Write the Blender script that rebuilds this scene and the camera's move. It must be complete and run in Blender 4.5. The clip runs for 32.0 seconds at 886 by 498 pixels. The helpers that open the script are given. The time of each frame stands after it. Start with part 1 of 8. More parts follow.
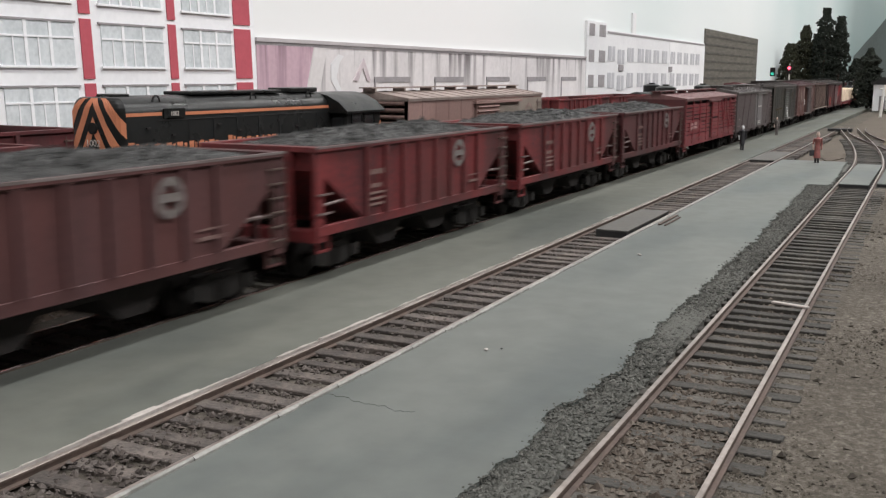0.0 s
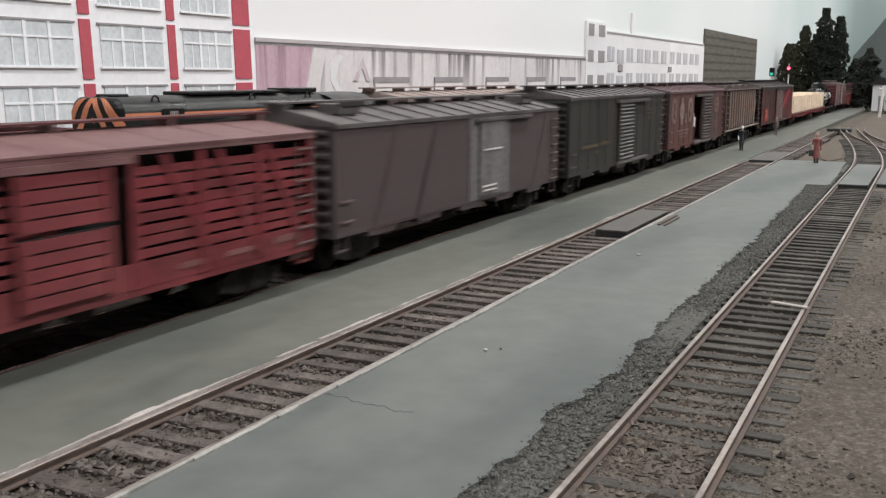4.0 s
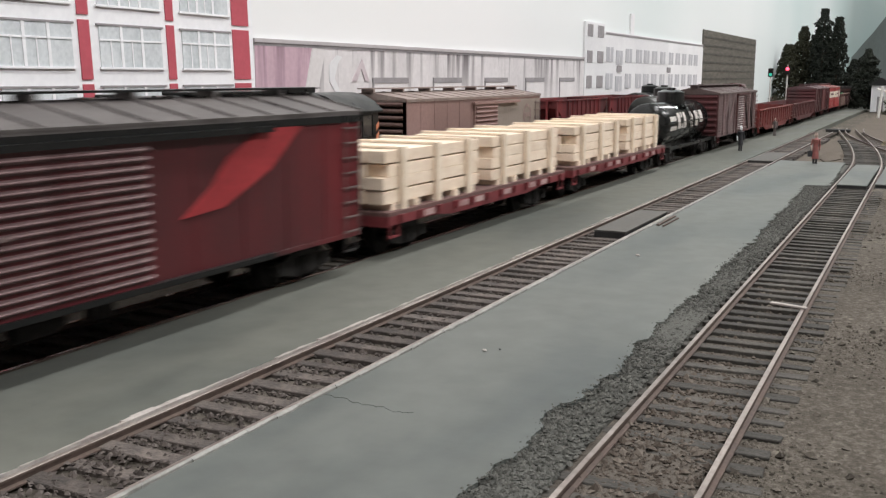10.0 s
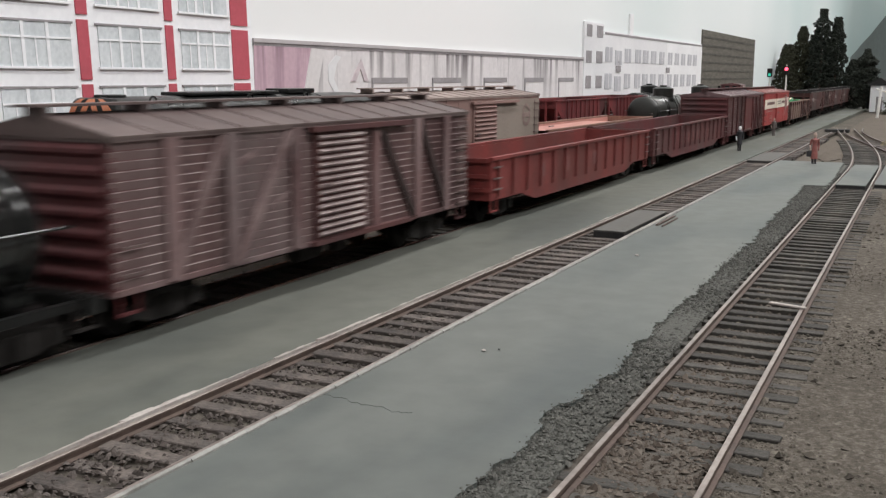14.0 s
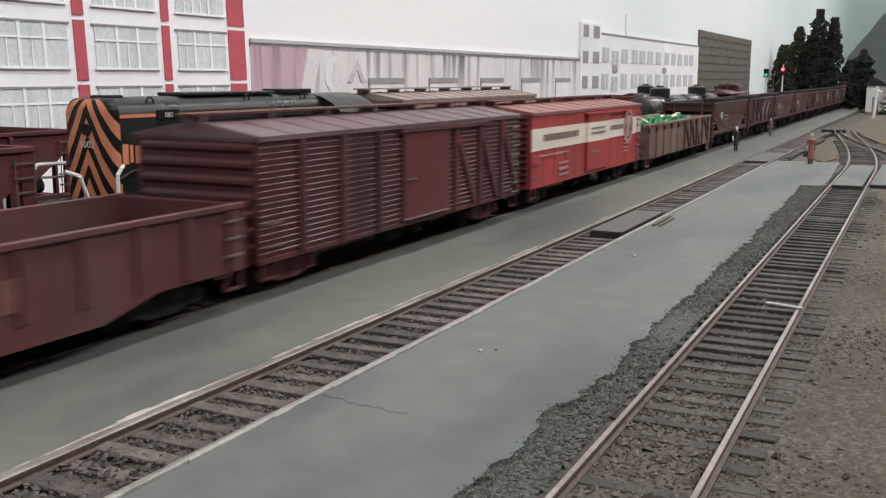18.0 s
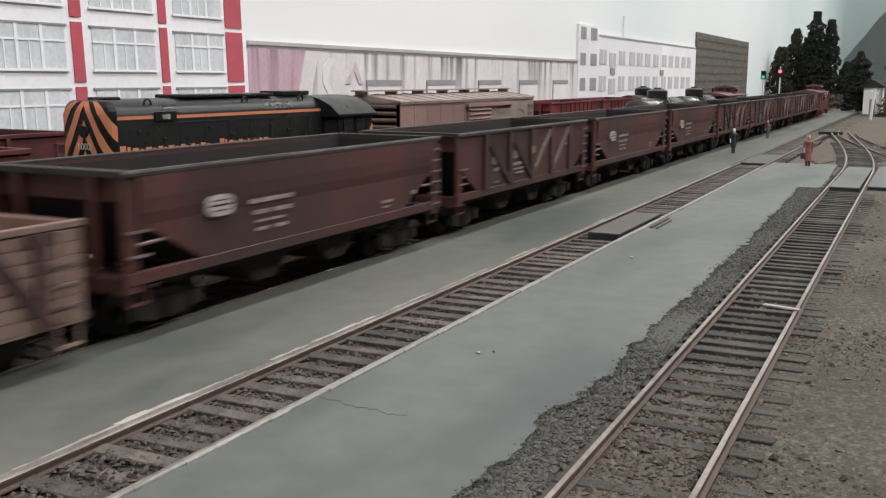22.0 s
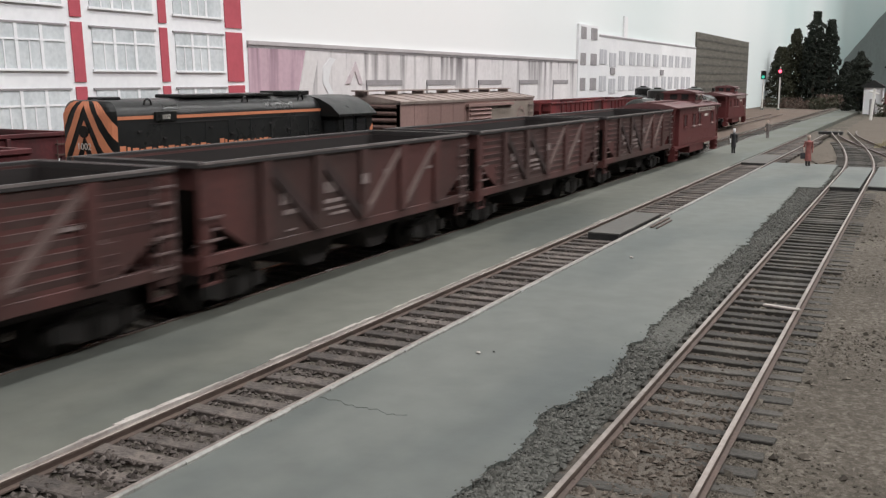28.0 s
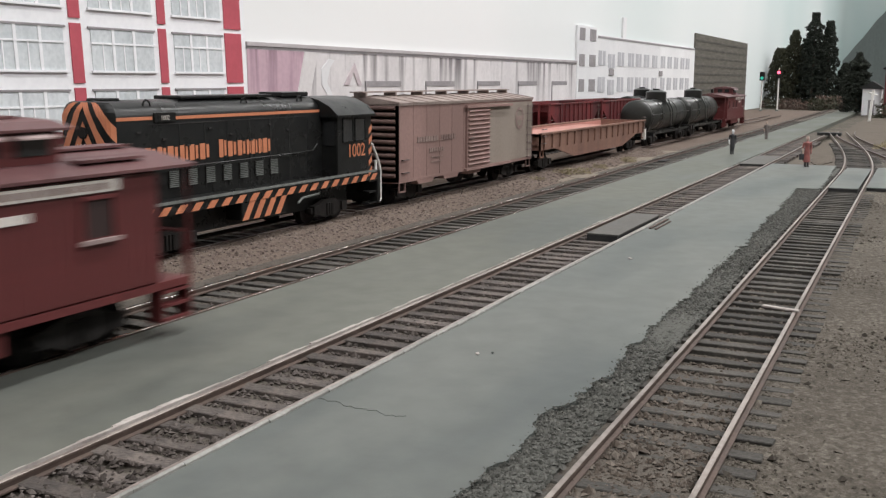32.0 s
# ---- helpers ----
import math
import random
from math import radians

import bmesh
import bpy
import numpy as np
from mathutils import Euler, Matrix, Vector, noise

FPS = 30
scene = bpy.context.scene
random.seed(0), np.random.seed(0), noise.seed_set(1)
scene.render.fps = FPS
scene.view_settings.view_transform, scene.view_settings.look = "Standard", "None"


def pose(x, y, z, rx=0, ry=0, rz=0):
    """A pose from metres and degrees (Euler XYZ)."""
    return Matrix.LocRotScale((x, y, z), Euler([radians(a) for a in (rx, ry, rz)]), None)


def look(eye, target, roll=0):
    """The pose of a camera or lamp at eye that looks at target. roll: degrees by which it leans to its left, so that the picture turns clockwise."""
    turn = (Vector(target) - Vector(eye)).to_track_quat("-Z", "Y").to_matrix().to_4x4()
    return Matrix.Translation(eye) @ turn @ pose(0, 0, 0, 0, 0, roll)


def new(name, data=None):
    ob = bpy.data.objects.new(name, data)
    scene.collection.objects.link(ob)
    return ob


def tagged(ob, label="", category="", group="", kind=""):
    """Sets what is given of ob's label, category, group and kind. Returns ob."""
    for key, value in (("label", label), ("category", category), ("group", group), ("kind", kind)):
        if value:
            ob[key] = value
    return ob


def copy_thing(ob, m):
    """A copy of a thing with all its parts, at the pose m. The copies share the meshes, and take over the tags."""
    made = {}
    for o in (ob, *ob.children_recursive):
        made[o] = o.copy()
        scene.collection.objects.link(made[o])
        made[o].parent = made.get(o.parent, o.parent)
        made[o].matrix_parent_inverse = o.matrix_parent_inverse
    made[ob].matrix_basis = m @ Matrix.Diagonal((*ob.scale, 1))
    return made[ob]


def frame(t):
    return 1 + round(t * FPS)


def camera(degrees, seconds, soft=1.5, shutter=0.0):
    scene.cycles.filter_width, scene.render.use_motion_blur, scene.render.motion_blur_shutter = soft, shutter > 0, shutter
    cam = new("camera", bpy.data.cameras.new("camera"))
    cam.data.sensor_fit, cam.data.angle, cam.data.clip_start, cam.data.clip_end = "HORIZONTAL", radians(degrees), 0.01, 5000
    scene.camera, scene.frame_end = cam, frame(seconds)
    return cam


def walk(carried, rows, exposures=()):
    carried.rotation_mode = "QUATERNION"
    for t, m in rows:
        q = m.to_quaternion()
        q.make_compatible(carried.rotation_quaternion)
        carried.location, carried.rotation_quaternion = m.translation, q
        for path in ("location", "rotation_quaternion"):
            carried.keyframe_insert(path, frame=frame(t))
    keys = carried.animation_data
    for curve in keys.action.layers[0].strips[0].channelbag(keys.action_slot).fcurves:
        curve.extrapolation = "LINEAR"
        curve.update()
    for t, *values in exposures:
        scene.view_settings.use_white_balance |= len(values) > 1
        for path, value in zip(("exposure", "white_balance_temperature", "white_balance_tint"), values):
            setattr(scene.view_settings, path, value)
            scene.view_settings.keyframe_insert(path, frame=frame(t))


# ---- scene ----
# Scale-model railway yard, 1:87: x runs along the tracks, y away from the aisle, z up; rail heads lie at z = 0.
YAW, PITCH, ROLL, EYE = 25.26, 9.52, 0.33, (0.0, 0.0, 0.05442)
FOCAL = 1800.0
cam = camera(47.07, 32.0, soft=1.3, shutter=0.75)


def view(dx, dy):
    yaw, pit = radians(YAW) + math.atan(dx / FOCAL), radians(PITCH) - math.atan(dy / FOCAL)
    way = Vector((math.cos(yaw) * math.cos(pit), math.sin(yaw) * math.cos(pit), -math.sin(pit)))
    return look(EYE, Vector(EYE) + way, ROLL)


DRIFT = ((0, 16, -7.5), (3.0, 15.5, -7.5), (5.5, 14, -6.5), (9, 13.5, -6), (12, 12, -6.5), (14.5, 11.5, -6), (16.5, 9.5, -6.5),
         (18, 6, -5.5), (19, 4, -5), (20, 2.5, -3), (21, 2, -2), (25.5, 1.5, -2), (28, 2, -2), (29, 0.5, -2.5), (31, 0, -1), (32, 0, 0))
# the film camera darkens a little while the pale lumber fills the view
EXPOSED = ((0, 0.05), (9.5, 0.05), (10.6, -0.02), (11.3, -0.16), (12.4, -0.19), (13.2, -0.07), (14.2, -0.04), (16.5, -0.02), (20, 0.01), (32, 0.03))
walk(cam, [(t, view(dx, dy)) for t, dx, dy in DRIFT], EXPOSED)

# ---- light ----
world = bpy.data.worlds.new("room_world")
scene.world = world
world.use_nodes = True
world.node_tree.nodes["Background"].inputs[0].default_value = (0.75, 0.8, 0.8, 1)
world.node_tree.nodes["Background"].inputs[1].default_value = 0.25


def tube_light(eye, target, length, width, watts):
    lamp = bpy.data.lights.new("overhead_tube_light", "AREA")
    lamp.shape, lamp.size, lamp.size_y, lamp.energy, lamp.color = "RECTANGLE", length, width, watts, (1.0, 0.985, 0.985)
    ob = new("overhead_tube_light", lamp)
    ob.matrix_world = look(eye, target)
    return ob


# ceiling tubes over the aisle; an unseen strip added above the front tracks
tube_light((1.4, -1.4, 1.76), (1.4, 0.25, 0.0), 4.6, 0.5, 80)
tube_light((1.7, -0.12, 1.05), (1.7, 0.12, 0.0), 5.4, 0.1, 29)

# ---- materials ----
def surface(name, base, other=None, rough=0.7, scale=60.0, fine=900.0, bump=0.15, metal=0.0, amount=0.5, streak=0.0, specular=0.4, random_tone=0.0, depth=0.0004, patch=None):
    """A worn surface: broad stains and fine grain between two colours, with a little relief; patch (colour, amount, scale) adds drifts of dust or soot."""
    m = bpy.data.materials.new(name)
    m.use_nodes = True
    n, l = m.node_tree.nodes, m.node_tree.links
    p = n["Principled BSDF"]
    p.inputs["Metallic"].default_value, p.inputs["Roughness"].default_value = metal, rough
    p.inputs["Specular IOR Level"].default_value = specular
    other = other or tuple(c * 0.6 for c in base)
    co = n.new("ShaderNodeTexCoord")
    mp = n.new("ShaderNodeMapping")
    mp.inputs["Scale"].default_value = (1, 1, 1 - streak)
    l.new(co.outputs["Object"], mp.inputs["Vector"])
    broad, grain = n.new("ShaderNodeTexNoise"), n.new("ShaderNodeTexNoise")
    broad.inputs["Scale"].default_value, broad.inputs["Detail"].default_value = scale, 6
    broad.inputs["Roughness"].default_value = 0.65
    grain.inputs["Scale"].default_value, grain.inputs["Detail"].default_value = fine, 4
    l.new(mp.outputs["Vector"], broad.inputs["Vector"])
    l.new(co.outputs["Object"], grain.inputs["Vector"])
    mix = n.new("ShaderNodeMath")
    mix.operation = "MULTIPLY_ADD"
    mix.inputs[1].default_value = 0.35
    l.new(grain.outputs["Fac"], mix.inputs[0])
    sc = n.new("ShaderNodeMath")
    sc.operation = "MULTIPLY"
    sc.inputs[1].default_value = 0.75
    l.new(broad.outputs["Fac"], sc.inputs[0])
    l.new(sc.outputs[0], mix.inputs[2])
    ramp = n.new("ShaderNodeValToRGB")
    ramp.color_ramp.elements[0].position, ramp.color_ramp.elements[1].position = 0.54 - 0.5 * amount * 0.5, 0.54 + 0.5 * amount * 0.5
    ramp.color_ramp.elements[0].color, ramp.color_ramp.elements[1].color = (*other, 1), (*base, 1)
    l.new(mix.outputs[0], ramp.inputs["Fac"])
    out = ramp.outputs["Color"]
    wear = n.new("ShaderNodeMapRange")
    wear.inputs["From Min"].default_value, wear.inputs["From Max"].default_value = 0.3, 0.7
    wear.inputs["To Min"].default_value, wear.inputs["To Max"].default_value = max(rough - 0.1, 0.05), min(rough + 0.1, 1.0)
    l.new(broad.outputs["Fac"], wear.inputs["Value"])
    l.new(wear.outputs["Result"], p.inputs["Roughness"])
    if patch:
        colour, share, size = patch
        drift, cut, lay = n.new("ShaderNodeTexNoise"), n.new("ShaderNodeMapRange"), n.new("ShaderNodeMix")
        drift.inputs["Scale"].default_value, drift.inputs["Detail"].default_value, drift.inputs["Roughness"].default_value = size, 6, 0.6
        flow = n.new("ShaderNodeMapping")
        flow.inputs["Scale"].default_value = (1, 1, 0.45)
        flow.inputs["Location"].default_value = (0.37, 0.11, 0.73)
        l.new(co.outputs["Object"], flow.inputs["Vector"])
        l.new(flow.outputs["Vector"], drift.inputs["Vector"])
        cut.inputs["From Min"].default_value, cut.inputs["From Max"].default_value, cut.inputs["To Max"].default_value = 0.44, 0.66, share
        l.new(drift.outputs["Fac"], cut.inputs["Value"])
        lay.data_type = "RGBA"
        lay.inputs["B"].default_value = (*colour, 1)
        l.new(cut.outputs["Result"], lay.inputs["Factor"])
        l.new(out, lay.inputs["A"])
        out = lay.outputs["Result"]
    if random_tone:
        info = n.new("ShaderNodeObjectInfo")
        hsv = n.new("ShaderNodeHueSaturation")
        tone = n.new("ShaderNodeMapRange")
        tone.inputs["To Min"].default_value, tone.inputs["To Max"].default_value = 1 - random_tone, 1 + random_tone
        l.new(info.outputs["Random"], tone.inputs["Value"])
        l.new(tone.outputs["Result"], hsv.inputs["Value"])
        l.new(out, hsv.inputs["Color"])
        out = hsv.outputs["Color"]
    l.new(out, p.inputs["Base Color"])
    if bump:
        b = n.new("ShaderNodeBump")
        b.inputs["Strength"].default_value, b.inputs["Distance"].default_value = bump, depth
        l.new(grain.outputs["Fac"], b.inputs["Height"])
        l.new(b.outputs["Normal"], p.inputs["Normal"])
    return m


def stones(name, cols, size, rough=0.9):
    """Gravel: loose pieces of many tones (each island of the mesh takes its own)."""
    m = bpy.data.materials.new(name)
    m.use_nodes = True
    n, l = m.node_tree.nodes, m.node_tree.links
    p = n["Principled BSDF"]
    p.inputs["Roughness"].default_value, p.inputs["Specular IOR Level"].default_value = rough, 0.25
    geo = n.new("ShaderNodeNewGeometry")
    ramp = n.new("ShaderNodeValToRGB")
    ramp.color_ramp.interpolation = "CONSTANT"
    el = ramp.color_ramp.elements
    for i, c in enumerate(cols):
        e = el[i] if i < 2 else el.new(0.5)
        e.position, e.color = i / len(cols), (*c, 1)
    l.new(geo.outputs["Random Per Island"], ramp.inputs["Fac"])
    co, noi = n.new("ShaderNodeTexCoord"), n.new("ShaderNodeTexNoise")
    noi.inputs["Scale"].default_value = size
    l.new(co.outputs["Object"], noi.inputs["Vector"])
    mx = n.new("ShaderNodeMix")
    mx.data_type, mx.blend_type = "RGBA", "MULTIPLY"
    mx.inputs["Factor"].default_value = 0.6
    l.new(ramp.outputs["Color"], mx.inputs["A"])
    l.new(noi.outputs["Fac"], mx.inputs["B"])
    l.new(mx.outputs["Result"], p.inputs["Base Color"])
    return m


def ground_mix(name, cols, scale, bump=0.6):
    """Loose earth: cells of fine gravel in several tones over broad patches."""
    m = bpy.data.materials.new(name)
    m.use_nodes = True
    n, l = m.node_tree.nodes, m.node_tree.links
    p = n["Principled BSDF"]
    p.inputs["Roughness"].default_value, p.inputs["Specular IOR Level"].default_value = 0.95, 0.2
    co, vor, noi = n.new("ShaderNodeTexCoord"), n.new("ShaderNodeTexVoronoi"), n.new("ShaderNodeTexNoise")
    vor.inputs["Scale"].default_value, noi.inputs["Scale"].default_value, noi.inputs["Detail"].default_value = scale, 22, 5
    l.new(co.outputs["Object"], vor.inputs["Vector"])
    l.new(co.outputs["Object"], noi.inputs["Vector"])
    sep = n.new("ShaderNodeSeparateColor")
    l.new(vor.outputs["Color"], sep.inputs["Color"])
    ramp = n.new("ShaderNodeValToRGB")
    el = ramp.color_ramp.elements
    for i, c in enumerate(cols):
        e = el[i] if i < 2 else el.new(0.5)
        e.position, e.color = i / (len(cols) - 1), (*c, 1)
    add = n.new("ShaderNodeMath")
    add.operation = "MULTIPLY_ADD"
    add.inputs[1].default_value = 0.22
    crumb = n.new("ShaderNodeTexNoise")
    crumb.inputs["Scale"].default_value, crumb.inputs["Detail"].default_value, crumb.inputs["Roughness"].default_value = scale * 0.35, 10, 0.82
    l.new(co.outputs["Object"], crumb.inputs["Vector"])
    half, broad = n.new("ShaderNodeMath"), n.new("ShaderNodeMath")
    for o, k in ((half, 1.5), (broad, 0.55)):
        o.operation = "MULTIPLY_ADD"
        o.inputs[1].default_value = k
    broad.inputs[2].default_value = -0.62
    l.new(noi.outputs["Fac"], broad.inputs[0])
    l.new(crumb.outputs["Fac"], half.inputs[0])
    l.new(broad.outputs[0], half.inputs[2])
    l.new(sep.outputs[0], add.inputs[0])
    l.new(half.outputs[0], add.inputs[2])
    l.new(add.outputs[0], ramp.inputs["Fac"])
    l.new(ramp.outputs["Color"], p.inputs["Base Color"])
    b = n.new("ShaderNodeBump")
    b.inputs["Strength"].default_value, b.inputs["Distance"].default_value = bump, 0.001
    lump = n.new("ShaderNodeTexNoise")
    lump.inputs["Scale"].default_value, lump.inputs["Detail"].default_value, lump.inputs["Roughness"].default_value = scale * 0.45, 8, 0.75
    l.new(co.outputs["Object"], lump.inputs["Vector"])
    l.new(lump.outputs["Fac"], b.inputs["Height"])
    l.new(b.outputs["Normal"], p.inputs["Normal"])
    return m


def glow(name, c, power):
    m = bpy.data.materials.new(name)
    m.use_nodes = True
    p = m.node_tree.nodes["Principled BSDF"]
    p.inputs["Base Color"].default_value, p.inputs["Emission Color"].default_value = (*c, 1), (*c, 1)
    p.inputs["Emission Strength"].default_value = power
    return m


def paving(name, mid, dim, pale, gloss):
    """Painted plaster paving: broad smears along the track, fine mottling, uneven sheen."""
    m = bpy.data.materials.new(name)
    m.use_nodes = True
    n, l = m.node_tree.nodes, m.node_tree.links
    p = n["Principled BSDF"]
    p.inputs["Specular IOR Level"].default_value = gloss
    co, mp = n.new("ShaderNodeTexCoord"), n.new("ShaderNodeMapping")
    mp.inputs["Scale"].default_value, mp.inputs["Rotation"].default_value = (0.3, 1, 1), (0, 0, 0.12)
    l.new(co.outputs["Object"], mp.inputs["Vector"])
    smear, mottle, grain = (n.new("ShaderNodeTexNoise") for _ in range(3))
    for t, size, detail in ((smear, 26, 5), (mottle, 120, 6), (grain, 900, 3)):
        t.inputs["Scale"].default_value, t.inputs["Detail"].default_value = size, detail
        l.new((mp if t is smear else co).outputs[0 if t is smear else "Object"], t.inputs["Vector"])
    ramp = n.new("ShaderNodeValToRGB")
    el = ramp.color_ramp.elements
    el[0].position, el[0].color, el[1].position, el[1].color = 0.33, (*dim, 1), 0.7, (*pale, 1)
    e = el.new(0.5)
    e.color = (*mid, 1)
    l.new(smear.outputs["Fac"], ramp.inputs["Fac"])
    tone = n.new("ShaderNodeMapRange")
    tone.inputs["From Min"].default_value, tone.inputs["From Max"].default_value = 0.3, 0.7
    tone.inputs["To Min"].default_value, tone.inputs["To Max"].default_value = 0.9, 1.08
    l.new(mottle.outputs["Fac"], tone.inputs["Value"])
    hsv = n.new("ShaderNodeHueSaturation")
    l.new(ramp.outputs["Color"], hsv.inputs["Color"])
    l.new(tone.outputs["Result"], hsv.inputs["Value"])
    l.new(hsv.outputs["Color"], p.inputs["Base Color"])
    sheen = n.new("ShaderNodeMapRange")
    sheen.inputs["From Min"].default_value, sheen.inputs["From Max"].default_value = 0.35, 0.65
    sheen.inputs["To Min"].default_value, sheen.inputs["To Max"].default_value = 0.42, 0.66
    l.new(smear.outputs["Fac"], sheen.inputs["Value"])
    l.new(sheen.outputs["Result"], p.inputs["Roughness"])
    b = n.new("ShaderNodeBump")
    b.inputs["Strength"].default_value, b.inputs["Distance"].default_value = 0.04, 0.0003
    l.new(grain.outputs["Fac"], b.inputs["Height"])
    l.new(b.outputs["Normal"], p.inputs["Normal"])
    return m


PAVING = paving("grey_green_paving", (0.136, 0.1455, 0.135), (0.086, 0.097, 0.093), (0.16, 0.167, 0.155), 0.11)
CRACK = surface("dusty_crack", (0.12, 0.128, 0.117), (0.105, 0.112, 0.103), 0.9, 100, 700, 0.0)
PLASTER_GREY = surface("grey_plaster_lip", (0.36, 0.355, 0.335), (0.22, 0.215, 0.2), 0.9, 90, 900, 0.2)
PAVING_WARM = paving("grey_tan_paving", (0.137, 0.142, 0.124), (0.1, 0.108, 0.098), (0.156, 0.16, 0.14), 0.06)
PLASTER = surface("pale_plaster_edge", (0.5, 0.46, 0.43), (0.32, 0.28, 0.26), 0.9, 120, 900, 0.4)
EARTH = ground_mix("brown_gravel_earth", ((0.03, 0.026, 0.021), (0.062, 0.053, 0.043), (0.085, 0.074, 0.06), (0.14, 0.122, 0.1), (0.25, 0.222, 0.188)), 1500)
BALLAST = ground_mix("dark_ballast", ((0.035, 0.03, 0.025), (0.085, 0.074, 0.062), (0.062, 0.054, 0.046), (0.15, 0.132, 0.113)), 1100)
SHOULDER = ground_mix("grey_green_ballast", ((0.04, 0.04, 0.036), (0.085, 0.086, 0.077), (0.065, 0.066, 0.06), (0.14, 0.14, 0.128)), 1000)
TAN_EARTH = ground_mix("tan_sand", ((0.055, 0.045, 0.036), (0.1, 0.083, 0.067), (0.08, 0.066, 0.053), (0.14, 0.118, 0.097)), 700, 0.3)
PALE_SAND = ground_mix("pale_sand", ((0.13, 0.108, 0.085), (0.2, 0.17, 0.135), (0.16, 0.135, 0.106), (0.27, 0.235, 0.19)), 700, 0.3)
STONE_GREY = stones("brown_grey_ballast_stones", ((0.07, 0.058, 0.052), (0.12, 0.1, 0.09), (0.16, 0.137, 0.125), (0.095, 0.078, 0.07), (0.34, 0.31, 0.29)), 300)
STONE_DARK = stones("brown_grey_siding_stones", ((0.085, 0.067, 0.054), (0.15, 0.124, 0.103), (0.2, 0.17, 0.143), (0.113, 0.09, 0.073), (0.33, 0.295, 0.26)), 300)
STONE_GREEN = stones("grey_green_shoulder_stones", ((0.085, 0.085, 0.076), (0.135, 0.136, 0.122), (0.175, 0.172, 0.157), (0.11, 0.11, 0.099), (0.27, 0.262, 0.245)), 300)
STONE_BROWN = stones("brown_ballast_stones", ((0.075, 0.064, 0.052), (0.145, 0.127, 0.105), (0.2, 0.176, 0.148), (0.108, 0.092, 0.075), (0.36, 0.33, 0.29)), 300)
STONE_PINK = stones("brown_yard_stones", ((0.12, 0.09, 0.077), (0.215, 0.17, 0.148), (0.31, 0.255, 0.226), (0.165, 0.128, 0.11), (0.5, 0.445, 0.41)), 300)
YARD_EARTH = ground_mix("yard_gravel", ((0.06, 0.044, 0.035), (0.13, 0.098, 0.08), (0.095, 0.071, 0.058), (0.2, 0.158, 0.132)), 900)
TIE = surface("creosoted_tie_wood", (0.125, 0.105, 0.093), (0.055, 0.047, 0.043), 0.9, 200, 1500, 0.5, random_tone=0.35)
TIE_DARK = surface("dark_grey_tie_wood", (0.085, 0.078, 0.068), (0.04, 0.037, 0.033), 0.9, 200, 1500, 0.5, random_tone=0.3)
RUST = surface("rusty_rail_side", (0.115, 0.082, 0.068), (0.07, 0.05, 0.042), 0.75, 150, 900, 0.2)
STEEL = surface("worn_rail_head", (0.6, 0.55, 0.53), (0.42, 0.36, 0.34), 0.2, 60, 700, 0.03, metal=1.0)
STEEL_DULL = surface("dull_rail_head", (0.2, 0.165, 0.155), (0.1, 0.078, 0.072), 0.5, 60, 700, 0.05, metal=0.3)
STEEL_MID = surface("brown_rail_head", (0.36, 0.315, 0.285), (0.2, 0.165, 0.148), 0.42, 60, 700, 0.05, metal=0.4)
# dark wood; also the painted shade inside the open boxcar
DARKWOOD_AND_SHADE = surface("dark_plank_and_shade", (0.03, 0.03, 0.03), (0.015, 0.015, 0.015), 0.8, 100, 700, 0.2)
BLACK = surface("black_paint", (0.011, 0.0115, 0.0115), (0.018, 0.018, 0.0175), 0.3, 80, 900, 0.03, specular=0.2)
UNDER = surface("dark_underframe", (0.022, 0.02, 0.0195), (0.03, 0.026, 0.025), 0.9, 200, 900, 0.2, specular=0.12)
TRUCK = surface("sooty_truck_casting", (0.012, 0.011, 0.0105), (0.018, 0.0155, 0.0145), 0.7, 200, 900, 0.25, specular=0.25, patch=((0.05, 0.044, 0.042), 0.4, 90))
TRUCK_RED = surface("dusty_red_truck_casting", (0.16, 0.06, 0.06), (0.09, 0.035, 0.036), 0.75, 200, 900, 0.25, specular=0.3)
TYRE = surface("wheel_tread", (0.02, 0.017, 0.0165), (0.011, 0.0095, 0.009), 0.65, 200, 900, 0.1, metal=0.1, specular=0.15)
SOOT = surface("sooty_black_end", (0.034, 0.03, 0.03), (0.02, 0.018, 0.018), 0.7, 60, 900, 0.1, specular=0.3)
OXIDE = surface("oxide_red_paint", (0.185, 0.024, 0.026), (0.06, 0.015, 0.018), 0.6, 34, 700, 0.1, streak=0.9, amount=0.4, patch=((0.045, 0.024, 0.023), 0.85, 26))
OXIDE_BROWN = surface("weathered_brown_paint", (0.082, 0.036, 0.037), (0.044, 0.021, 0.022), 0.65, 45, 700, 0.1, streak=0.85, patch=((0.12, 0.035, 0.03), 0.6, 22))
STOCK_RED = surface("stock_car_red_paint", (0.2, 0.027, 0.034), (0.1, 0.018, 0.022), 0.55, 45, 900, 0.15, streak=-3.0, patch=((0.26, 0.09, 0.09), 0.35, 40))
MAROON = surface("dark_maroon_paint", (0.105, 0.022, 0.024), (0.052, 0.014, 0.016), 0.6, 45, 700, 0.1, streak=0.85, patch=((0.05, 0.03, 0.03), 0.7, 30))
HOPPER_BROWN = surface("hopper_brown_paint", (0.086, 0.029, 0.026), (0.038, 0.016, 0.015), 0.55, 34, 700, 0.12, streak=0.8, random_tone=0.12, amount=0.45, specular=0.4, patch=((0.05, 0.029, 0.026), 0.85, 24))
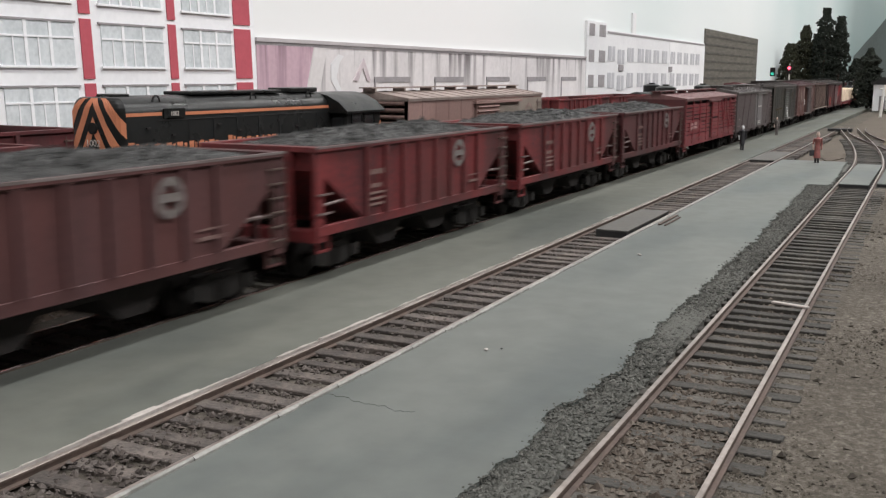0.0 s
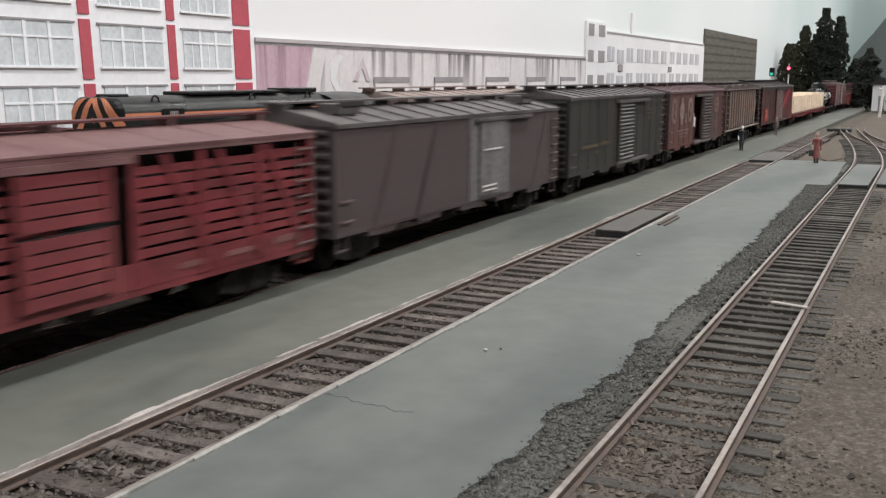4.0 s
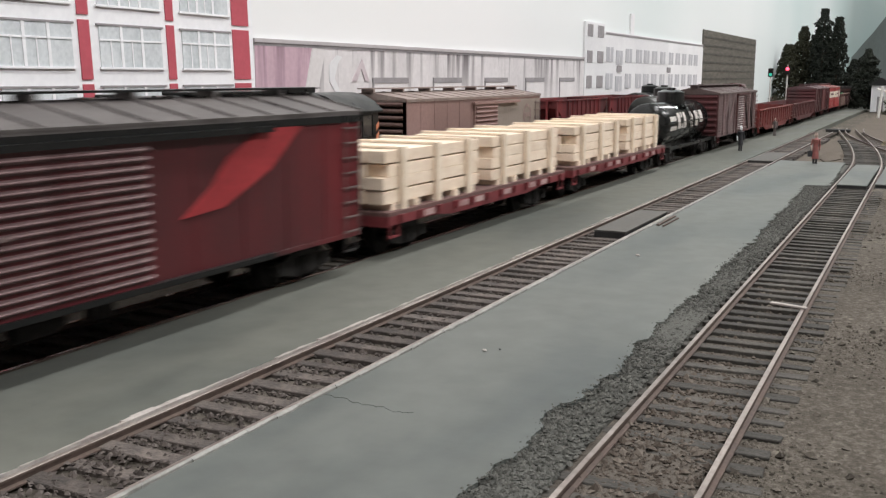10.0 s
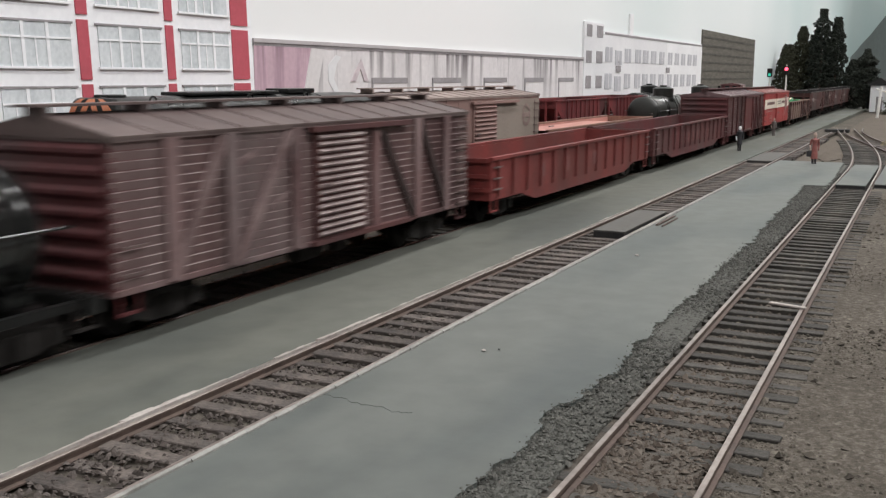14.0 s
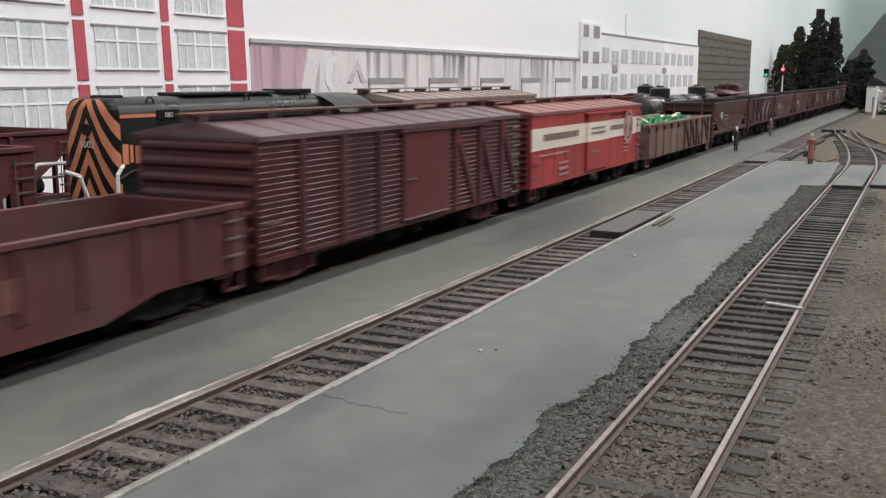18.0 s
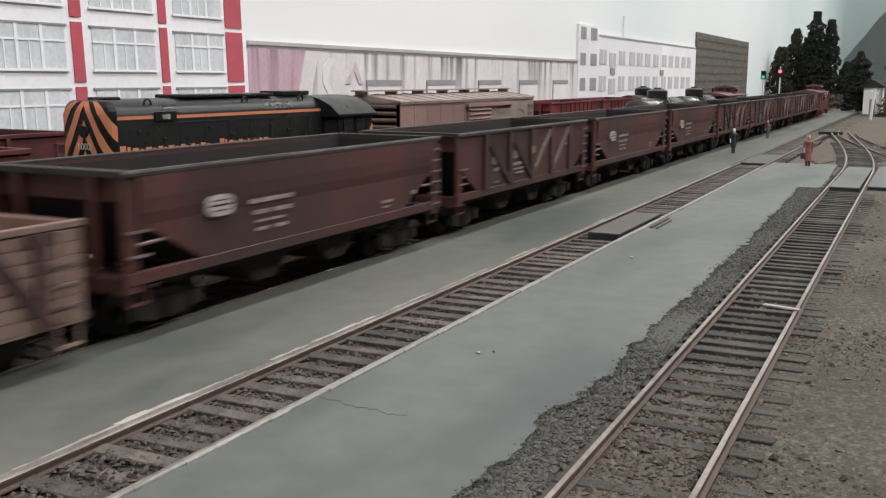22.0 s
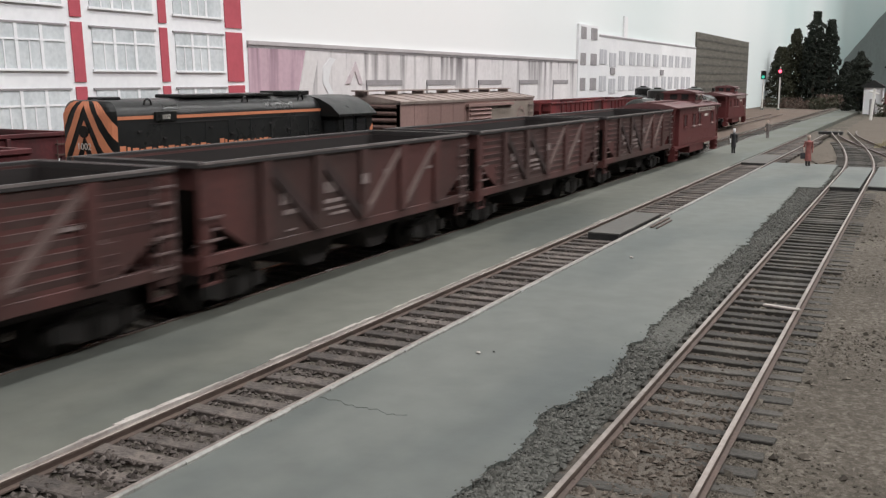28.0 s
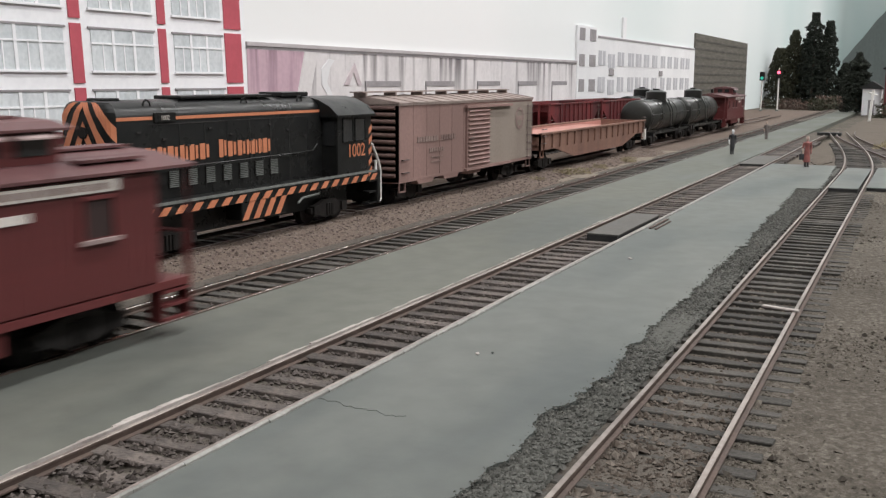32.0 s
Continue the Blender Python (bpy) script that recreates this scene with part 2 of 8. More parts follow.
HOPPER_DUSTY = surface("dusty_hopper_boards", (0.078, 0.038, 0.035), (0.038, 0.02, 0.019), 0.7, 50, 700, 0.12, streak=-1.0, random_tone=0.2, specular=0.3, patch=((0.12, 0.085, 0.077), 0.5, 40))
# pale and dark braces paint in how light falls on each lean
BRACE_LIT = surface("lit_pale_brace", (0.15, 0.105, 0.096), (0.09, 0.055, 0.05), 0.75, 50, 700, 0.12, streak=0.8)
BRACE_DARK = surface("dark_brown_brace", (0.04, 0.02, 0.019), (0.024, 0.014, 0.013), 0.7, 60, 700, 0.1)
# dark hopper rims, and painted shade behind the stock car's gaps
RIM_AND_SHADE = surface("sooty_rim_and_shade", (0.035, 0.03, 0.03), (0.02, 0.018, 0.018), 0.7, 60, 700, 0.1)
# highlight along rims and a door's lower edge, put into the colour
RIM_GLINT = surface("rim_edge_glint", (0.2, 0.172, 0.166), (0.08, 0.066, 0.063), 0.6, 60, 700, 0.1)
PALE_TRIM = surface("pale_worn_trim", (0.4, 0.32, 0.31), (0.2, 0.12, 0.115), 0.6, 90, 700, 0.05)
DUSTY = surface("dusty_black_brown_paint", (0.064, 0.041, 0.041), (0.034, 0.024, 0.025), 0.7, 35, 700, 0.12, streak=0.9, patch=((0.1, 0.088, 0.086), 0.6, 26))
GREYPATCH = surface("grey_faded_panel", (0.17, 0.158, 0.158), (0.07, 0.06, 0.06), 0.7, 60, 700, 0.1, streak=0.93, amount=0.35)
GREEN = surface("dark_green_black_paint", (0.03, 0.0295, 0.026), (0.018, 0.018, 0.016), 0.5, 35, 600, 0.08, streak=0.85, patch=((0.065, 0.052, 0.036), 0.55, 20))
# lighter than the green door: wear and gloss highlights painted into the ribs
GREENRIB_GLINT = surface("worn_green_grey_rib_glint", (0.2, 0.2, 0.19), (0.06, 0.06, 0.055), 0.45, 80, 600, 0.05)
ROOFGREY = surface("dusty_metal_roof", (0.15, 0.135, 0.13), (0.065, 0.056, 0.054), 0.55, 60, 700, 0.1, patch=((0.055, 0.048, 0.046), 0.7, 30))
ROOFBROWN = surface("brown_car_roof", (0.15, 0.112, 0.105), (0.08, 0.055, 0.052), 0.6, 60, 700, 0.1, patch=((0.07, 0.045, 0.043), 0.7, 30))
ROOFMAROON = surface("dusty_maroon_car_roof", (0.18, 0.125, 0.13), (0.1, 0.065, 0.07), 0.55, 60, 700, 0.1, patch=((0.1, 0.045, 0.05), 0.7, 30))
ROOFSTOCK = surface("dusty_red_stock_car_roof", (0.2, 0.115, 0.112), (0.13, 0.06, 0.06), 0.6, 60, 700, 0.1, patch=((0.12, 0.035, 0.038), 0.6, 30))
WOODBOX = surface("streaked_brown_boards", (0.165, 0.09, 0.088), (0.062, 0.03, 0.031), 0.7, 30, 800, 0.12, streak=0.85, amount=0.45, patch=((0.3, 0.25, 0.245), 0.6, 34))
WOODSMEAR = surface("pale_chalky_smear", (0.24, 0.175, 0.17), (0.1, 0.058, 0.057), 0.8, 60, 900, 0.0, amount=0.5)
ROOFYARD = surface("pale_dusty_car_roof", (0.31, 0.25, 0.225), (0.2, 0.15, 0.135), 0.65, 60, 700, 0.1)
# painted highlights: the gleam of upward board edges and door ribs as pale colour
EDGE_GLINT = surface("board_edge_glint", (0.17, 0.11, 0.105), (0.07, 0.038, 0.038), 0.6, 60, 900, 0.0, amount=0.35)
PALE_EDGE_GLINT = surface("pale_board_edge_glint", (0.4, 0.33, 0.32), (0.09, 0.05, 0.05), 0.6, 34, 900, 0.0, amount=0.4)
ROOFRED = surface("faded_red_car_roof", (0.3, 0.135, 0.122), (0.2, 0.085, 0.08), 0.6, 60, 700, 0.1)
RINGPINK = surface("faded_pink_ring", (0.5, 0.33, 0.3), (0.34, 0.19, 0.17), 0.6, 90, 700, 0.0)
FADEDRED = surface("faded_brown_red_paint", (0.14, 0.044, 0.035), (0.075, 0.027, 0.023), 0.65, 30, 700, 0.1, streak=0.8, patch=((0.062, 0.045, 0.041), 0.95, 11))
TAN = surface("dusty_tan_brown_paint", (0.27, 0.198, 0.162), (0.14, 0.094, 0.076), 0.75, 28, 700, 0.1, streak=0.94, amount=0.4, random_tone=0.14, patch=((0.13, 0.085, 0.07), 0.75, 22))
TANRIB = surface("rusty_tan_rib", (0.11, 0.074, 0.062), (0.065, 0.042, 0.036), 0.8, 80, 700, 0.1, streak=0.9)
REDBLACK = surface("sooted_red_paint", (0.09, 0.012, 0.015), (0.024, 0.011, 0.012), 0.42, 14, 2500, 0.03, streak=0.2, amount=0.5, specular=0.5, patch=((0.2, 0.011, 0.017), 0.95, 10))
SIGNRED = surface("dull_red_mark", (0.36, 0.035, 0.04), (0.2, 0.02, 0.024), 0.5, 30, 700, 0.05)
BRIGHTRED = surface("signal_red_paint", (0.4, 0.05, 0.047), (0.3, 0.04, 0.039), 0.5, 42, 700, 0.05, streak=0.6, patch=((0.26, 0.04, 0.038), 0.6, 24))
GONRED = surface("gondola_red_paint", (0.21, 0.038, 0.034), (0.11, 0.026, 0.024), 0.6, 45, 700, 0.08, streak=0.8, patch=((0.1, 0.035, 0.03), 0.7, 28))
GONMAROON = surface("gondola_maroon_paint", (0.125, 0.029, 0.03), (0.058, 0.019, 0.021), 0.6, 40, 700, 0.08, streak=0.8, amount=0.4, patch=((0.075, 0.048, 0.045), 0.75, 26))
DIMRED = surface("dim_red_mark", (0.2, 0.085, 0.08), (0.13, 0.05, 0.048), 0.7, 120, 900, 0.0)
PINKWOOD = surface("faded_pink_brown_boards", (0.2, 0.118, 0.1), (0.105, 0.058, 0.05), 0.75, 60, 800, 0.15, streak=-2.0, random_tone=0.1, patch=((0.33, 0.25, 0.195), 0.65, 30))
YARDBROWN = surface("yard_boxcar_brown_paint", (0.31, 0.195, 0.175), (0.235, 0.145, 0.128), 0.65, 30, 700, 0.08, streak=0.8, patch=((0.2, 0.13, 0.115), 0.5, 24))
YARDFADED = surface("yard_boxcar_faded_paint", (0.28, 0.235, 0.2), (0.22, 0.178, 0.15), 0.7, 30, 700, 0.08, streak=0.8)
# darker copy of the side brown: the ends' shade put into the paint
YARDEND_SHADED = surface("yard_boxcar_shaded_end", (0.19, 0.125, 0.112), (0.11, 0.07, 0.062), 0.8, 30, 700, 0.08, specular=0.2)
PALELETTER = surface("pale_dusty_lettering", (0.3, 0.225, 0.2), (0.16, 0.1, 0.09), 0.7, 90, 900, 0.0)
DECKWOOD = surface("worn_deck_planks", (0.16, 0.09, 0.082), (0.09, 0.05, 0.046), 0.85, 70, 800, 0.2, streak=-1.0)
PALEMARK = surface("pale_pink_mark", (0.5, 0.36, 0.34), (0.3, 0.16, 0.16), 0.7, 90, 900, 0.0)
GREYPLANK = surface("grey_brown_plank", (0.105, 0.1, 0.09), (0.07, 0.066, 0.06), 0.7, 40, 700, 0.1)
YARDGON = surface("rusty_brown_gondola", (0.235, 0.13, 0.095), (0.14, 0.072, 0.055), 0.7, 60, 700, 0.1, streak=0.9)
CABOOSE = surface("caboose_red_brown_paint", (0.125, 0.026, 0.026), (0.09, 0.021, 0.022), 0.5, 40, 700, 0.06, patch=((0.085, 0.026, 0.025), 0.6, 20))
ROOFCAB = surface("dusty_red_caboose_roof", (0.14, 0.062, 0.062), (0.085, 0.036, 0.038), 0.55, 60, 700, 0.1)
WHITE = surface("off_white_lettering", (0.68, 0.64, 0.6), (0.45, 0.41, 0.38), 0.7, 300, 1500, 0.0)
FAINT = surface("faded_lettering", (0.22, 0.145, 0.13), (0.14, 0.08, 0.072), 0.7, 120, 1500, 0.0)
BUFF = surface("buff_lettering", (0.12, 0.092, 0.05), (0.06, 0.048, 0.03), 0.7, 300, 1500, 0.0)
ORANGE = surface("orange_stripe_paint", (0.62, 0.23, 0.12), (0.52, 0.19, 0.1), 0.5, 100, 900, 0.02)
GREYVENT = surface("grey_louvre", (0.2, 0.21, 0.2), (0.12, 0.13, 0.12), 0.6, 300, 900, 0.1)
RAILWHITE = surface("white_handrail", (0.8, 0.79, 0.76), (0.65, 0.63, 0.6), 0.5, 200, 900, 0.0)
SILVERWIRE = surface("worn_grab_iron", (0.2, 0.145, 0.138), (0.09, 0.062, 0.06), 0.5, 300, 900, 0.0)
COAL = surface("crushed_coal", (0.032, 0.032, 0.031), (0.01, 0.01, 0.01), 0.5, 400, 1500, 1.0, depth=0.001)
LUMBER = surface("fresh_sawn_lumber", (0.9, 0.765, 0.62), (0.78, 0.62, 0.475), 0.75, 150, 900, 0.15, streak=-1.0, random_tone=0.08)
STRAP = surface("pale_wood_stake", (0.88, 0.76, 0.62), (0.76, 0.63, 0.49), 0.75, 150, 900, 0.1)
PIPEGREEN = surface("green_plastic_coils", (0.02, 0.27, 0.1), (0.008, 0.1, 0.04), 0.35, 120, 900, 0.05, random_tone=0.35)
FLATRED = surface("flat_car_red_paint", (0.2, 0.035, 0.04), (0.12, 0.025, 0.028), 0.6, 60, 700, 0.1)
PINKFLOOR = surface("pink_wood_floor", (0.5, 0.25, 0.21), (0.38, 0.18, 0.15), 0.75, 80, 700, 0.1)
PAPERWHITE = surface("printed_white_wall", (0.9, 0.905, 0.925), (0.82, 0.825, 0.85), 0.85, 14, 300, 0.0, amount=0.4)
PAPERRED = surface("printed_rose_red", (0.52, 0.1, 0.13), (0.45, 0.085, 0.11), 0.85, 60, 400, 0.0)
PAPERGLASS = surface("printed_grey_glass", (0.72, 0.755, 0.775), (0.47, 0.51, 0.53), 0.8, 45, 500, 0.0, streak=0.7, amount=0.6)
PAPERGREY = surface("printed_shadow_grey", (0.34, 0.32, 0.33), (0.25, 0.235, 0.24), 0.85, 90, 500, 0.0)
PAPERSTAIN = surface("printed_stained_wall", (0.8, 0.775, 0.775), (0.66, 0.63, 0.63), 0.85, 25, 300, 0.0, streak=0.93, amount=0.6)
PAPERLILAC = surface("printed_pale_lilac_wall", (0.78, 0.78, 0.79), (0.71, 0.71, 0.725), 0.85, 25, 300, 0.0)
PAPERDARK = surface("printed_dark_cladding", (0.095, 0.088, 0.074), (0.14, 0.13, 0.108), 0.8, 30, 500, 0.0, streak=-6.0)
FIR = surface("dark_conifer_foliage", (0.017, 0.022, 0.014), (0.007, 0.009, 0.007), 0.9, 200, 900, 0.2)
OLIVE = surface("olive_foliage", (0.036, 0.036, 0.018), (0.017, 0.018, 0.01), 0.9, 200, 900, 0.2)
BARK = surface("brown_bark", (0.07, 0.05, 0.038), None, 0.9, 200, 900, 0.3)
STRAW = surface("straw_tuft", (0.3, 0.26, 0.16), (0.2, 0.17, 0.1), 0.9, 200, 900, 0.1)
REDLAMP = glow("red_signal_lens", (1.0, 0.08, 0.14), 3.5)
GREENLAMP = glow("green_signal_lens", (0.05, 0.6, 0.42), 0.35)
DOLLSKIN = surface("painted_plastic_pale", (0.55, 0.42, 0.36), None, 0.6, 300, 900, 0.0)
DOLLRED = surface("painted_plastic_red", (0.3, 0.105, 0.095), None, 0.6, 300, 900, 0.0)
DOLLDARK = surface("painted_plastic_dark", (0.04, 0.04, 0.045), None, 0.6, 300, 900, 0.0)
LETTER = surface("chalky_lettering", (0.3, 0.25, 0.24), (0.15, 0.11, 0.105), 0.7, 300, 1500, 0.0)
GREYMARK = surface("weathered_grey_mark", (0.2, 0.178, 0.17), (0.1, 0.08, 0.076), 0.7, 160, 900, 0.0)
TANKBLACK = surface("glossy_black_tank", (0.006, 0.0065, 0.0065), (0.011, 0.011, 0.011), 0.17, 60, 900, 0.01, specular=0.6)
GLASS = surface("dark_window_glass", (0.02, 0.022, 0.024), (0.03, 0.03, 0.03), 0.12, 100, 900, 0.0, specular=0.6)
ROOMWALL = surface("plain_room_wall", (0.72, 0.71, 0.69), (0.67, 0.66, 0.64), 0.9, 3, 100, 0.0)

# ---- mesh helpers (millimetres) ----
MM = 0.001


def bx(bm, x0, x1, y0, y1, z0, z1, slot=0):
    vs = [bm.verts.new((x * MM, y * MM, z * MM)) for x in (x0, x1) for y in (y0, y1) for z in (z0, z1)]
    for q in ((0, 1, 3, 2), (4, 6, 7, 5), (0, 4, 5, 1), (2, 3, 7, 6), (0, 2, 6, 4), (1, 5, 7, 3)):
        f = bm.faces.new([vs[i] for i in q])
        f.material_index = slot
    return bm


def prism(bm, pts, a, b, axis="y", slot=0):
    """A flat outline drawn out between a and b: outline in (x, z) along y, (y, z) along x, or (x, y) along z."""
    def at(p, d):
        return {"y": (p[0], d, p[1]), "x": (d, p[0], p[1]), "z": (p[0], p[1], d)}[axis]
    lo = [bm.verts.new(Vector(at(p, a)) * MM) for p in pts]
    hi = [bm.verts.new(Vector(at(p, b)) * MM) for p in pts]
    fs = [bm.faces.new(lo), bm.faces.new(hi[::-1])]
    for i in range(len(pts)):
        j = (i + 1) % len(pts)
        fs.append(bm.faces.new((lo[i], hi[i], hi[j], lo[j])))
    for f in fs:
        f.material_index = slot
    return bm


def rod(bm, p, q, r, n=8, r2=None, slot=0):
    p, q = Vector(p), Vector(q)
    d = (q - p).normalized()
    u = d.orthogonal().normalized()
    w = d.cross(u)
    r2 = r if r2 is None else r2
    lo, hi = [], []
    for i in range(n):
        a = 2 * math.pi * i / n
        o = u * math.cos(a) + w * math.sin(a)
        lo.append(bm.verts.new((p + o * r) * MM))
        hi.append(bm.verts.new((q + o * r2) * MM))
    fs = [bm.faces.new(lo[::-1]), bm.faces.new(hi)]
    for i in range(n):
        j = (i + 1) % n
        fs.append(bm.faces.new((lo[i], lo[j], hi[j], hi[i])))
    for f in fs:
        f.material_index = slot
    return bm


def tube(bm, pts, r, n=6):
    """A bent pipe along points, one closed surface."""
    pts, rings = [Vector(p) for p in pts], []
    for i, p in enumerate(pts):
        d = (pts[min(i + 1, len(pts) - 1)] - pts[max(i - 1, 0)]).normalized()
        u = d.cross(Vector((0, 0, 1))).normalized()
        w = d.cross(u)
        rings.append([bm.verts.new((p + (u * math.cos(6.2832 * k / n) + w * math.sin(6.2832 * k / n)) * r) * MM) for k in range(n)])
    for a, b in zip(rings, rings[1:]):
        for k in range(n):
            bm.faces.new((a[k], a[(k + 1) % n], b[(k + 1) % n], b[k]))
    bm.faces.new(rings[0][::-1])
    bm.faces.new(rings[-1])
    return bm


def mesh_of(name, bm, mats, bevel=0.0, smooth=False):
    bmesh.ops.recalc_face_normals(bm, faces=bm.faces)
    if bevel:
        bmesh.ops.bevel(bm, geom=list(bm.edges), offset=bevel * MM, segments=1, affect="EDGES", profile=0.5, clamp_overlap=True)
    me = bpy.data.meshes.new(name)
    bm.to_mesh(me)
    bm.free()
    for m in mats if isinstance(mats, (tuple, list)) else (mats,):
        me.materials.append(m)
    if smooth:
        me.shade_smooth()
        me.set_sharp_from_angle(angle=radians(40))
    return me


def part(name, bm, material, parent, label="", bevel=0.0, smooth=False):
    """Links a bmesh (or a ready mesh) as one mesh object under a thing or a part."""
    me = bm if isinstance(bm, bpy.types.Mesh) else mesh_of(name, bm, material, bevel, smooth)
    ob = new(name, me)
    ob.parent = parent
    if label:
        ob["label"] = label
    return ob


def single(name, bm, material, label, category, group="", kind="", bevel=0.0, smooth=False):
    """A thing that is one mesh."""
    me = bm if isinstance(bm, bpy.types.Mesh) else mesh_of(name, bm, material, bevel, smooth)
    return tagged(new(name, me), label, category, group, kind)


def thing(name, label, category, group="", kind="", at=(0, 0, 0)):
    ob = tagged(new(name), label, category, group, kind)
    ob.empty_display_size = 0.01
    ob.matrix_basis = pose(*[c * MM for c in at])
    return ob


def B(*boxes):
    bm = bmesh.new()
    for b in boxes:
        bx(bm, *b)
    return bm

# ---- table, pavement and tracks ----
T0, T1, T2, T3, TB = 219.0, 160.42, 101.72, 32.12, 277.0
GAUGE = 8.6


def ease(u):
    u = min(max(u, 0), 1)
    return u * u * (3 - 2 * u)


def sheet(name, fx, fy, nx, ny, z, thick, mat, label, rough=0.0, cat="ground", rise=None):
    """A slab between two lengthwise edges fx(u), fy(u) with gently uneven top."""
    bm = bmesh.new()
    grid = []
    for i in range(nx + 1):
        row = []
        for j in range(ny + 1):
            x0, y0 = fx(i / nx)
            x1, y1 = fy(i / nx)
            v = j / ny
            x, y = x0 + (x1 - x0) * v, y0 + (y1 - y0) * v
            dz = rough * noise.noise(Vector((x * 0.02, y * 0.02, 3.0)))
            dz += rise(x) if rise else 0
            row.append(bm.verts.new((x * MM, y * MM, (z + dz) * MM)))
        grid.append(row)
    for i in range(nx):
        for j in range(ny):
            bm.faces.new((grid[i][j], grid[i + 1][j], grid[i + 1][j + 1], grid[i][j + 1]))
    edge = [e for e in bm.edges if e.is_boundary]
    ext = bmesh.ops.extrude_edge_only(bm, edges=edge)
    for v in (g for g in ext["geom"] if isinstance(g, bmesh.types.BMVert)):
        v.co.z = (z - thick) * MM
    return single(name, bm, mat, label, cat, kind="structure")


def wob(x, s, a, seed=0.0):
    return a * noise.noise(Vector((x * s, seed, 0.5))) + 0.5 * a * noise.noise(Vector((x * s * 3.1, seed + 7, 0.5)))


sheet("ground", lambda u: (-900 + 7300 * u, -900), lambda u: (-900 + 7300 * u, 420), 90, 24, -5.2, 30, EARTH, "table top of brown gravel and loose earth", 0.5)
# paving between the through track and the paved track, up to its pointed far end
sheet("pavement", lambda u: (-350 + 2450 * u, T2 + 10.9 if u < 0.995 else 150), lambda u: (-350 + 2450 * u, T1 - 9.2), 120, 3, -0.4, 5.0, PAVING_WARM, "grey-green painted paving strip between two tracks", 0.12, "pavement")


def buried(x):
    """The near end of the siding lies deep in ballast."""
    return 1.0 * min(max((225 - x) / 80, 0), 1)


def ragged(u):
    x = -350 + 1062 * u
    y = 52.7 + wob(x, 0.03, 0.8) + wob(x, 0.16, 1.2, 4.0) + wob(x, 0.7, 1.0, 9.0)
    # a bite out of the edge with a bulge before it
    y += 2.6 * ease(1 - abs(x - 153) / 9) - 1.9 * ease(1 - abs(x - 182) / 34)
    y += 0.026 * max(x - 342, 0)
    return x, y - (11 if x > 553 else 0)


sheet("pavement_wide", ragged, lambda u: (-350 + 1062 * u, T2 - 9.6), 900, 5, -0.5, 3.0, PAVING, "grey-green painted paving with a ragged broken edge", 0.15, "pavement")
# ballast and gravel: a shoulder up to the paving, a lower bed between the siding's rails, loose earth beyond
sheet("ballast_shoulder", lambda u: (-300 + 1000 * u, T3 + 9.4 + 6.6 * u), lambda u: (-300 + 1000 * u, 62), 200, 12, -1.25, 3.0, SHOULDER, "dark grey ballast shoulder beside the siding", 0.7)
sheet("ballast_bed", lambda u: (-300 + 1000 * u, T3 - 9 + 6.6 * u), lambda u: (-300 + 1000 * u, T3 + 10 + 6.6 * u), 200, 10, -2.75, 2.5, BALLAST, "bed of dark grey ballast between the siding rails", 0.5, rise=buried)
sheet("gravel_ground", lambda u: (-300 + 1350 * u, -420), lambda u: (-300 + 1350 * u, T3 - 9.4 + 8 * u), 200, 60, -2.1, 3.0, EARTH, "trodden brown gravel beside the siding", 0.8)
sheet("track_bed", lambda u: (-300 + 1500 * u, T2 - 9), lambda u: (-300 + 1500 * u, T2 + 11), 60, 3, -2.2, 2.0, BALLAST, "ballast between the rails of the paved track", 0.3)
sheet("main_bed", lambda u: (-300 + 5600 * u, T1 - 10), lambda u: (-300 + 5600 * u, T1 + 22), 160, 4, -2.5, 2.0, BALLAST, "ballast bed of the through track", 0.4)
sheet("yard_bed", lambda u: (-300 + 2400 * u, T1 + 22), lambda u: (-300 + 2400 * u, 334), 90, 10, -3.2, 1.5, YARD_EARTH, "brown gravel between the yard tracks", 0.9)
sheet("far_ground", lambda u: (712 + 1700 * u, 15), lambda u: (712 + 1700 * u, T2 - 16), 60, 6, -2.7, 1.5, TAN_EARTH, "tan sandy ground by the turnout", 0.8)


def rail_mesh(path, off, head):
    """A rail along path(s) -> (x, y), set off sideways: foot, web and worn head."""
    prof = ((-1.0, -1.6), (1.0, -1.6), (1.0, -1.35), (0.22, -1.2), (0.22, -0.62), (0.44, -0.5), (0.44, -0.1), (0.35, 0.0), (-0.35, 0.0), (-0.44, -0.1), (-0.44, -0.5), (-0.22, -0.62), (-0.22, -1.2), (-1.0, -1.35))
    bm, rings = bmesh.new(), []
    for i, (x, y) in enumerate(path):
        a, b = path[max(i - 1, 0)], path[min(i + 1, len(path) - 1)]
        t = Vector((b[0] - a[0], b[1] - a[1])).normalized()
        rings.append([bm.verts.new(((x - t.y * (off + p)) * MM, (y + t.x * (off + p)) * MM, z * MM)) for p, z in prof])
    k = len(prof)
    for r, s in zip(rings, rings[1:]):
        for i in range(k):
            f = bm.faces.new((r[i], s[i], s[(i + 1) % k], r[(i + 1) % k]))
            f.material_index = 1 if i in (6, 7, 8) else 0
    bm.faces.new(rings[0])
    bm.faces.new(rings[-1][::-1])
    return mesh_of("rail", bm, (RUST, head))


def tie_mesh(k, m=TIE):
    rng = random.Random(k)
    bm = B((-1.55, 1.55, -15, 15, -3.5, -1.57))
    for v in bm.verts:
        v.co += Vector([rng.uniform(-0.18, 0.18) * MM for _ in range(3)])
    return mesh_of("tie", bm, m, 0.15)


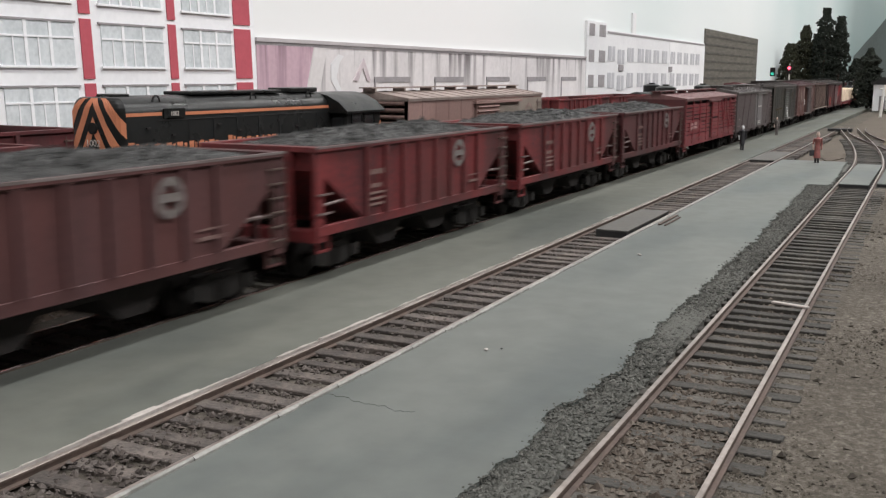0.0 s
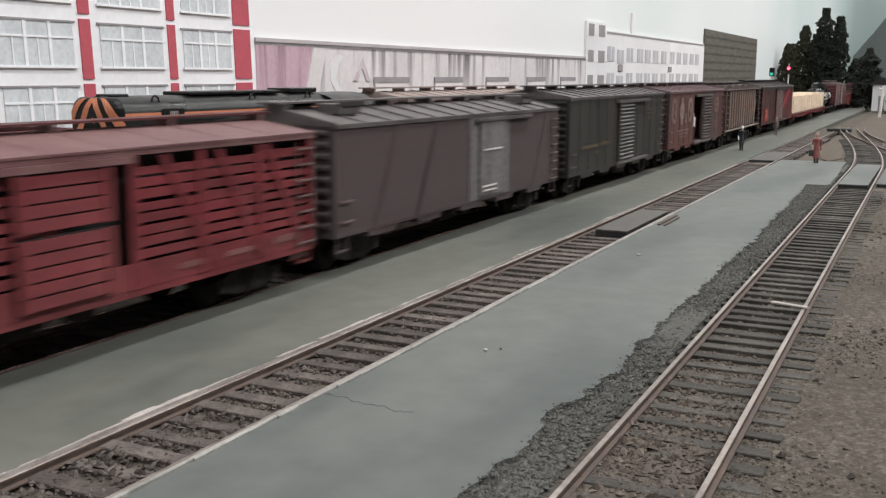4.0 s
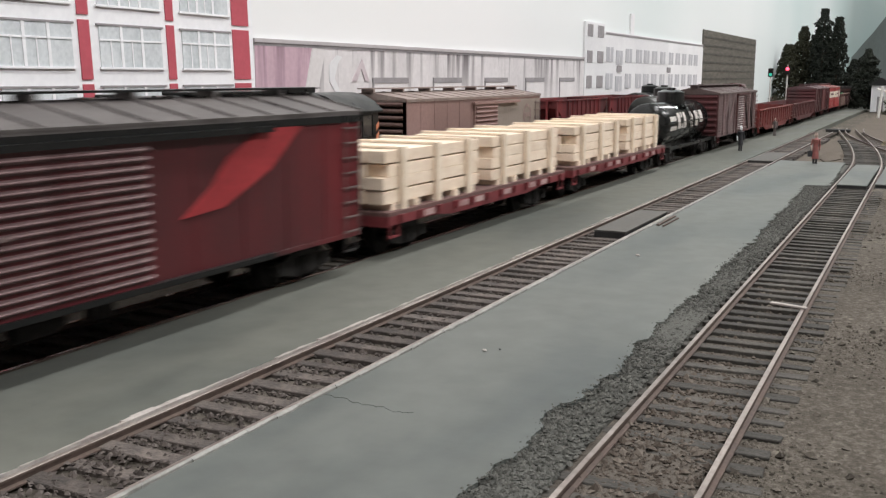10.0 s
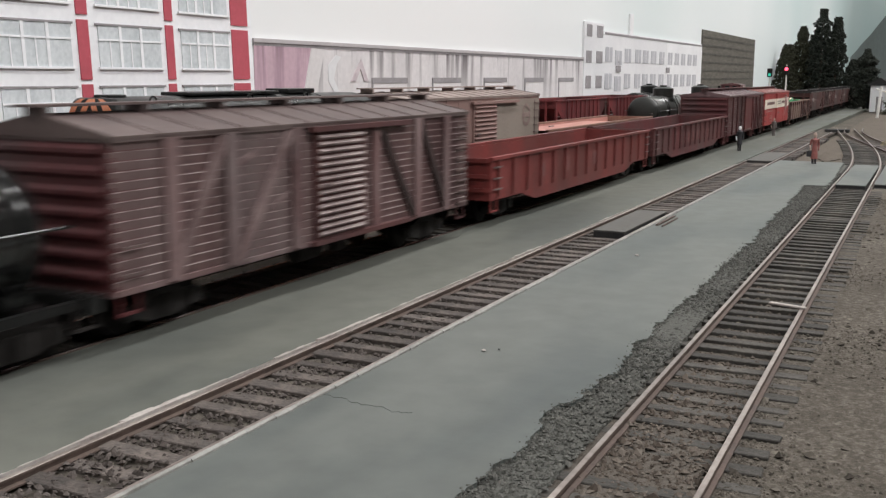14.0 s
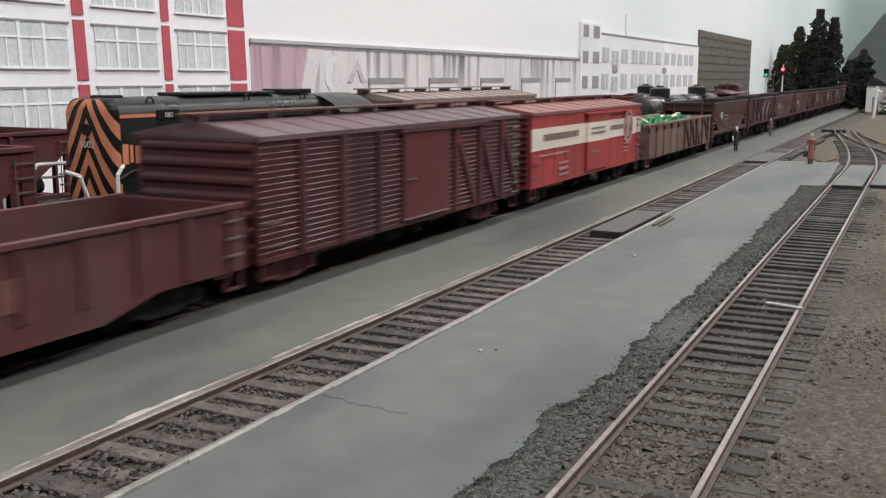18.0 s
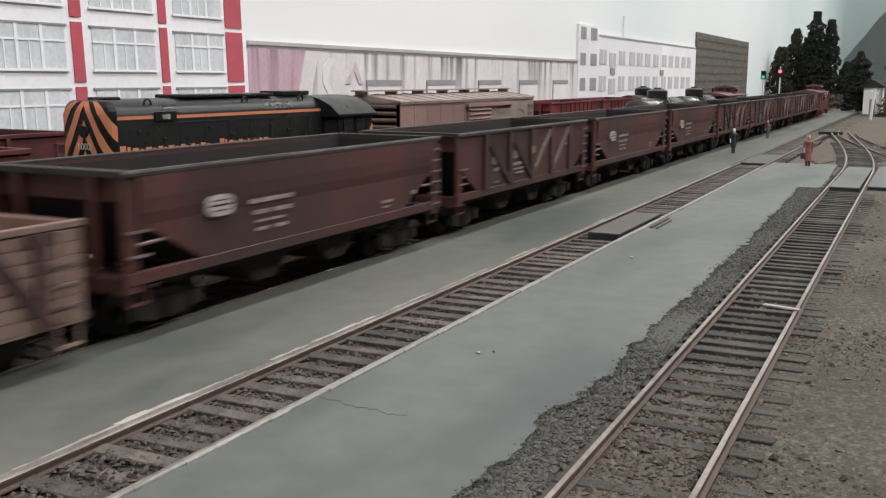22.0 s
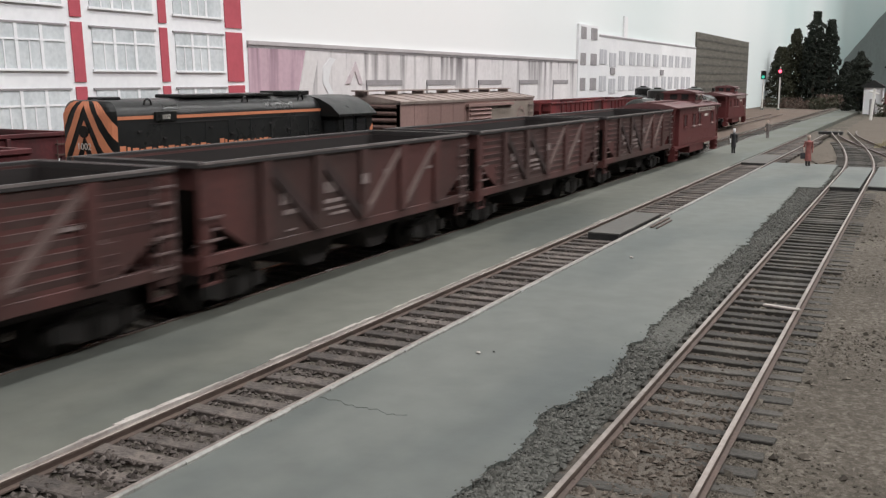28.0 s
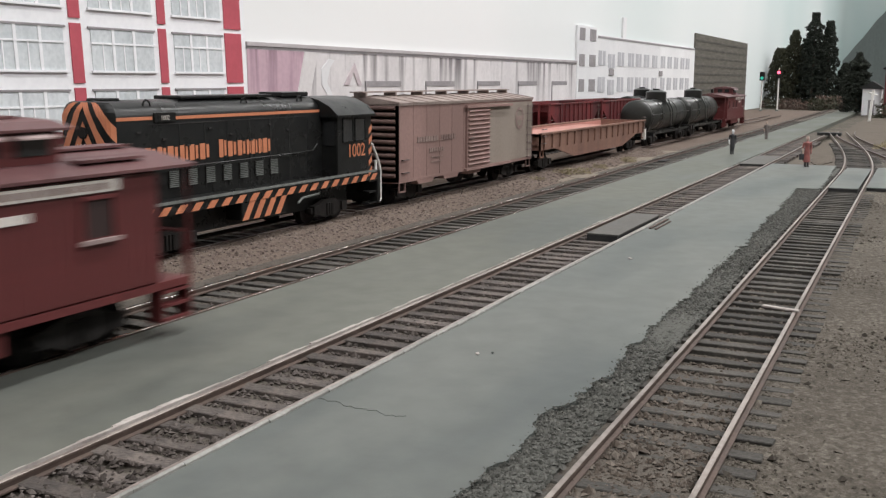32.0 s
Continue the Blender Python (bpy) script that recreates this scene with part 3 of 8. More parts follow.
TIES, TIES_DARK = [tie_mesh(k) for k in range(6)], [tie_mesh(k + 6, TIE_DARK) for k in range(6)]


def track(label, path, ties, pitch=7.3, sink=0.0, seed=0, head=STEEL, pieces=TIES):
    """Two rails and separate ties; ties are laid for the stretch (from, to) along x."""
    rng = random.Random(seed)
    t = thing("railway_track", label, "track", "tracks of the yard", "structure")
    for s in (-1, 1):
        part("rail", rail_mesh(path, s * GAUGE, head), None, t)
    acc, last = 0.0, None
    for i in range(len(path) - 1):
        (x0, y0), (x1, y1) = path[i], path[i + 1]
        n = math.hypot(x1 - x0, y1 - y0)
        d = acc
        while d < n:
            x, y = x0 + (x1 - x0) * d / n, y0 + (y1 - y0) * d / n
            if ties[0] <= x <= ties[1]:
                o = part("tie", rng.choice(pieces), None, t)
                o.matrix_basis = pose(x * MM, (y + rng.uniform(-0.5, 0.5)) * MM, (-sink + rng.uniform(-0.25, 0.1)) * MM, 0, 0, math.degrees(math.atan2(y1 - y0, x1 - x0)) + rng.uniform(-1.2, 1.2))
            d += pitch * rng.uniform(0.94, 1.06)
        acc = d - n
    return t


def straight(y, x0, x1, slope=0.0, step=60):
    n = int((x1 - x0) / step)
    return [(x0 + (x1 - x0) * i / n, y + slope * (x0 + (x1 - x0) * i / n)) for i in range(n + 1)]


track("through track with shiny rail heads on dark ties", straight(T1, -400, 5300), (90, 1500), seed=1, head=STEEL, pieces=TIES_DARK)
track("paved track sunk in grey-green paving", straight(T2, -300, 1100), (40, 1000), sink=-0.35, seed=2, head=STEEL_MID)
track("near siding on weathered ties and dark ballast", [(x, T3 + 0.0066 * x + 58 * ease((x - 640) / 760)) for x in range(-250, 1180, 18)], (60, 1000), sink=0.1, seed=3, head=STEEL_MID, pieces=TIES_DARK)
track("yard track under the standing cars", straight(T0, -400, 1700), (230, 700), sink=0.7, seed=4, head=STEEL_DULL)
track("back yard track behind the standing cars", straight(TB, -400, 1700), (600, 1000), sink=0.7, seed=5, head=STEEL_DULL)
track("diverging track at the turnout", [(x, -14 + 92 * ease((x - 560) / 640)) for x in range(420, 1200, 18)], (560, 1000), seed=6, head=STEEL_DULL)

# pale plaster squeezed up along both rails of the paved track
def lip(y, way, wide, m, label, seed, fade):
    bm = bmesh.new()
    for i in range(230):
        x = 60 + i * 2.6
        w = max(0.12, wide * (1 + wob(x, 0.06, 0.9, seed) + wob(x, 0.4, 0.7, seed + 3)) - max(0, (x - 240) / fade))
        vs = [(x, y, -0.1), (x + 2.6, y, -0.1), (x + 2.6, y + way * (0.1 + w), -0.4), (x, y + way * (0.1 + w), -0.4)]
        top = [bm.verts.new(Vector(v) * MM + Vector((0, 0, 0.00025))) for v in vs]
        low = [bm.verts.new((v[0] * MM, v[1] * MM, -0.004)) for v in vs]
        bm.faces.new(top)
        for a in range(4):
            bm.faces.new((low[a], low[(a + 1) % 4], top[(a + 1) % 4], top[a]))
    single("plaster_edge", bm, m, label, "trim", kind="structure")


lip(T2 + 9.75, 1, 0.95, PLASTER, "rough pale plaster lip along the sunken rail", 2.0, 250)
lip(T2 - 9.15, -1, 0.3, PLASTER_GREY, "thin grey plaster lip along the near sunken rail", 6.0, 900)

# hairline cracks in the paving
def crack(x0, y0, x1, y1, wide, seed):
    bm = bmesh.new()
    n, last = 40, None
    for i in range(n + 1):
        u = i / n
        x, y = x0 + (x1 - x0) * u + wob(i, 0.22, 1.2, seed), y0 + (y1 - y0) * u
        w = wide * (0.5 + 0.5 * noise.noise(Vector((i * 0.5, seed, 0)))) + 0.03
        now = [bm.verts.new((q * MM, y * MM, z * MM)) for q, z in ((x - w, -0.44), (x + w, -0.44), (x, -0.62))]
        if last:
            for a in range(3):
                bm.faces.new((last[a], now[a], now[(a + 1) % 3], last[(a + 1) % 3]))
        last = now
    single("paving_crack", bm, CRACK, "hairline dark crack across the paving", "crack", kind="structure")


crack(144, 92, 142, 74, 0.012, 1.0)

# loose planks and crossing panels
def panel(x0, x1, y0, y1, top, label, thick=3.2, m=PAVING):
    t = thing("crossing_panel", label, "panel", "crossing panels")
    part("board", B((x0 + 0.15, x1, y0, y1, top - 0.5, top)), m, t, bevel=0.1)
    part("underside", B((x0, x1, y0 + 0.3, y1 - 0.3, top - thick, top - 0.5)), DARKWOOD_AND_SHADE, t, "dark plank edge")
    return t


panel(343, 404, T2 - 7.3, T2 + 4.2, 0.9, "grey plank lying between the rails of the paved track", m=GREYPLANK)
panel(690, 770, T2 - 8.0, T2 + 8.0, 0.3, "grey plank filling the paved track further on", m=GREYPLANK)
panel(556, 690, T3 - 3.0, T3 + 11.5, 0.2, "pale crossing panel between the siding rails")
panel(566, 700, -60, T3 - 6.2, 0.2, "pale crossing slab beside the siding")
s = thing("crossing_panel", "thin wooden batten lying on the paving", "panel", "crossing panels")
part("batten", B((372, 400, T2 - 11.9, T2 - 10.9, -0.45, 0.1)), RUST, s)
part("batten", B((371, 395, T2 - 14.0, T2 - 13.4, -0.45, 0.0)), RUST, s)


def gravel(name, label, n, place, size, mat, seed):
    """Loose stones joined into one mesh: squashed octahedra of many sizes."""
    rng = np.random.RandomState(seed)
    base = np.array(((1, 0, 0), (-1, 0, 0), (0, 1, 0), (0, -1, 0), (0, 0, 1), (0, 0, -1)), float)
    tri = np.array(((0, 2, 4), (2, 1, 4), (1, 3, 4), (3, 0, 4), (2, 0, 5), (1, 2, 5), (3, 1, 5), (0, 3, 5)))
    verts, faces = np.zeros((n * 6, 3)), np.zeros((n * 8, 3), int)
    for k in range(n):
        x, y, z = place(rng)
        r = size[0] + (size[1] - size[0]) * rng.rand() ** 2.2
        a = rng.rand() * 6.28
        m = base * (r * (0.6 + 0.7 * rng.rand(6, 1))) * np.array((1, 0.85, 0.62))
        c, s_ = math.cos(a), math.sin(a)
        rot = np.column_stack((m[:, 0] * c - m[:, 1] * s_, m[:, 0] * s_ + m[:, 1] * c, m[:, 2] + 0.3 * m[:, 0]))
        verts[k * 6:k * 6 + 6] = (rot + (x, y, z + 0.2 * r)) * MM
        faces[k * 8:k * 8 + 8] = tri + k * 6
    me = bpy.data.meshes.new(name)
    me.from_pydata(verts.tolist(), [], faces.tolist())
    me.materials.append(mat)
    return tagged(new(name, me), label, "gravel", kind="stuff")


def along(x0, x1, power, y0, y1, z):
    def place(r):
        return x0 + (x1 - x0) * r.rand() ** power, y0 + (y1 - y0) * r.rand(), z
    return place


def shoulder(r):
    x = 80 + 560 * r.rand() ** 1.6
    return x, 43 + 0.0066 * x + (14.5 - 0.0066 * x) * r.rand(), -1.15


def strewn(r):
    x = 90 + 460 * r.rand() ** 1.4
    return x, ragged((x + 350) / 1062)[1] + 1.6 * (r.rand() + r.rand() - 1.1), -0.6


def verge(r):
    x = 80 + 560 * r.rand() ** 1.5
    return x, T3 - 10 + 0.0066 * x - 95 * r.rand() ** 2.2, -2.2


def between(r):
    x = 70 + 490 * r.rand() ** 1.6
    return x, T3 - 7.5 + 17 * r.rand() + 0.0066 * x * 0.4, -2.75 + buried(x)


def between_paved(r):
    x = 50 + 640 * r.rand() ** 1.5
    return x, T2 - 7.6 + 15.2 * r.rand(), -1.95 + 0.6 * min(max((150 - x) / 60, 0), 1) + 0.4 * noise.noise(Vector((x * 0.08, 1.0, 2.0)))


gravel("ballast", "dark crushed ballast between the siding ties", 12000, between, (0.2, 0.62), STONE_DARK, 1)
gravel("ballast", "coarse dark clinker between the siding rails", 1500, between, (0.45, 1.15), STONE_DARK, 8)
gravel("ballast", "dark grey ballast shoulder beside the siding", 21000, shoulder, (0.18, 0.62), STONE_GREEN, 2)
gravel("ballast", "grey crumbs strewn over the broken paving edge", 2200, strewn, (0.12, 0.4), STONE_GREEN, 12)
gravel("ballast", "grey ballast between the rails of the paved track", 7500, between_paved, (0.25, 0.85), STONE_GREY, 3)
gravel("ballast", "ballast between the rails of the through track", 5000, along(90, 900, 1.3, T1 - 7.6, T1 + 16, -2.35), (0.2, 0.65), STONE_GREY, 4)


def bank_height(x, y):
    """Gravel between the through track and the yard track, heaped up against the yard rail."""
    u = ease((y - T1 - 19) / (T0 - 9.4 - T1 - 19))
    return -3.0 + 2.5 * u + 0.5 * noise.noise(Vector((x * 0.06, y * 0.1, 4.0)))


bm = bmesh.new()
grid = [[bm.verts.new((x * MM, y * MM, bank_height(x, y) * MM)) for y in np.linspace(T1 + 19, T0 - 9.4, 14)] for x in np.linspace(-250, 820, 160)]
for a, b in zip(grid, grid[1:]):
    for j in range(13):
        bm.faces.new((a[j], b[j], b[j + 1], a[j + 1]))
ext = bmesh.ops.extrude_edge_only(bm, edges=[e for e in bm.edges if e.is_boundary])
for v in (q for q in ext["geom"] if isinstance(q, bmesh.types.BMVert)):
    v.co.z = -0.0045
single("yard_bank", bm, YARD_EARTH, "brown gravel heaped against the yard track", "ground", kind="structure")


def on_bank(r):
    x, y = 120 + 700 * r.rand() ** 1.4, T1 + 16 + (T0 - 8.6 - T1 - 16) * r.rand()
    return x, y, bank_height(x, y) - 0.05


gravel("ballast", "coarse pale and brown stones between the yard tracks", 13000, on_bank, (0.25, 0.8), STONE_PINK, 5)
gravel("loose_gravel", "brown gravel scattered over the bare ground", 34000, verge, (0.15, 0.5), STONE_BROWN, 6)

gravel("loose_gravel", "coarse brown lumps scattered over the bare ground", 900, verge, (0.5, 1.3), STONE_BROWN, 9)


def pebble(x, y, r, m, label):
    bm = bmesh.new()
    bmesh.ops.create_icosphere(bm, subdivisions=2, radius=r * MM)
    for v in bm.verts:
        v.co = Vector((v.co.x * 1.5, v.co.y * 0.8, v.co.z * 0.3)) * (1 + 0.35 * noise.noise(v.co * 900))
    o = single("loose_chip", bm, m, label, "debris", "chips on the ground")
    o.matrix_basis = pose(x * MM, y * MM, -0.3 * MM, 0, 0, 30)


pebble(183, 78.5, 0.55, PLASTER, "pale chip lying on the grey paving")
pebble(306, 80, 0.8, PLASTER, "pale smear-like chip lying on the paving")
pebble(185, 76, 0.35, DARKWOOD_AND_SHADE, "small dark crumb on the grey paving")
bm = B((-4.5, 4.5, -0.7, 0.7, 0, 0.5))
sl = single("wood_sliver", bm, PLASTER, "pale wood sliver lying across the siding rail", "debris", bevel=0.1)
sl.matrix_basis = pose(251 * MM, 28.5 * MM, 0.05 * MM, 0, 0, 75)


def patch(u):
    x = 545 + 280 * u
    return x, T1 + 17 + wob(x, 0.03, 3, 3.0)


sheet("sand_patch", patch, lambda u: (545 + 280 * u, T0 - 12 + wob(u * 300, 0.04, 4, 8.0)), 60, 5, -2.5, 1.5, PALE_SAND, "pale sandy patch between the yard tracks", 0.7)
panel(703, 717, T1 + 1.5, T1 + 7, -1.0, "small dark plank between the through rails", 2.0, DARKWOOD_AND_SHADE)
panel(1137, 1152, T2 - 22, T2 + 2, 0.6, "dark plank end near the turnout", 3.0, DARKWOOD_AND_SHADE)

# ---- parts that all cars share ----
def _frame_mesh(m):
    bm = bmesh.new()
    prism(bm, ((-13, 6.2), (-13, 4.2), (-9, 3.6), (-4, 2.2), (4, 2.2), (9, 3.6), (13, 4.2), (13, 6.2), (8, 7.2), (4, 8.6), (-4, 8.6), (-8, 7.2)), -0.9, 0.9)
    for x in (-10, 10):
        bx(bm, x - 1.8, x + 1.8, -1.7, 1.0, 3.6, 7.0)
    for x in (-1.6, 0, 1.6):
        rod(bm, (x, -1.0, 2.6), (x, -1.0, 7.2), 0.7, 6)
    return mesh_of("sideframe", bm, m)


def _wheel_mesh():
    bm = bmesh.new()
    rod(bm, (0, -1.1, 0), (0, 1.1, 0), 5.1, 20)
    rod(bm, (0, -1.1, 0), (0, -1.5, 0), 1.6, 10)
    rod(bm, (0, 1.1, 0), (0, 1.5, 0), 5.7, 20)
    return mesh_of("wheel", bm, TYRE, smooth=True)


FRAME, FRAME_RED, WHEEL = _frame_mesh(TRUCK), _frame_mesh(TRUCK_RED), _wheel_mesh()
AXLES = mesh_of("truck", B((-3, 3, -11, 11, 4.5, 7.5), (-10.6, -9.4, -9, 9, 4.6, 5.8), (9.4, 10.6, -9, 9, 4.6, 5.8)), UNDER)


def trucks(car, dx, casting=FRAME):
    for s in (-1, 1):
        t = part("truck", AXLES, None, car)
        t.matrix_basis = pose(s * dx * MM, 0, 0)
        for y in (-1, 1):
            f = part("sideframe", casting, None, t)
            f.matrix_basis = pose(0, y * 11.6 * MM, 0, 0, 0, 0 if y < 0 else 180)
            for x in (-10, 10):
                w = part("wheel", WHEEL, None, t)
                w.matrix_basis = pose(x * MM, y * 7.9 * MM, 5.2 * MM, 0, 0, 0 if y < 0 else 180)


COUPLER = mesh_of("coupler", bx(bx(B((0, 6, -1, 1, 7.6, 9.6)), 5, 8.5, -2.0, 0.2, 7.0, 10.2), 6.5, 8.3, 0.2, 2.2, 7.2, 10.0), UNDER, 0.2)


def underbody(car, L, z, gear=True):
    part("centre_sill", B((-L / 2 + 1, L / 2 - 1, -3, 3, z - 4.5, z), (-L / 2 + 16, L / 2 - 16, -15, -13.5, z - 1.6, z), (-L / 2 + 16, L / 2 - 16, 13.5, 15, z - 1.6, z)), UNDER, car)
    for s in (-1, 1):
        c = part("coupler", COUPLER, None, car)
        c.matrix_basis = pose(s * (L / 2 - 2.2) * MM, 0, 0, 0, 0, 0 if s > 0 else 180)
    if gear:
        bm = bmesh.new()
        rod(bm, (-8, -9, z - 4), (2, -9, z - 4), 2.4, 10)
        rod(bm, (2, -9, z - 4), (5, -9, z - 4), 1.4, 8)
        bx(bm, 12, 18, -10, -7, z - 6, z - 1)
        part("brake_gear", bm, UNDER, car, smooth=True)


def steps(car, L, w, z, m):
    for sx in (-1, 1):
        for sy in (-1, 1):
            x = sx * (L / 2 - 4)
            part("stirrup_step", B((x - 3, x - 2.4, sy * w - 0.3, sy * w + 0.3, z - 4, z + 1), (x + 2.4, x + 3, sy * w - 0.3, sy * w + 0.3, z - 4, z + 1), (x - 3, x + 3, sy * w - 0.4, sy * w + 0.4, z - 4.4, z - 3.8)), m, car)


def ladder(car, x, w, z0, z1, n, m=SILVERWIRE, wide=7.0, side=-1):
    """Rungs with short stand-offs and thin stiles, one bent-wire part."""
    bm = bmesh.new()
    y = side * (w + 0.9)
    for k in range(n):
        z = z0 + (z1 - z0) * k / (n - 1)
        bx(bm, x - wide / 2, x + wide / 2, y - 0.25, y + 0.25, z - 0.22, z + 0.22)
        for xx in (x - wide / 2, x + wide / 2):
            bx(bm, xx - 0.2, xx + 0.2, min(y, side * w), max(y, side * w), z - 0.22, z + 0.22)
    for xx in (x - wide / 2, x + wide / 2):
        bx(bm, xx - 0.14, xx + 0.14, y - 0.1, y + 0.1, z0 - 1.5, z1 + 1.5)
    part("ladder", bm, m, car, "thin metal ladder")


def grabs(car, x, w, zs, m=SILVERWIRE, wide=6.0):
    for z in zs:
        bm = B((x - wide / 2, x + wide / 2, -w - 1.2, -w - 0.7, z - 0.25, z + 0.25))
        for xx in (x - wide / 2, x + wide / 2 - 0.4):
            bx(bm, xx, xx + 0.4, -w - 1.2, -w, z - 0.25, z + 0.25)
        part("grab_iron", bm, m, car)


def lettering(car, w, rows, m=WHITE, name="lettering", label="painted marks in plain bars"):
    """Bars (x0, x1, z0, z1) on the side that faces the aisle."""
    for x0, x1, z0, z1 in rows:
        part(name, B((x0, x1, -w - 0.12, -w + 0.1, z0, z1)), m, car, label)


def ring(car, w, x, z, r, m, inner=0.62):
    """A round painted herald: a ring with a bar across it."""
    bm = bmesh.new()
    n = 28
    for y in (-w - 0.14,):
        a = [bm.verts.new(Vector((x + r * math.cos(6.2832 * i / n), y, z + r * math.sin(6.2832 * i / n))) * MM) for i in range(n)]
        b = [bm.verts.new(Vector((x + inner * r * math.cos(6.2832 * i / n), y, z + inner * r * math.sin(6.2832 * i / n))) * MM) for i in range(n)]
        for i in range(n):
            bm.faces.new((a[i], a[(i + 1) % n], b[(i + 1) % n], b[i]))
    if m is not RINGPINK:
        bx(bm, x - 0.75 * r, x + 0.75 * r, -w - 0.13, -w + 0.05, z - 0.2 * r, z + 0.2 * r)
    return part("herald", bm, m, car, "round faded painted herald")


def ribbed_end(car, L, w, z0, z1, n, m):
    """Pressed steel ends: a sheet with rounded horizontal ribs."""
    h = (z1 - z0 - 2) / n
    for s in (-1, 1):
        x = s * L / 2
        e = part("end_panel", B((min(x - s * 1.0, x), max(x - s * 1.0, x), -w, w, z0, z1)), m, car)
        me = mesh_of("end_rib", prism(bmesh.new(), ((x - s * 0.2, -h * 0.38), (x + s * 0.9, -h * 0.1), (x + s * 0.9, h * 0.1), (x - s * 0.2, h * 0.38)), -w + 1.6, w - 1.6), m)
        for k in range(n):
            o = part("end_rib", me, None, e)
            o.location.z = (z0 + 1.5 + h * (k + 0.5)) * MM


def peaked_roof(car, L, w, ze, zr, m, ribs=12, walk_m=None, over=0.6, rib=0.5):
    bm = bmesh.new()
    prism(bm, ((-w - over, ze - 0.5), (w + over, ze - 0.5), (w + over, ze), (0, zr), (-w - over, ze)), -L / 2 - 0.6, L / 2 + 0.6, "x")
    r = part("roof", bm, m, car)
    for k in range(ribs + 1):
        x = -L / 2 + L * k / ribs
        b = bmesh.new()
        prism(b, ((-w - over - 0.1, ze - 0.1), (0, zr - 0.1), (w + over + 0.1, ze - 0.1), (w + over, ze + rib * 0.8), (0, zr + rib), (-w - over, ze + rib * 0.8)), x - 0.4, x + 0.4, "x")
        part("roof_rib", b, m, r)
    if walk_m:
        t = part("running_board", B(*[(-L / 2 - 3.5, L / 2 + 3.5, -3.1 + 2.2 * k, -1.1 + 2.2 * k, zr + 1.3, zr + 1.8) for k in range(3)]), walk_m, car, "long roof walk of three boards")
        for k in range(0, ribs + 1, 2):
            x = -L / 2 + L * k / ribs
            part("walk_saddle", B((x - 0.6, x + 0.6, -3, 3, zr - 0.6, zr + 1.3)), m, t)
    return r


def ribbed_door(car, x0, x1, w, z0, z1, m, n=13, track=True, rail_x=None, rail_m=None, rib_m=None):
    d = part("door", B((x0, x1, -w - 1.0, -w, z0, z1)), m, car)
    h = (z1 - z0 - 1.2) / n
    me = mesh_of("door_rib", prism(bmesh.new(), ((-w - 0.9, -h * 0.36), (-w - 1.9, -h * 0.05), (-w - 1.9, h * 0.05), (-w - 0.9, h * 0.36)), x0 + 1.0, x1 - 1.0, "x"), rib_m or m)
    for k in range(n):
        o = part("door_rib", me, None, d)
        o.location.z = (z0 + 0.6 + h * (k + 0.5)) * MM
    part("latch", B((x0 + 2, x0 + 6, -w - 2.1, -w - 1.6, (z0 + z1) / 2 - 0.4, (z0 + z1) / 2 + 0.4)), SILVERWIRE, d)
    a, b = rail_x or (x0 - 2, 2 * x1 - x0)
    part("door_rail", B((a, b, -w - 2.0, -w, z1, z1 + 1.3)), rail_m or m, car)
    part("door_rail", B((a, b, -w - 1.6, -w, z0 - 1.2, z0)), rail_m or m, car)
    return d


def seams(car, L, w, z0, z1, n, m, skip=()):
    for k in range(n + 1):
        x = -L / 2 + 0.5 + (L - 1) * k / n
        if any(a <= x <= b for a, b in skip):
            continue
        part("panel_seam", B((x - 0.3, x + 0.3, -w - 0.14, w + 0.14, z0, z1)), m, car)


def boards(parent, x0, x1, w, z0, z1, n, m, y_in=0.0, gap=0.12, name="board", edge=None):
    h = (z1 - z0) / n
    for s in (-1, 1):
        me = mesh_of(name, B((x0, x1, min(s * (w - 0.8 - y_in), s * (w - y_in)), max(s * (w - 0.8 - y_in), s * (w - y_in)), gap * h / 2, h - gap * h / 2)), m)
        # the board's top edge gets the painted highlight colour
        if edge:
            a, e = gap * h / 2, h - gap * h / 2
            me.clear_geometry()
            bm = prism(bmesh.new(), ((s * (w - 0.9), a), (s * (w - 0.35), a), (s * w, e - 0.12), (s * w, e - 0.02), (s * (w - 0.9), e)), x0, x1, "x")
            bm.normal_update()
            for f in bm.faces:
                c = f.calc_center_median()
                if c.z > (e - 0.13) * MM:
                    f.material_index = 1
            bmesh.ops.recalc_face_normals(bm, faces=bm.faces)
            bm.to_mesh(me)
            bm.free()
            me.materials.append(edge)
        for k in range(n):
            o = part(name, me, None, parent)
            o.location.z = (z0 + h * k) * MM


def brace(car, w, xa, za, xb, zb, m, wide=2.2, out=0.9):
    """A pressed-steel brace on both sides, leaning from a to b."""
    for s in (-1, 1):
        bm = prism(bmesh.new(), ((xa - wide / 2, za), (xa + wide / 2, za), (xb + wide / 2, zb), (xb - wide / 2, zb)), min(s * w, s * (w + out)), max(s * w, s * (w + out)))
        part("brace", bm, m, car)


W = 18.3
PULLED = []   # (thing, place along the train in mm, height in mm, sideways in mm)


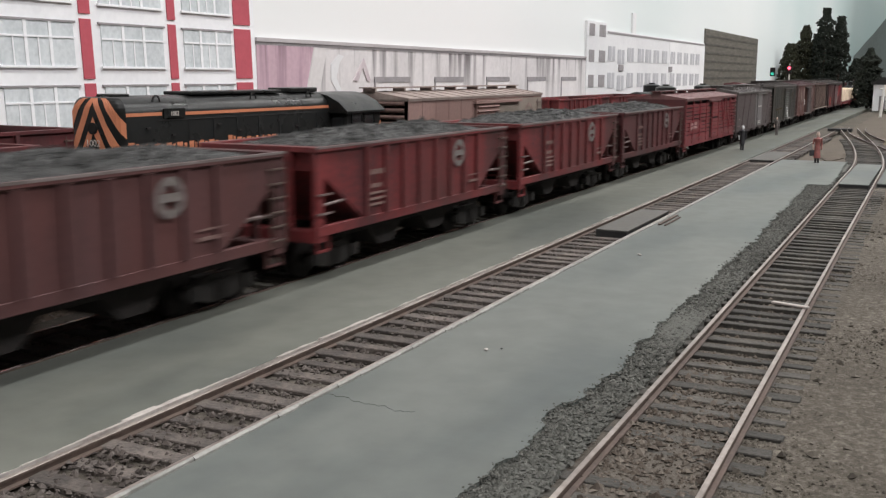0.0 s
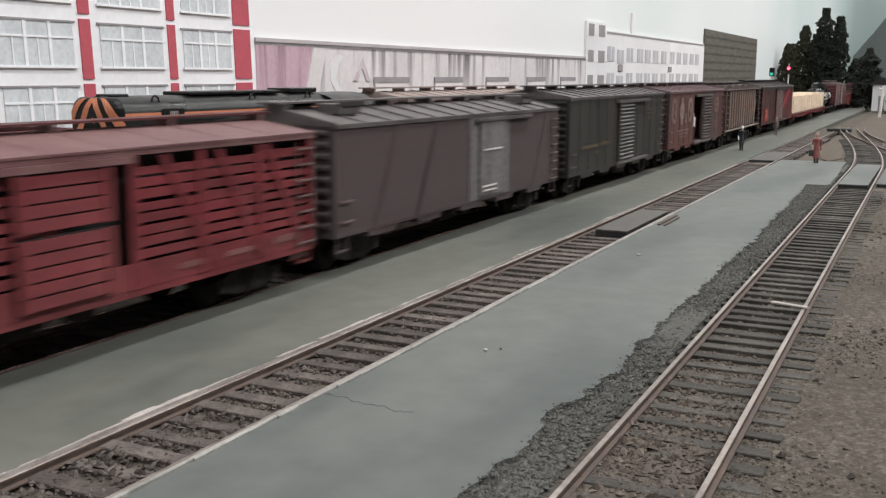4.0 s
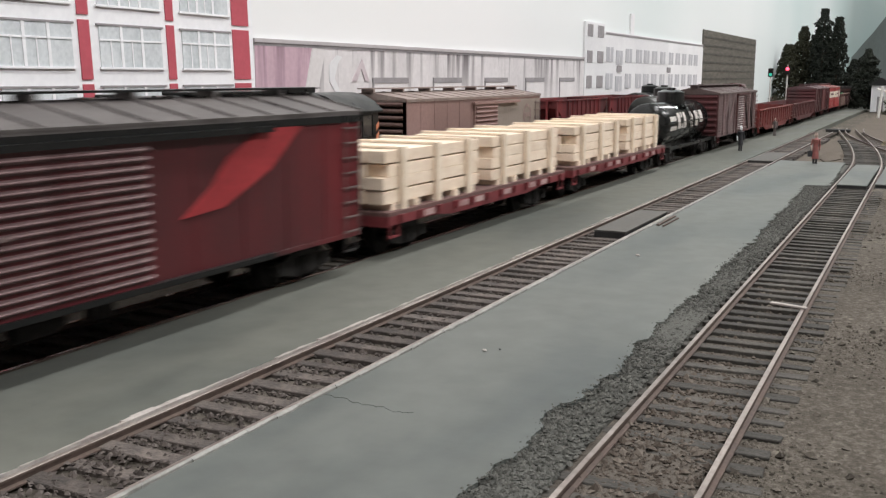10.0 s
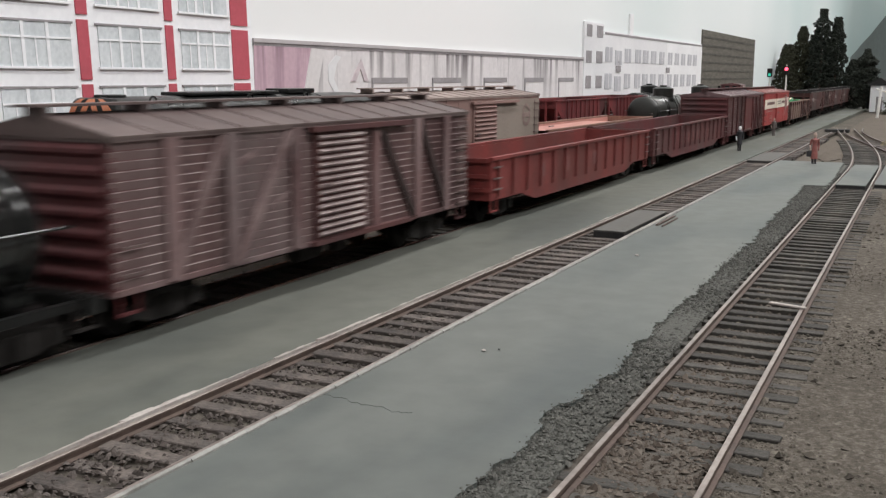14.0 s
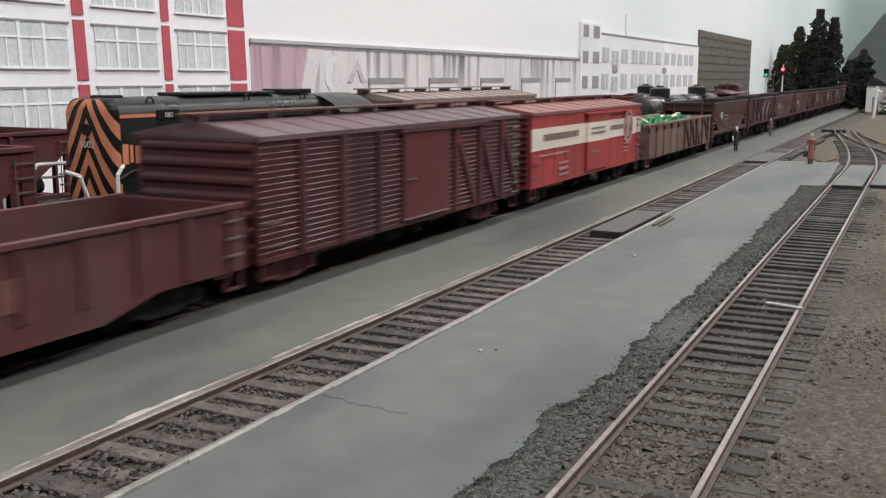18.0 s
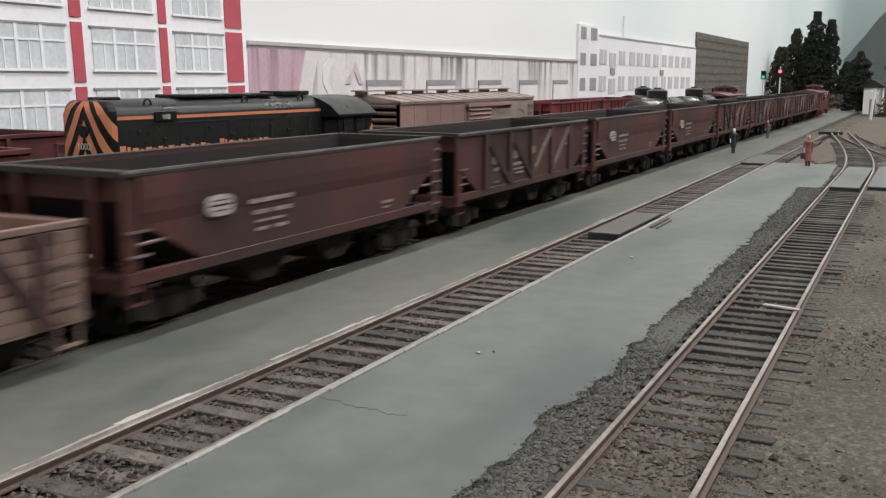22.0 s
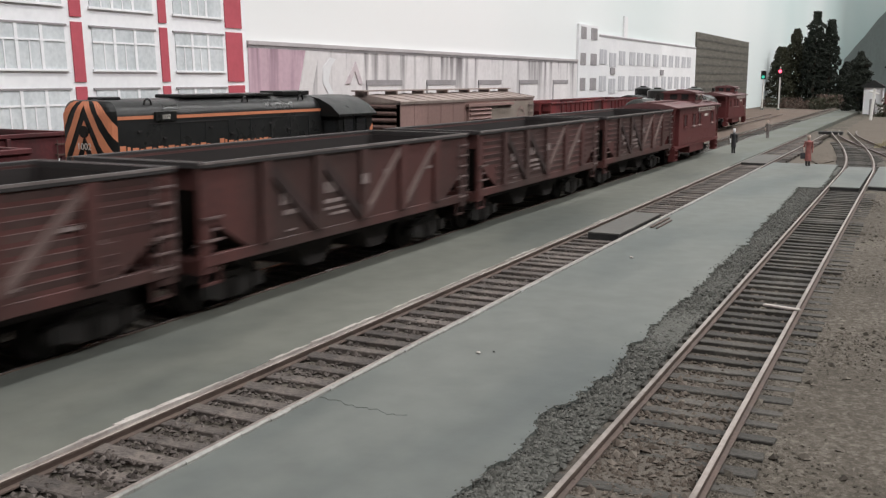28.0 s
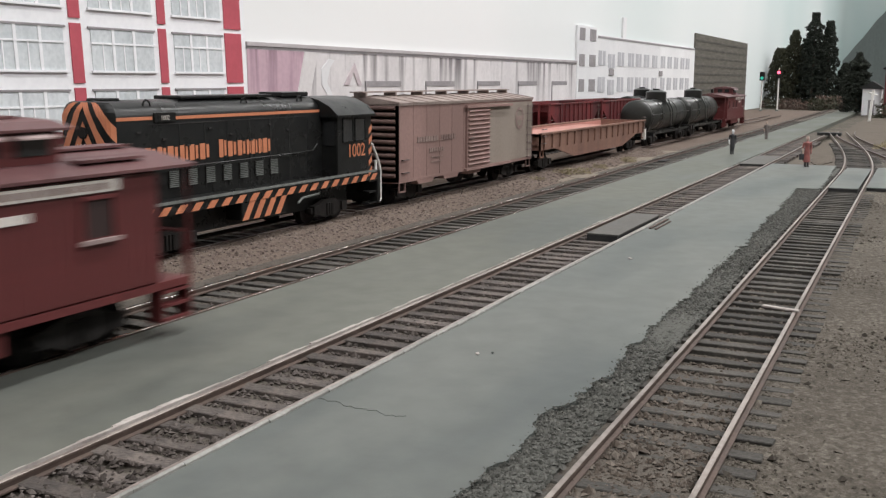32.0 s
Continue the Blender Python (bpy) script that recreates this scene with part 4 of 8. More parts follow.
def boxcar(label, L, ze, zr, m, roof_m, zb=11.0, door=(0, 1), door_m=None, end_m=None, style="steel", walk_m=None, name="boxcar", group="cars of the moving train", ribs=12, trucks_in=20, opening=None, notches=5, rows=14, edge=EDGE_GLINT, casting=FRAME, rib=0.5):
    c = thing(name, label, "boxcar", group)
    if opening:
        a, b = opening
        part("body", B((-L / 2 + 0.5, a, -W + 0.4, W - 0.4, zb, ze - 0.3)), m, c)
        part("body", B((b, L / 2 - 0.5, -W + 0.4, W - 0.4, zb, ze - 0.3)), m, c)
        # dark wall and floor put the doorway's shade into the colour
        part("back_wall", B((a, b, W - 2, W - 0.4, zb, ze - 0.3)), DARKWOOD_AND_SHADE, c)
        part("floor", B((a, b, -W + 0.4, W - 2, zb, zb + 1.2)), DARKWOOD_AND_SHADE, c)
        part("lintel", B((a, b, -W, -W + 1.4, ze - 3.2, ze - 0.3)), m, c)
        part("side_sheet", B((-L / 2, a, -W, W, zb + 0.5, ze - 0.6)), m, c)
        part("side_sheet", B((b, L / 2, -W, W, zb + 0.5, ze - 0.6)), m, c)
    else:
        part("body", B((-L / 2 + 0.5, L / 2 - 0.5, -W + 0.4, W - 0.4, zb, ze - 0.3)), m, c)
    part("side_sill", B((-L / 2, L / 2, -W - 0.05, W + 0.05, zb - 0.3, zb + 1.0)), m, c, bevel=0.1)
    for k in range(notches):
        x = -L / 2 + 26 + (L - 52) * k / 4
        part("sill_step", prism(bmesh.new(), ((x - 9, zb), (x + 9, zb), (x + 7, zb - 2.0), (x - 7, zb - 2.0)), -W + 0.1, W - 0.1), m, c)
    if style == "steel":
        if not opening:
            part("side_sheet", B((-L / 2, L / 2, -W, W, zb + 0.5, ze - 0.6)), m, c)
        seams(c, L, W, zb + 1, ze - 0.8, 12, m, (door,))
        ribbed_end(c, L, W, zb, ze - 0.3, 11, end_m or m)
    elif style == "braced":
        for a, b in ((-L / 2, door[0]), (door[1], L / 2)):
            boards(c, a, b, W, zb + 1, ze - 1, rows, m, edge=edge)
        ribbed_end(c, L, W - 0.2, zb, ze - 0.3, 7, end_m or m)
    else:
        n = int(L / 2.6)
        me = mesh_of("side_board", B((0.08, L / n - 0.08, -W, W, zb + 0.5, ze - 0.6)), m)
        for k in range(n):
            o = part("side_board", me, None, c)
            o.location.x = (-L / 2 + L * k / n) * MM
        ribbed_end(c, L, W - 0.1, zb, ze - 0.3, 9, end_m or m)
    part("eave", B((-L / 2 - 0.3, L / 2 + 0.3, -W - 0.5, W + 0.5, ze - 1.2, ze - 0.3)), roof_m, c)
    peaked_roof(c, L, W, ze, zr, roof_m, ribs, walk_m, rib=rib)
    ladder(c, L / 2 - 5.0, W, zb + 1.5, ze - 4.5, 8)
    ladder(c, -L / 2 + 5.0, W, zb + 1.5, ze - 4.5, 8, side=1)
    grabs(c, -L / 2 + 5.0, W, (zb + 4.0, zb + 9.5))
    steps(c, L, W - 0.6, zb, end_m or m)
    bm = bmesh.new()
    rod(bm, (L / 2 + 1.2, 5, ze - 8), (L / 2 + 2.0, 5, ze - 8), 3.0, 14)
    part("brake_wheel", bm, UNDER, c)
    underbody(c, L, zb)
    trucks(c, L / 2 - trucks_in, casting)
    return c


def hopper(label, L, m, kind="ribbed", zt=35.8, name="hopper_car", group="cars of the moving train", inside=None, rim=None, hole=(28.0, 24.0)):
    """Open-top hopper: sides with cut-away corners, slope sheets, chutes, ribs or braces."""
    c = thing(name, label, "hopper car", group)
    h, zb = L / 2, 12.5
    for s in (-1, 1):
        bm = bmesh.new()
        prism(bm, ((-h + 4, zt - 0.8), (h - 4, zt - 0.8), (h - 4, hole[0]), (h - hole[1], zb + 2.6), (-h + hole[1], zb + 2.6), (-h + 4, hole[0])), min(s * (W - 1), s * W), max(s * (W - 1), s * W))
        part("side_sheet", bm, m, c)
        part("side_sill", B((-h, h, min(s * (W - 1.4), s * (W + 0.3)), max(s * (W - 1.4), s * (W + 0.3)), zb, zb + 2.6)), m, c, bevel=0.12)
        part("top_rail", B((-h, h, min(s * (W - 0.8), s * (W + 0.8)), max(s * (W - 0.8), s * (W + 0.8)), zt - 1.3, zt)), rim or m, c, bevel=0.15)
        # thin strip that paints the rim's highlight
        if rim:
            part("rim_edge", B((-h, h, min(s * (W + 0.5), s * (W + 0.85)), max(s * (W + 0.5), s * (W + 0.85)), zt - 0.5, zt + 0.05)), RIM_GLINT, c, "bright painted highlight along the rim")
        for x in (-1, 1):
            part("corner_post", B((min(x * h, x * (h - 4)), max(x * h, x * (h - 4)), min(s * (W - 1), s * (W + 0.1)), max(s * (W - 1), s * (W + 0.1)), zb + 2.6, zt - 1.3)), m, c)
            part("diagonal_strut", rod(bmesh.new(), (x * (h - 4), s * (W - 0.5), zb + 8), (x * (h - 18), s * (W - 0.5), zb + 8.6), 0.45, 6), SILVERWIRE, c)
    for x in (-1, 1):
        bm = bmesh.new()
        prism(bm, ((x * (h - 3), 29.5), (x * (h - 3), 31), (x * (h - 26), zb + 1.5), (x * (h - 26), zb)), -W + 1, W - 1)
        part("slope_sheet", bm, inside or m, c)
        part("end_sheet", B((min(x * (h - 3), x * (h - 2)), max(x * (h - 3), x * (h - 2)), -W + 1, W - 1, 29.5, zt)), m, c)
        part("end_rail", B((min(x * (h - 3.2), x * h), max(x * (h - 3.2), x * h), -W + 0.8, W - 0.8, zt - 1.3, zt)), rim or m, c)
        part("end_sill", B((min(x * (h - 5), x * h), max(x * (h - 5), x * h), -W, W, zb - 1.5, zb + 1.5)), m, c)
        for y in (-10, 10):
            part("end_post", B((min(x * (h - 1.2), x * h), max(x * (h - 1.2), x * h), y - 0.8, y + 0.8, zb + 1.5, zt - 1.3)), m, c)
    # lining sheets that carry the dark of the shaded hold
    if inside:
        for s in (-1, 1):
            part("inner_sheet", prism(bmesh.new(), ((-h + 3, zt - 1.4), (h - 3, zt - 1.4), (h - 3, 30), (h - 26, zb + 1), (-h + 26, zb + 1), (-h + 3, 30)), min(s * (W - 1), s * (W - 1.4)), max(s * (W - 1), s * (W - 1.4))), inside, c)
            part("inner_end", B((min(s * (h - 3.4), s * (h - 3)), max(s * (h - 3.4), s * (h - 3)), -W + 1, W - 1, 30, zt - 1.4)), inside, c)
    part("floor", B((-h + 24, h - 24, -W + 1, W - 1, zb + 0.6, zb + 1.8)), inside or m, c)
    for k, x in enumerate((-17, 17)):
        bm = bmesh.new()
        prism(bm, ((x - 14, zb + 1), (x + 14, zb + 1), (x + 4, 4.5), (x - 4, 4.5)), -13, 13)
        part("discharge_chute", bm, UNDER, c)
    if kind == "ribbed":
        for s in (-1, 1):
            me = mesh_of("rib", B((-0.8, 0.8, min(s * W, s * (W + 0.9)), max(s * W, s * (W + 0.9)), zb + 2.6, zt - 1.3)), m, 0.15)
            for k in range(8):
                o = part("rib", me, None, c)
                o.location.x = (-h + 26 + (L - 52) * k / 7) * MM
    elif kind == "offset":
        for s in (-1, 1):
            part("offset_panel", prism(bmesh.new(), ((s * (W - 0.2), 23.5), (s * (W + 0.5), 27.0), (s * (W + 0.75), 30.0), (s * (W + 0.75), zt - 1.3), (s * (W - 0.2), zt - 1.3)), -h + 4.2, h - 4.2, "x"), m, c)
    else:
        if kind == "braced":
            boards(c, -h + hole[1], h - hole[1], W + 0.25, zb + 2.8, hole[0], 3, HOPPER_DUSTY, edge=EDGE_GLINT)
            boards(c, -h + 5, h - 5, W + 0.25, hole[0], zt - 1.4, 5, HOPPER_DUSTY, edge=EDGE_GLINT)
        n = 4
        xs = [-h + 24 + (L - 48) * k / n for k in range(n + 1)]
        for x in xs:
            brace(c, W, x, zb + 2.6, x, zt - 1.3, m, 4.0, 1.0)
        # colour by lean: dark for the shaded diagonals, pale for the lit ones
        for k in range(n):
            a, b = (xs[k], xs[k + 1]) if k < n / 2 else (xs[k + 1], xs[k])
            brace(c, W, a, zt - 1.5, b, zb + 3, BRACE_DARK if k < n / 2 else BRACE_LIT, 4.2 if k < n / 2 else 3.0, 0.8)
    rung = TANRIB if kind == "ribbed" else SILVERWIRE
    ladder(c, h - 3.6, W, zb + 2, zt - 4, 6, rung, wide=6)
    ladder(c, -h + 3.6, W, zb + 2, zt - 4, 6, wide=6, side=1)
    grabs(c, -h + 3.6, W, (zb + 6, zb + 11))
    steps(c, L, W - 0.6, zb, m)
    underbody(c, L, zb - 0.5, False)
    bm = bmesh.new()
    rod(bm, (h - 12, -7, 17), (h - 5, -7, 17), 2.6, 10)
    part("air_tank", bm, UNDER, c, smooth=True)
    trucks(c, h - 18)
    return c


def coal(L, seed):
    bm = bmesh.new()
    nx, ny = 70, 24
    g = []
    for i in range(nx + 1):
        row = []
        for j in range(ny + 1):
            u, v = i / nx * 2 - 1, j / ny * 2 - 1
            x, y = u * (L / 2 - 3.2), v * (W - 1.1)
            e = (1 - abs(u) ** 5) * (1 - v * v * 0.85)
            z = 34.2 + 5.4 * e * (0.75 + 0.3 * noise.noise(Vector((x * 0.05, y * 0.05, seed)))) + 0.9 * noise.noise(Vector((x * 0.5, y * 0.5, seed))) + 0.5 * noise.noise(Vector((x * 1.3, y * 1.3, seed)))
            row.append(bm.verts.new((x * MM, y * MM, min(z, 41.5) * MM)))
        g.append(row)
    for i in range(nx):
        for j in range(ny):
            bm.faces.new((g[i][j], g[i + 1][j], g[i + 1][j + 1], g[i][j + 1]))
    edge = [e for e in bm.edges if e.is_boundary]
    ext = bmesh.ops.extrude_edge_only(bm, edges=edge)
    for v in (q for q in ext["geom"] if isinstance(q, bmesh.types.BMVert)):
        v.co.z = 0.0315
    t = thing("coal_load", "heaped black coal filling an open hopper car", "coal", "coal loads")
    part("coal_surface", bm, COAL, t)
    rng = np.random.RandomState(int(seed * 10) + 3)
    lumps = bmesh.new()
    for _ in range(900):
        u, v = rng.rand() * 2 - 1, rng.rand() * 2 - 1
        x, y = u * (L / 2 - 4.5), v * (W - 2.2)
        e = (1 - abs(u) ** 5) * (1 - v * v * 0.85)
        z = min(34.2 + 5.4 * e * (0.75 + 0.3 * noise.noise(Vector((x * 0.05, y * 0.05, seed)))) + 0.9 * noise.noise(Vector((x * 0.5, y * 0.5, seed))), 41.3)
        r = 0.45 + 0.9 * rng.rand() ** 2
        ring_ = [lumps.verts.new((Vector((x, y, z)) + Vector(d) * r * (0.6 + 0.7 * rng.rand())) * MM) for d in ((1, 0, 0), (0, 1, 0), (-1, 0, 0), (0, -1, 0), (0, 0, 0.9), (0, 0, -0.9))]
        for i in range(4):
            lumps.faces.new((ring_[i], ring_[(i + 1) % 4], ring_[4]))
            lumps.faces.new((ring_[(i + 1) % 4], ring_[i], ring_[5]))
    o = part("lump", lumps, COAL, t)
    o["kind"] = "stuff"
    return t


def gondola(label, L, m, zt, zb, belly, m_in, ribs=13, name="gondola_car", group="cars of the moving train", floor_m=None, cut=(30, 46)):
    c = thing(name, label, "gondola car", group)
    h = L / 2
    for s in (-1, 1):
        bm = bmesh.new()
        prism(bm, ((-h, zt - 1), (h, zt - 1), (h, zb), (h - cut[0], zb), (h - cut[1], belly), (-h + cut[1], belly), (-h + cut[0], zb), (-h, zb)), min(s * (W - 0.9), s * W), max(s * (W - 0.9), s * W))
        part("side_sheet", bm, m, c)
        part("top_rail", B((-h, h, min(s * (W - 1), s * (W + 0.9)), max(s * (W - 1), s * (W + 0.9)), zt - 1.3, zt)), m, c, bevel=0.15)
        me = mesh_of("rib", prism(bmesh.new(), ((s * W, zt - 1.3), (s * (W + 1.1), zt - 1.6), (s * (W + 0.7), zb + 1), (s * W, zb + 0.5)), -0.8, 0.8, "x"), m)
        for k in range(ribs):
            o = part("rib", me, None, c)
            o.location.x = (-h + 6 + (L - 12) * k / (ribs - 1)) * MM
        part("inner_sheet", B((-h + 1, h - 1, min(s * (W - 0.9), s * (W - 1.4)), max(s * (W - 0.9), s * (W - 1.4)), zb + 1, zt - 1.3)), m_in, c)
    for x in (-1, 1):
        part("end_sheet", B((min(x * h, x * (h - 1.4)), max(x * h, x * (h - 1.4)), -W, W, zb, zt - 0.6)), m, c)
        part("end_rib", B(*[(min(x * h, x * (h + 0.8)), max(x * h, x * (h + 0.8)), -W + 1, W - 1, z, z + 1.5) for z in (zb + 3, zb + 8, zt - 2)]), m, c)
    part("floor", B((-h + 1, h - 1, -W + 0.9, W - 0.9, zb + 0.2, zb + 1.4)), floor_m or m_in, c)
    grabs(c, -h + 5, W, (zb + 4, zb + 8, zb + 12))
    grabs(c, h - 5, W, (zb + 4, zb + 8, zb + 12))
    steps(c, L, W - 0.6, zb, m)
    underbody(c, L, zb)
    trucks(c, h - 22)
    return c


def tank_car(label, L, m, r=13.2, zc=24.3, name="tank_car", group="cars of the moving train", marks=True, inset=8.0):
    c = thing(name, label, "tank car", group)
    h = L / 2
    bm, rings = bmesh.new(), []
    stations = [(-(h - inset + 3.6 * math.sin(a)), r * math.cos(a)) for a in np.linspace(1.35, 0, 6)] + [(h - inset + 3.6 * math.sin(a), r * math.cos(a)) for a in np.linspace(0, 1.35, 6)]
    for x, q in stations:
        rings.append([bm.verts.new((x * MM, q * math.sin(6.2832 * i / 48) * MM, (zc + q * math.cos(6.2832 * i / 48)) * MM)) for i in range(48)])
    for p_, q_ in zip(rings, rings[1:]):
        for i in range(48):
            bm.faces.new((p_[i], q_[i], q_[(i + 1) % 48], p_[(i + 1) % 48]))
    bm.faces.new(rings[0])
    bm.faces.new(rings[-1][::-1])
    part("tank", bm, m, c, smooth=True)
    for x in (-h + 14, -h * 0.36, h * 0.36, h - 14):
        part("tank_band", rod(bmesh.new(), (x - 0.6, 0, zc), (x + 0.6, 0, zc), r + 0.25, 40), m, c, smooth=True)
    bm = bmesh.new()
    rod(bm, (0, 0, zc + r - 1.5), (0, 0, zc + r + 6.2), 9.0, 28)
    rod(bm, (0, 0, zc + r + 6.2), (0, 0, zc + r + 7.8), 9.0, 28, 5.0)
    rod(bm, (0, 0, zc + r + 7.8), (0, 0, zc + r + 9.0), 3.2, 16)
    part("dome", bm, m, c, smooth=True)
    for y in (-12.5, 8.5):
        part("dome_platform", B((-13, 13, y, y + 4, zc + r - 2.2, zc + r - 1.7)), m, c)
    part("frame", B((-h, h, -4, 4, 8, 12.0), (-h, h, -W + 3, -W + 4.4, 9.6, 11.4), (-h, h, W - 4.4, W - 3, 9.6, 11.4), (-h, -h + 4, -W + 1, W - 1, 8.5, 12), (h - 4, h, -W + 1, W - 1, 8.5, 12)), BLACK, c)
    for x in (-h + 14, h - 14):
        part("saddle", prism(bmesh.new(), ((-9, 11), (9, 11), (11, zc - 7), (-11, zc - 7)), x - 3, x + 3, "x"), m, c)
    for y in (-r - 1.5, r + 1.5):
        bm = bmesh.new()
        rod(bm, (-h + 5, y, zc + 1.5), (h - 5, y, zc + 1.5), 0.35, 6)
        for k in range(7):
            x = -h + 8 + (L - 16) * k / 6
            rod(bm, (x, y, zc + 1.5), (x, y * 0.93, zc + 1.5), 0.3, 5)
        part("handrail", bm, m, c)
    bm = bmesh.new()
    for x in (-5, 5):
        rod(bm, (x, -r - 1.6, 11), (x, -r - 1.0, zc + 4), 0.35, 5)
        rod(bm, (x, -r - 1.0, zc + 4), (x, -9.5, zc + r - 0.5), 0.35, 5)
    for k in range(6):
        rod(bm, (-5, -r - 1.5, 12.5 + k * 2.7), (5, -r - 1.5, 12.5 + k * 2.7), 0.3, 5)
    part("ladder", bm, m, c)
    if marks:
        def curved(x0, x1, z0, z1):
            b = bmesh.new()
            for k in range(4):
                za, zb_ = z0 + (z1 - z0) * k / 4, z0 + (z1 - z0) * (k + 1) / 4
                q = [(x, -math.sqrt(max((r + 0.15) ** 2 - (z - zc) ** 2, 0)), z) for x, z in ((x0, za), (x1, za), (x1, zb_), (x0, zb_))]
                b.faces.new([b.verts.new(Vector(v) * MM) for v in q])
            return b
        for x0, x1, z0, z1 in ((q[0] - 7, q[1] - 7, q[2] + 1, q[3] + 1) for q in ((-47, -31, 25.6, 28.6), (-47, -31, 20.0, 22.6), (-27, -20, 20.5, 30.5), (-20, -13, 27.5, 30.5), (-20, -13, 20.5, 23.5), (-10.5, -4, 20.5, 30.5), (7, 10.5, 20.5, 30.5), (13, 16.5, 20.5, 30.5), (24, 31, 20.5, 30.5), (31, 35, 24.0, 30.5), (38, 47, 22.5, 30.5), (-50, -47, 14.2, 16.6), (-44.5, -41.5, 14.2, 16.6))):
            part("lettering", curved(x0, x1, z0, z1), WHITE, c, "white painted mark in plain blocks")
    steps(c, L, W - 2, 10, UNDER)
    for s in (-1, 1):
        cp = part("coupler", COUPLER, None, c)
        cp.matrix_basis = pose(s * (h - 2.2) * MM, 0, 0, 0, 0, 0 if s > 0 else 180)
    trucks(c, h - 18)
    return c


def flat_car(L):
    c = thing("flat_car", "red flat car with wooden deck and stake pockets", "flat car", "cars of the moving train")
    h = L / 2
    me = mesh_of("deck_plank", B((-L / 88 + 0.1, L / 88 - 0.1, -W, W, 13.2, 14.4)), DECKWOOD)
    for k in range(44):
        o = part("deck_plank", me, None, c)
        o.location.x = (-h + L * (k + 0.5) / 44) * MM
    for s in (-1, 1):
        part("side_sill", prism(bmesh.new(), ((-h, 13.2), (h, 13.2), (h, 10.5), (h - 28, 10.5), (h - 44, 9.2), (-h + 44, 9.2), (-h + 28, 10.5), (-h, 10.5)), min(s * (W - 1.2), s * W), max(s * (W - 1.2), s * W)), FLATRED, c)
        me = mesh_of("stake_pocket", B((-1.2, 1.2, min(s * W, s * (W + 1.1)), max(s * W, s * (W + 1.1)), 10.8, 13.4)), FLATRED, 0.1)
        for k in range(12):
            o = part("stake_pocket", me, None, c)
            o.location.x = (-h + 7 + (L - 14) * k / 11) * MM
    lettering(c, W, [(-h + 9.5 + (L - 14) * k / 11, -h + 7 + (L - 14) * (k + 0.8) / 11, 10.9, 12.8) for k in (1, 3, 4, 6, 8, 9)], PALEMARK)
    for x in (-1, 1):
        part("end_sill", B((min(x * (h - 1.5), x * h), max(x * (h - 1.5), x * h), -W, W, 10, 13.2)), FLATRED, c)
        part("brake_wheel", rod(bmesh.new(), (x * (h - 2), 12, 13), (x * (h - 2), 12, 20), 0.4, 6), UNDER, c)
    steps(c, L, W - 0.6, 11, FLATRED)
    underbody(c, L, 12)
    trucks(c, h - 22)
    return c


def lumber(L, seed):
    """Layers of sawn timber on bearers, held by three upright stakes on each side and cross pieces on top."""
    rng = random.Random(seed)
    t = thing("lumber_bundle", "bundle of fresh pale sawn lumber between upright stakes", "lumber", "lumber loads")
    h = L / 2
    for k in range(5):
        x = -h + 6 + (L - 12) * k / 4
        part("bearer", B((x - 1.5, x + 1.5, -16.3 - rng.random() * 0.8, 15.5, 14.4, 16.4)), LUMBER, t)
    z = 16.4
    for k in range(4):
        hi = rng.uniform(3.5, 3.9)
        for j in range(5):
            y = -16 + j * 6.4
            a, b = rng.uniform(-0.4, 1.0) + (2.6 if j == 0 and k == 2 else 0), rng.uniform(-0.9, 0.5)
            part("timber", B((-h + a, h + b, y + 0.05 + rng.uniform(0, 0.25), y + 6.33, z + 0.05, z + hi)), LUMBER, t, bevel=0.14)
        z += hi
        if k in (0, 2):
            gap = rng.uniform(0.25, 0.5)
            for q in range(3):
                x = -h + 9 + (L - 18) * q / 2 + rng.uniform(-3, 3)
                part("sticker", B((x - 1.0, x + 1.0, -15.9, 15.9, z, z + gap)), LUMBER, t)
            z += gap
    for x in (-h * 0.72, 0.02 * h + rng.uniform(-2, 2), h * 0.72):
        x += rng.uniform(-2, 2)
        for y in (-1, 1):
            part("stake", B((x - 1.5, x + 1.5, min(y * 16.1, y * 17.6), max(y * 16.1, y * 17.6), 11.6, z + 0.2)), STRAP, t, "upright wooden stake")
        part("cross_piece", B((x - 1.5, x + 1.5, -17.4, 17.4, z + 0.2, z + 0.9)), STRAP, t)
    return t


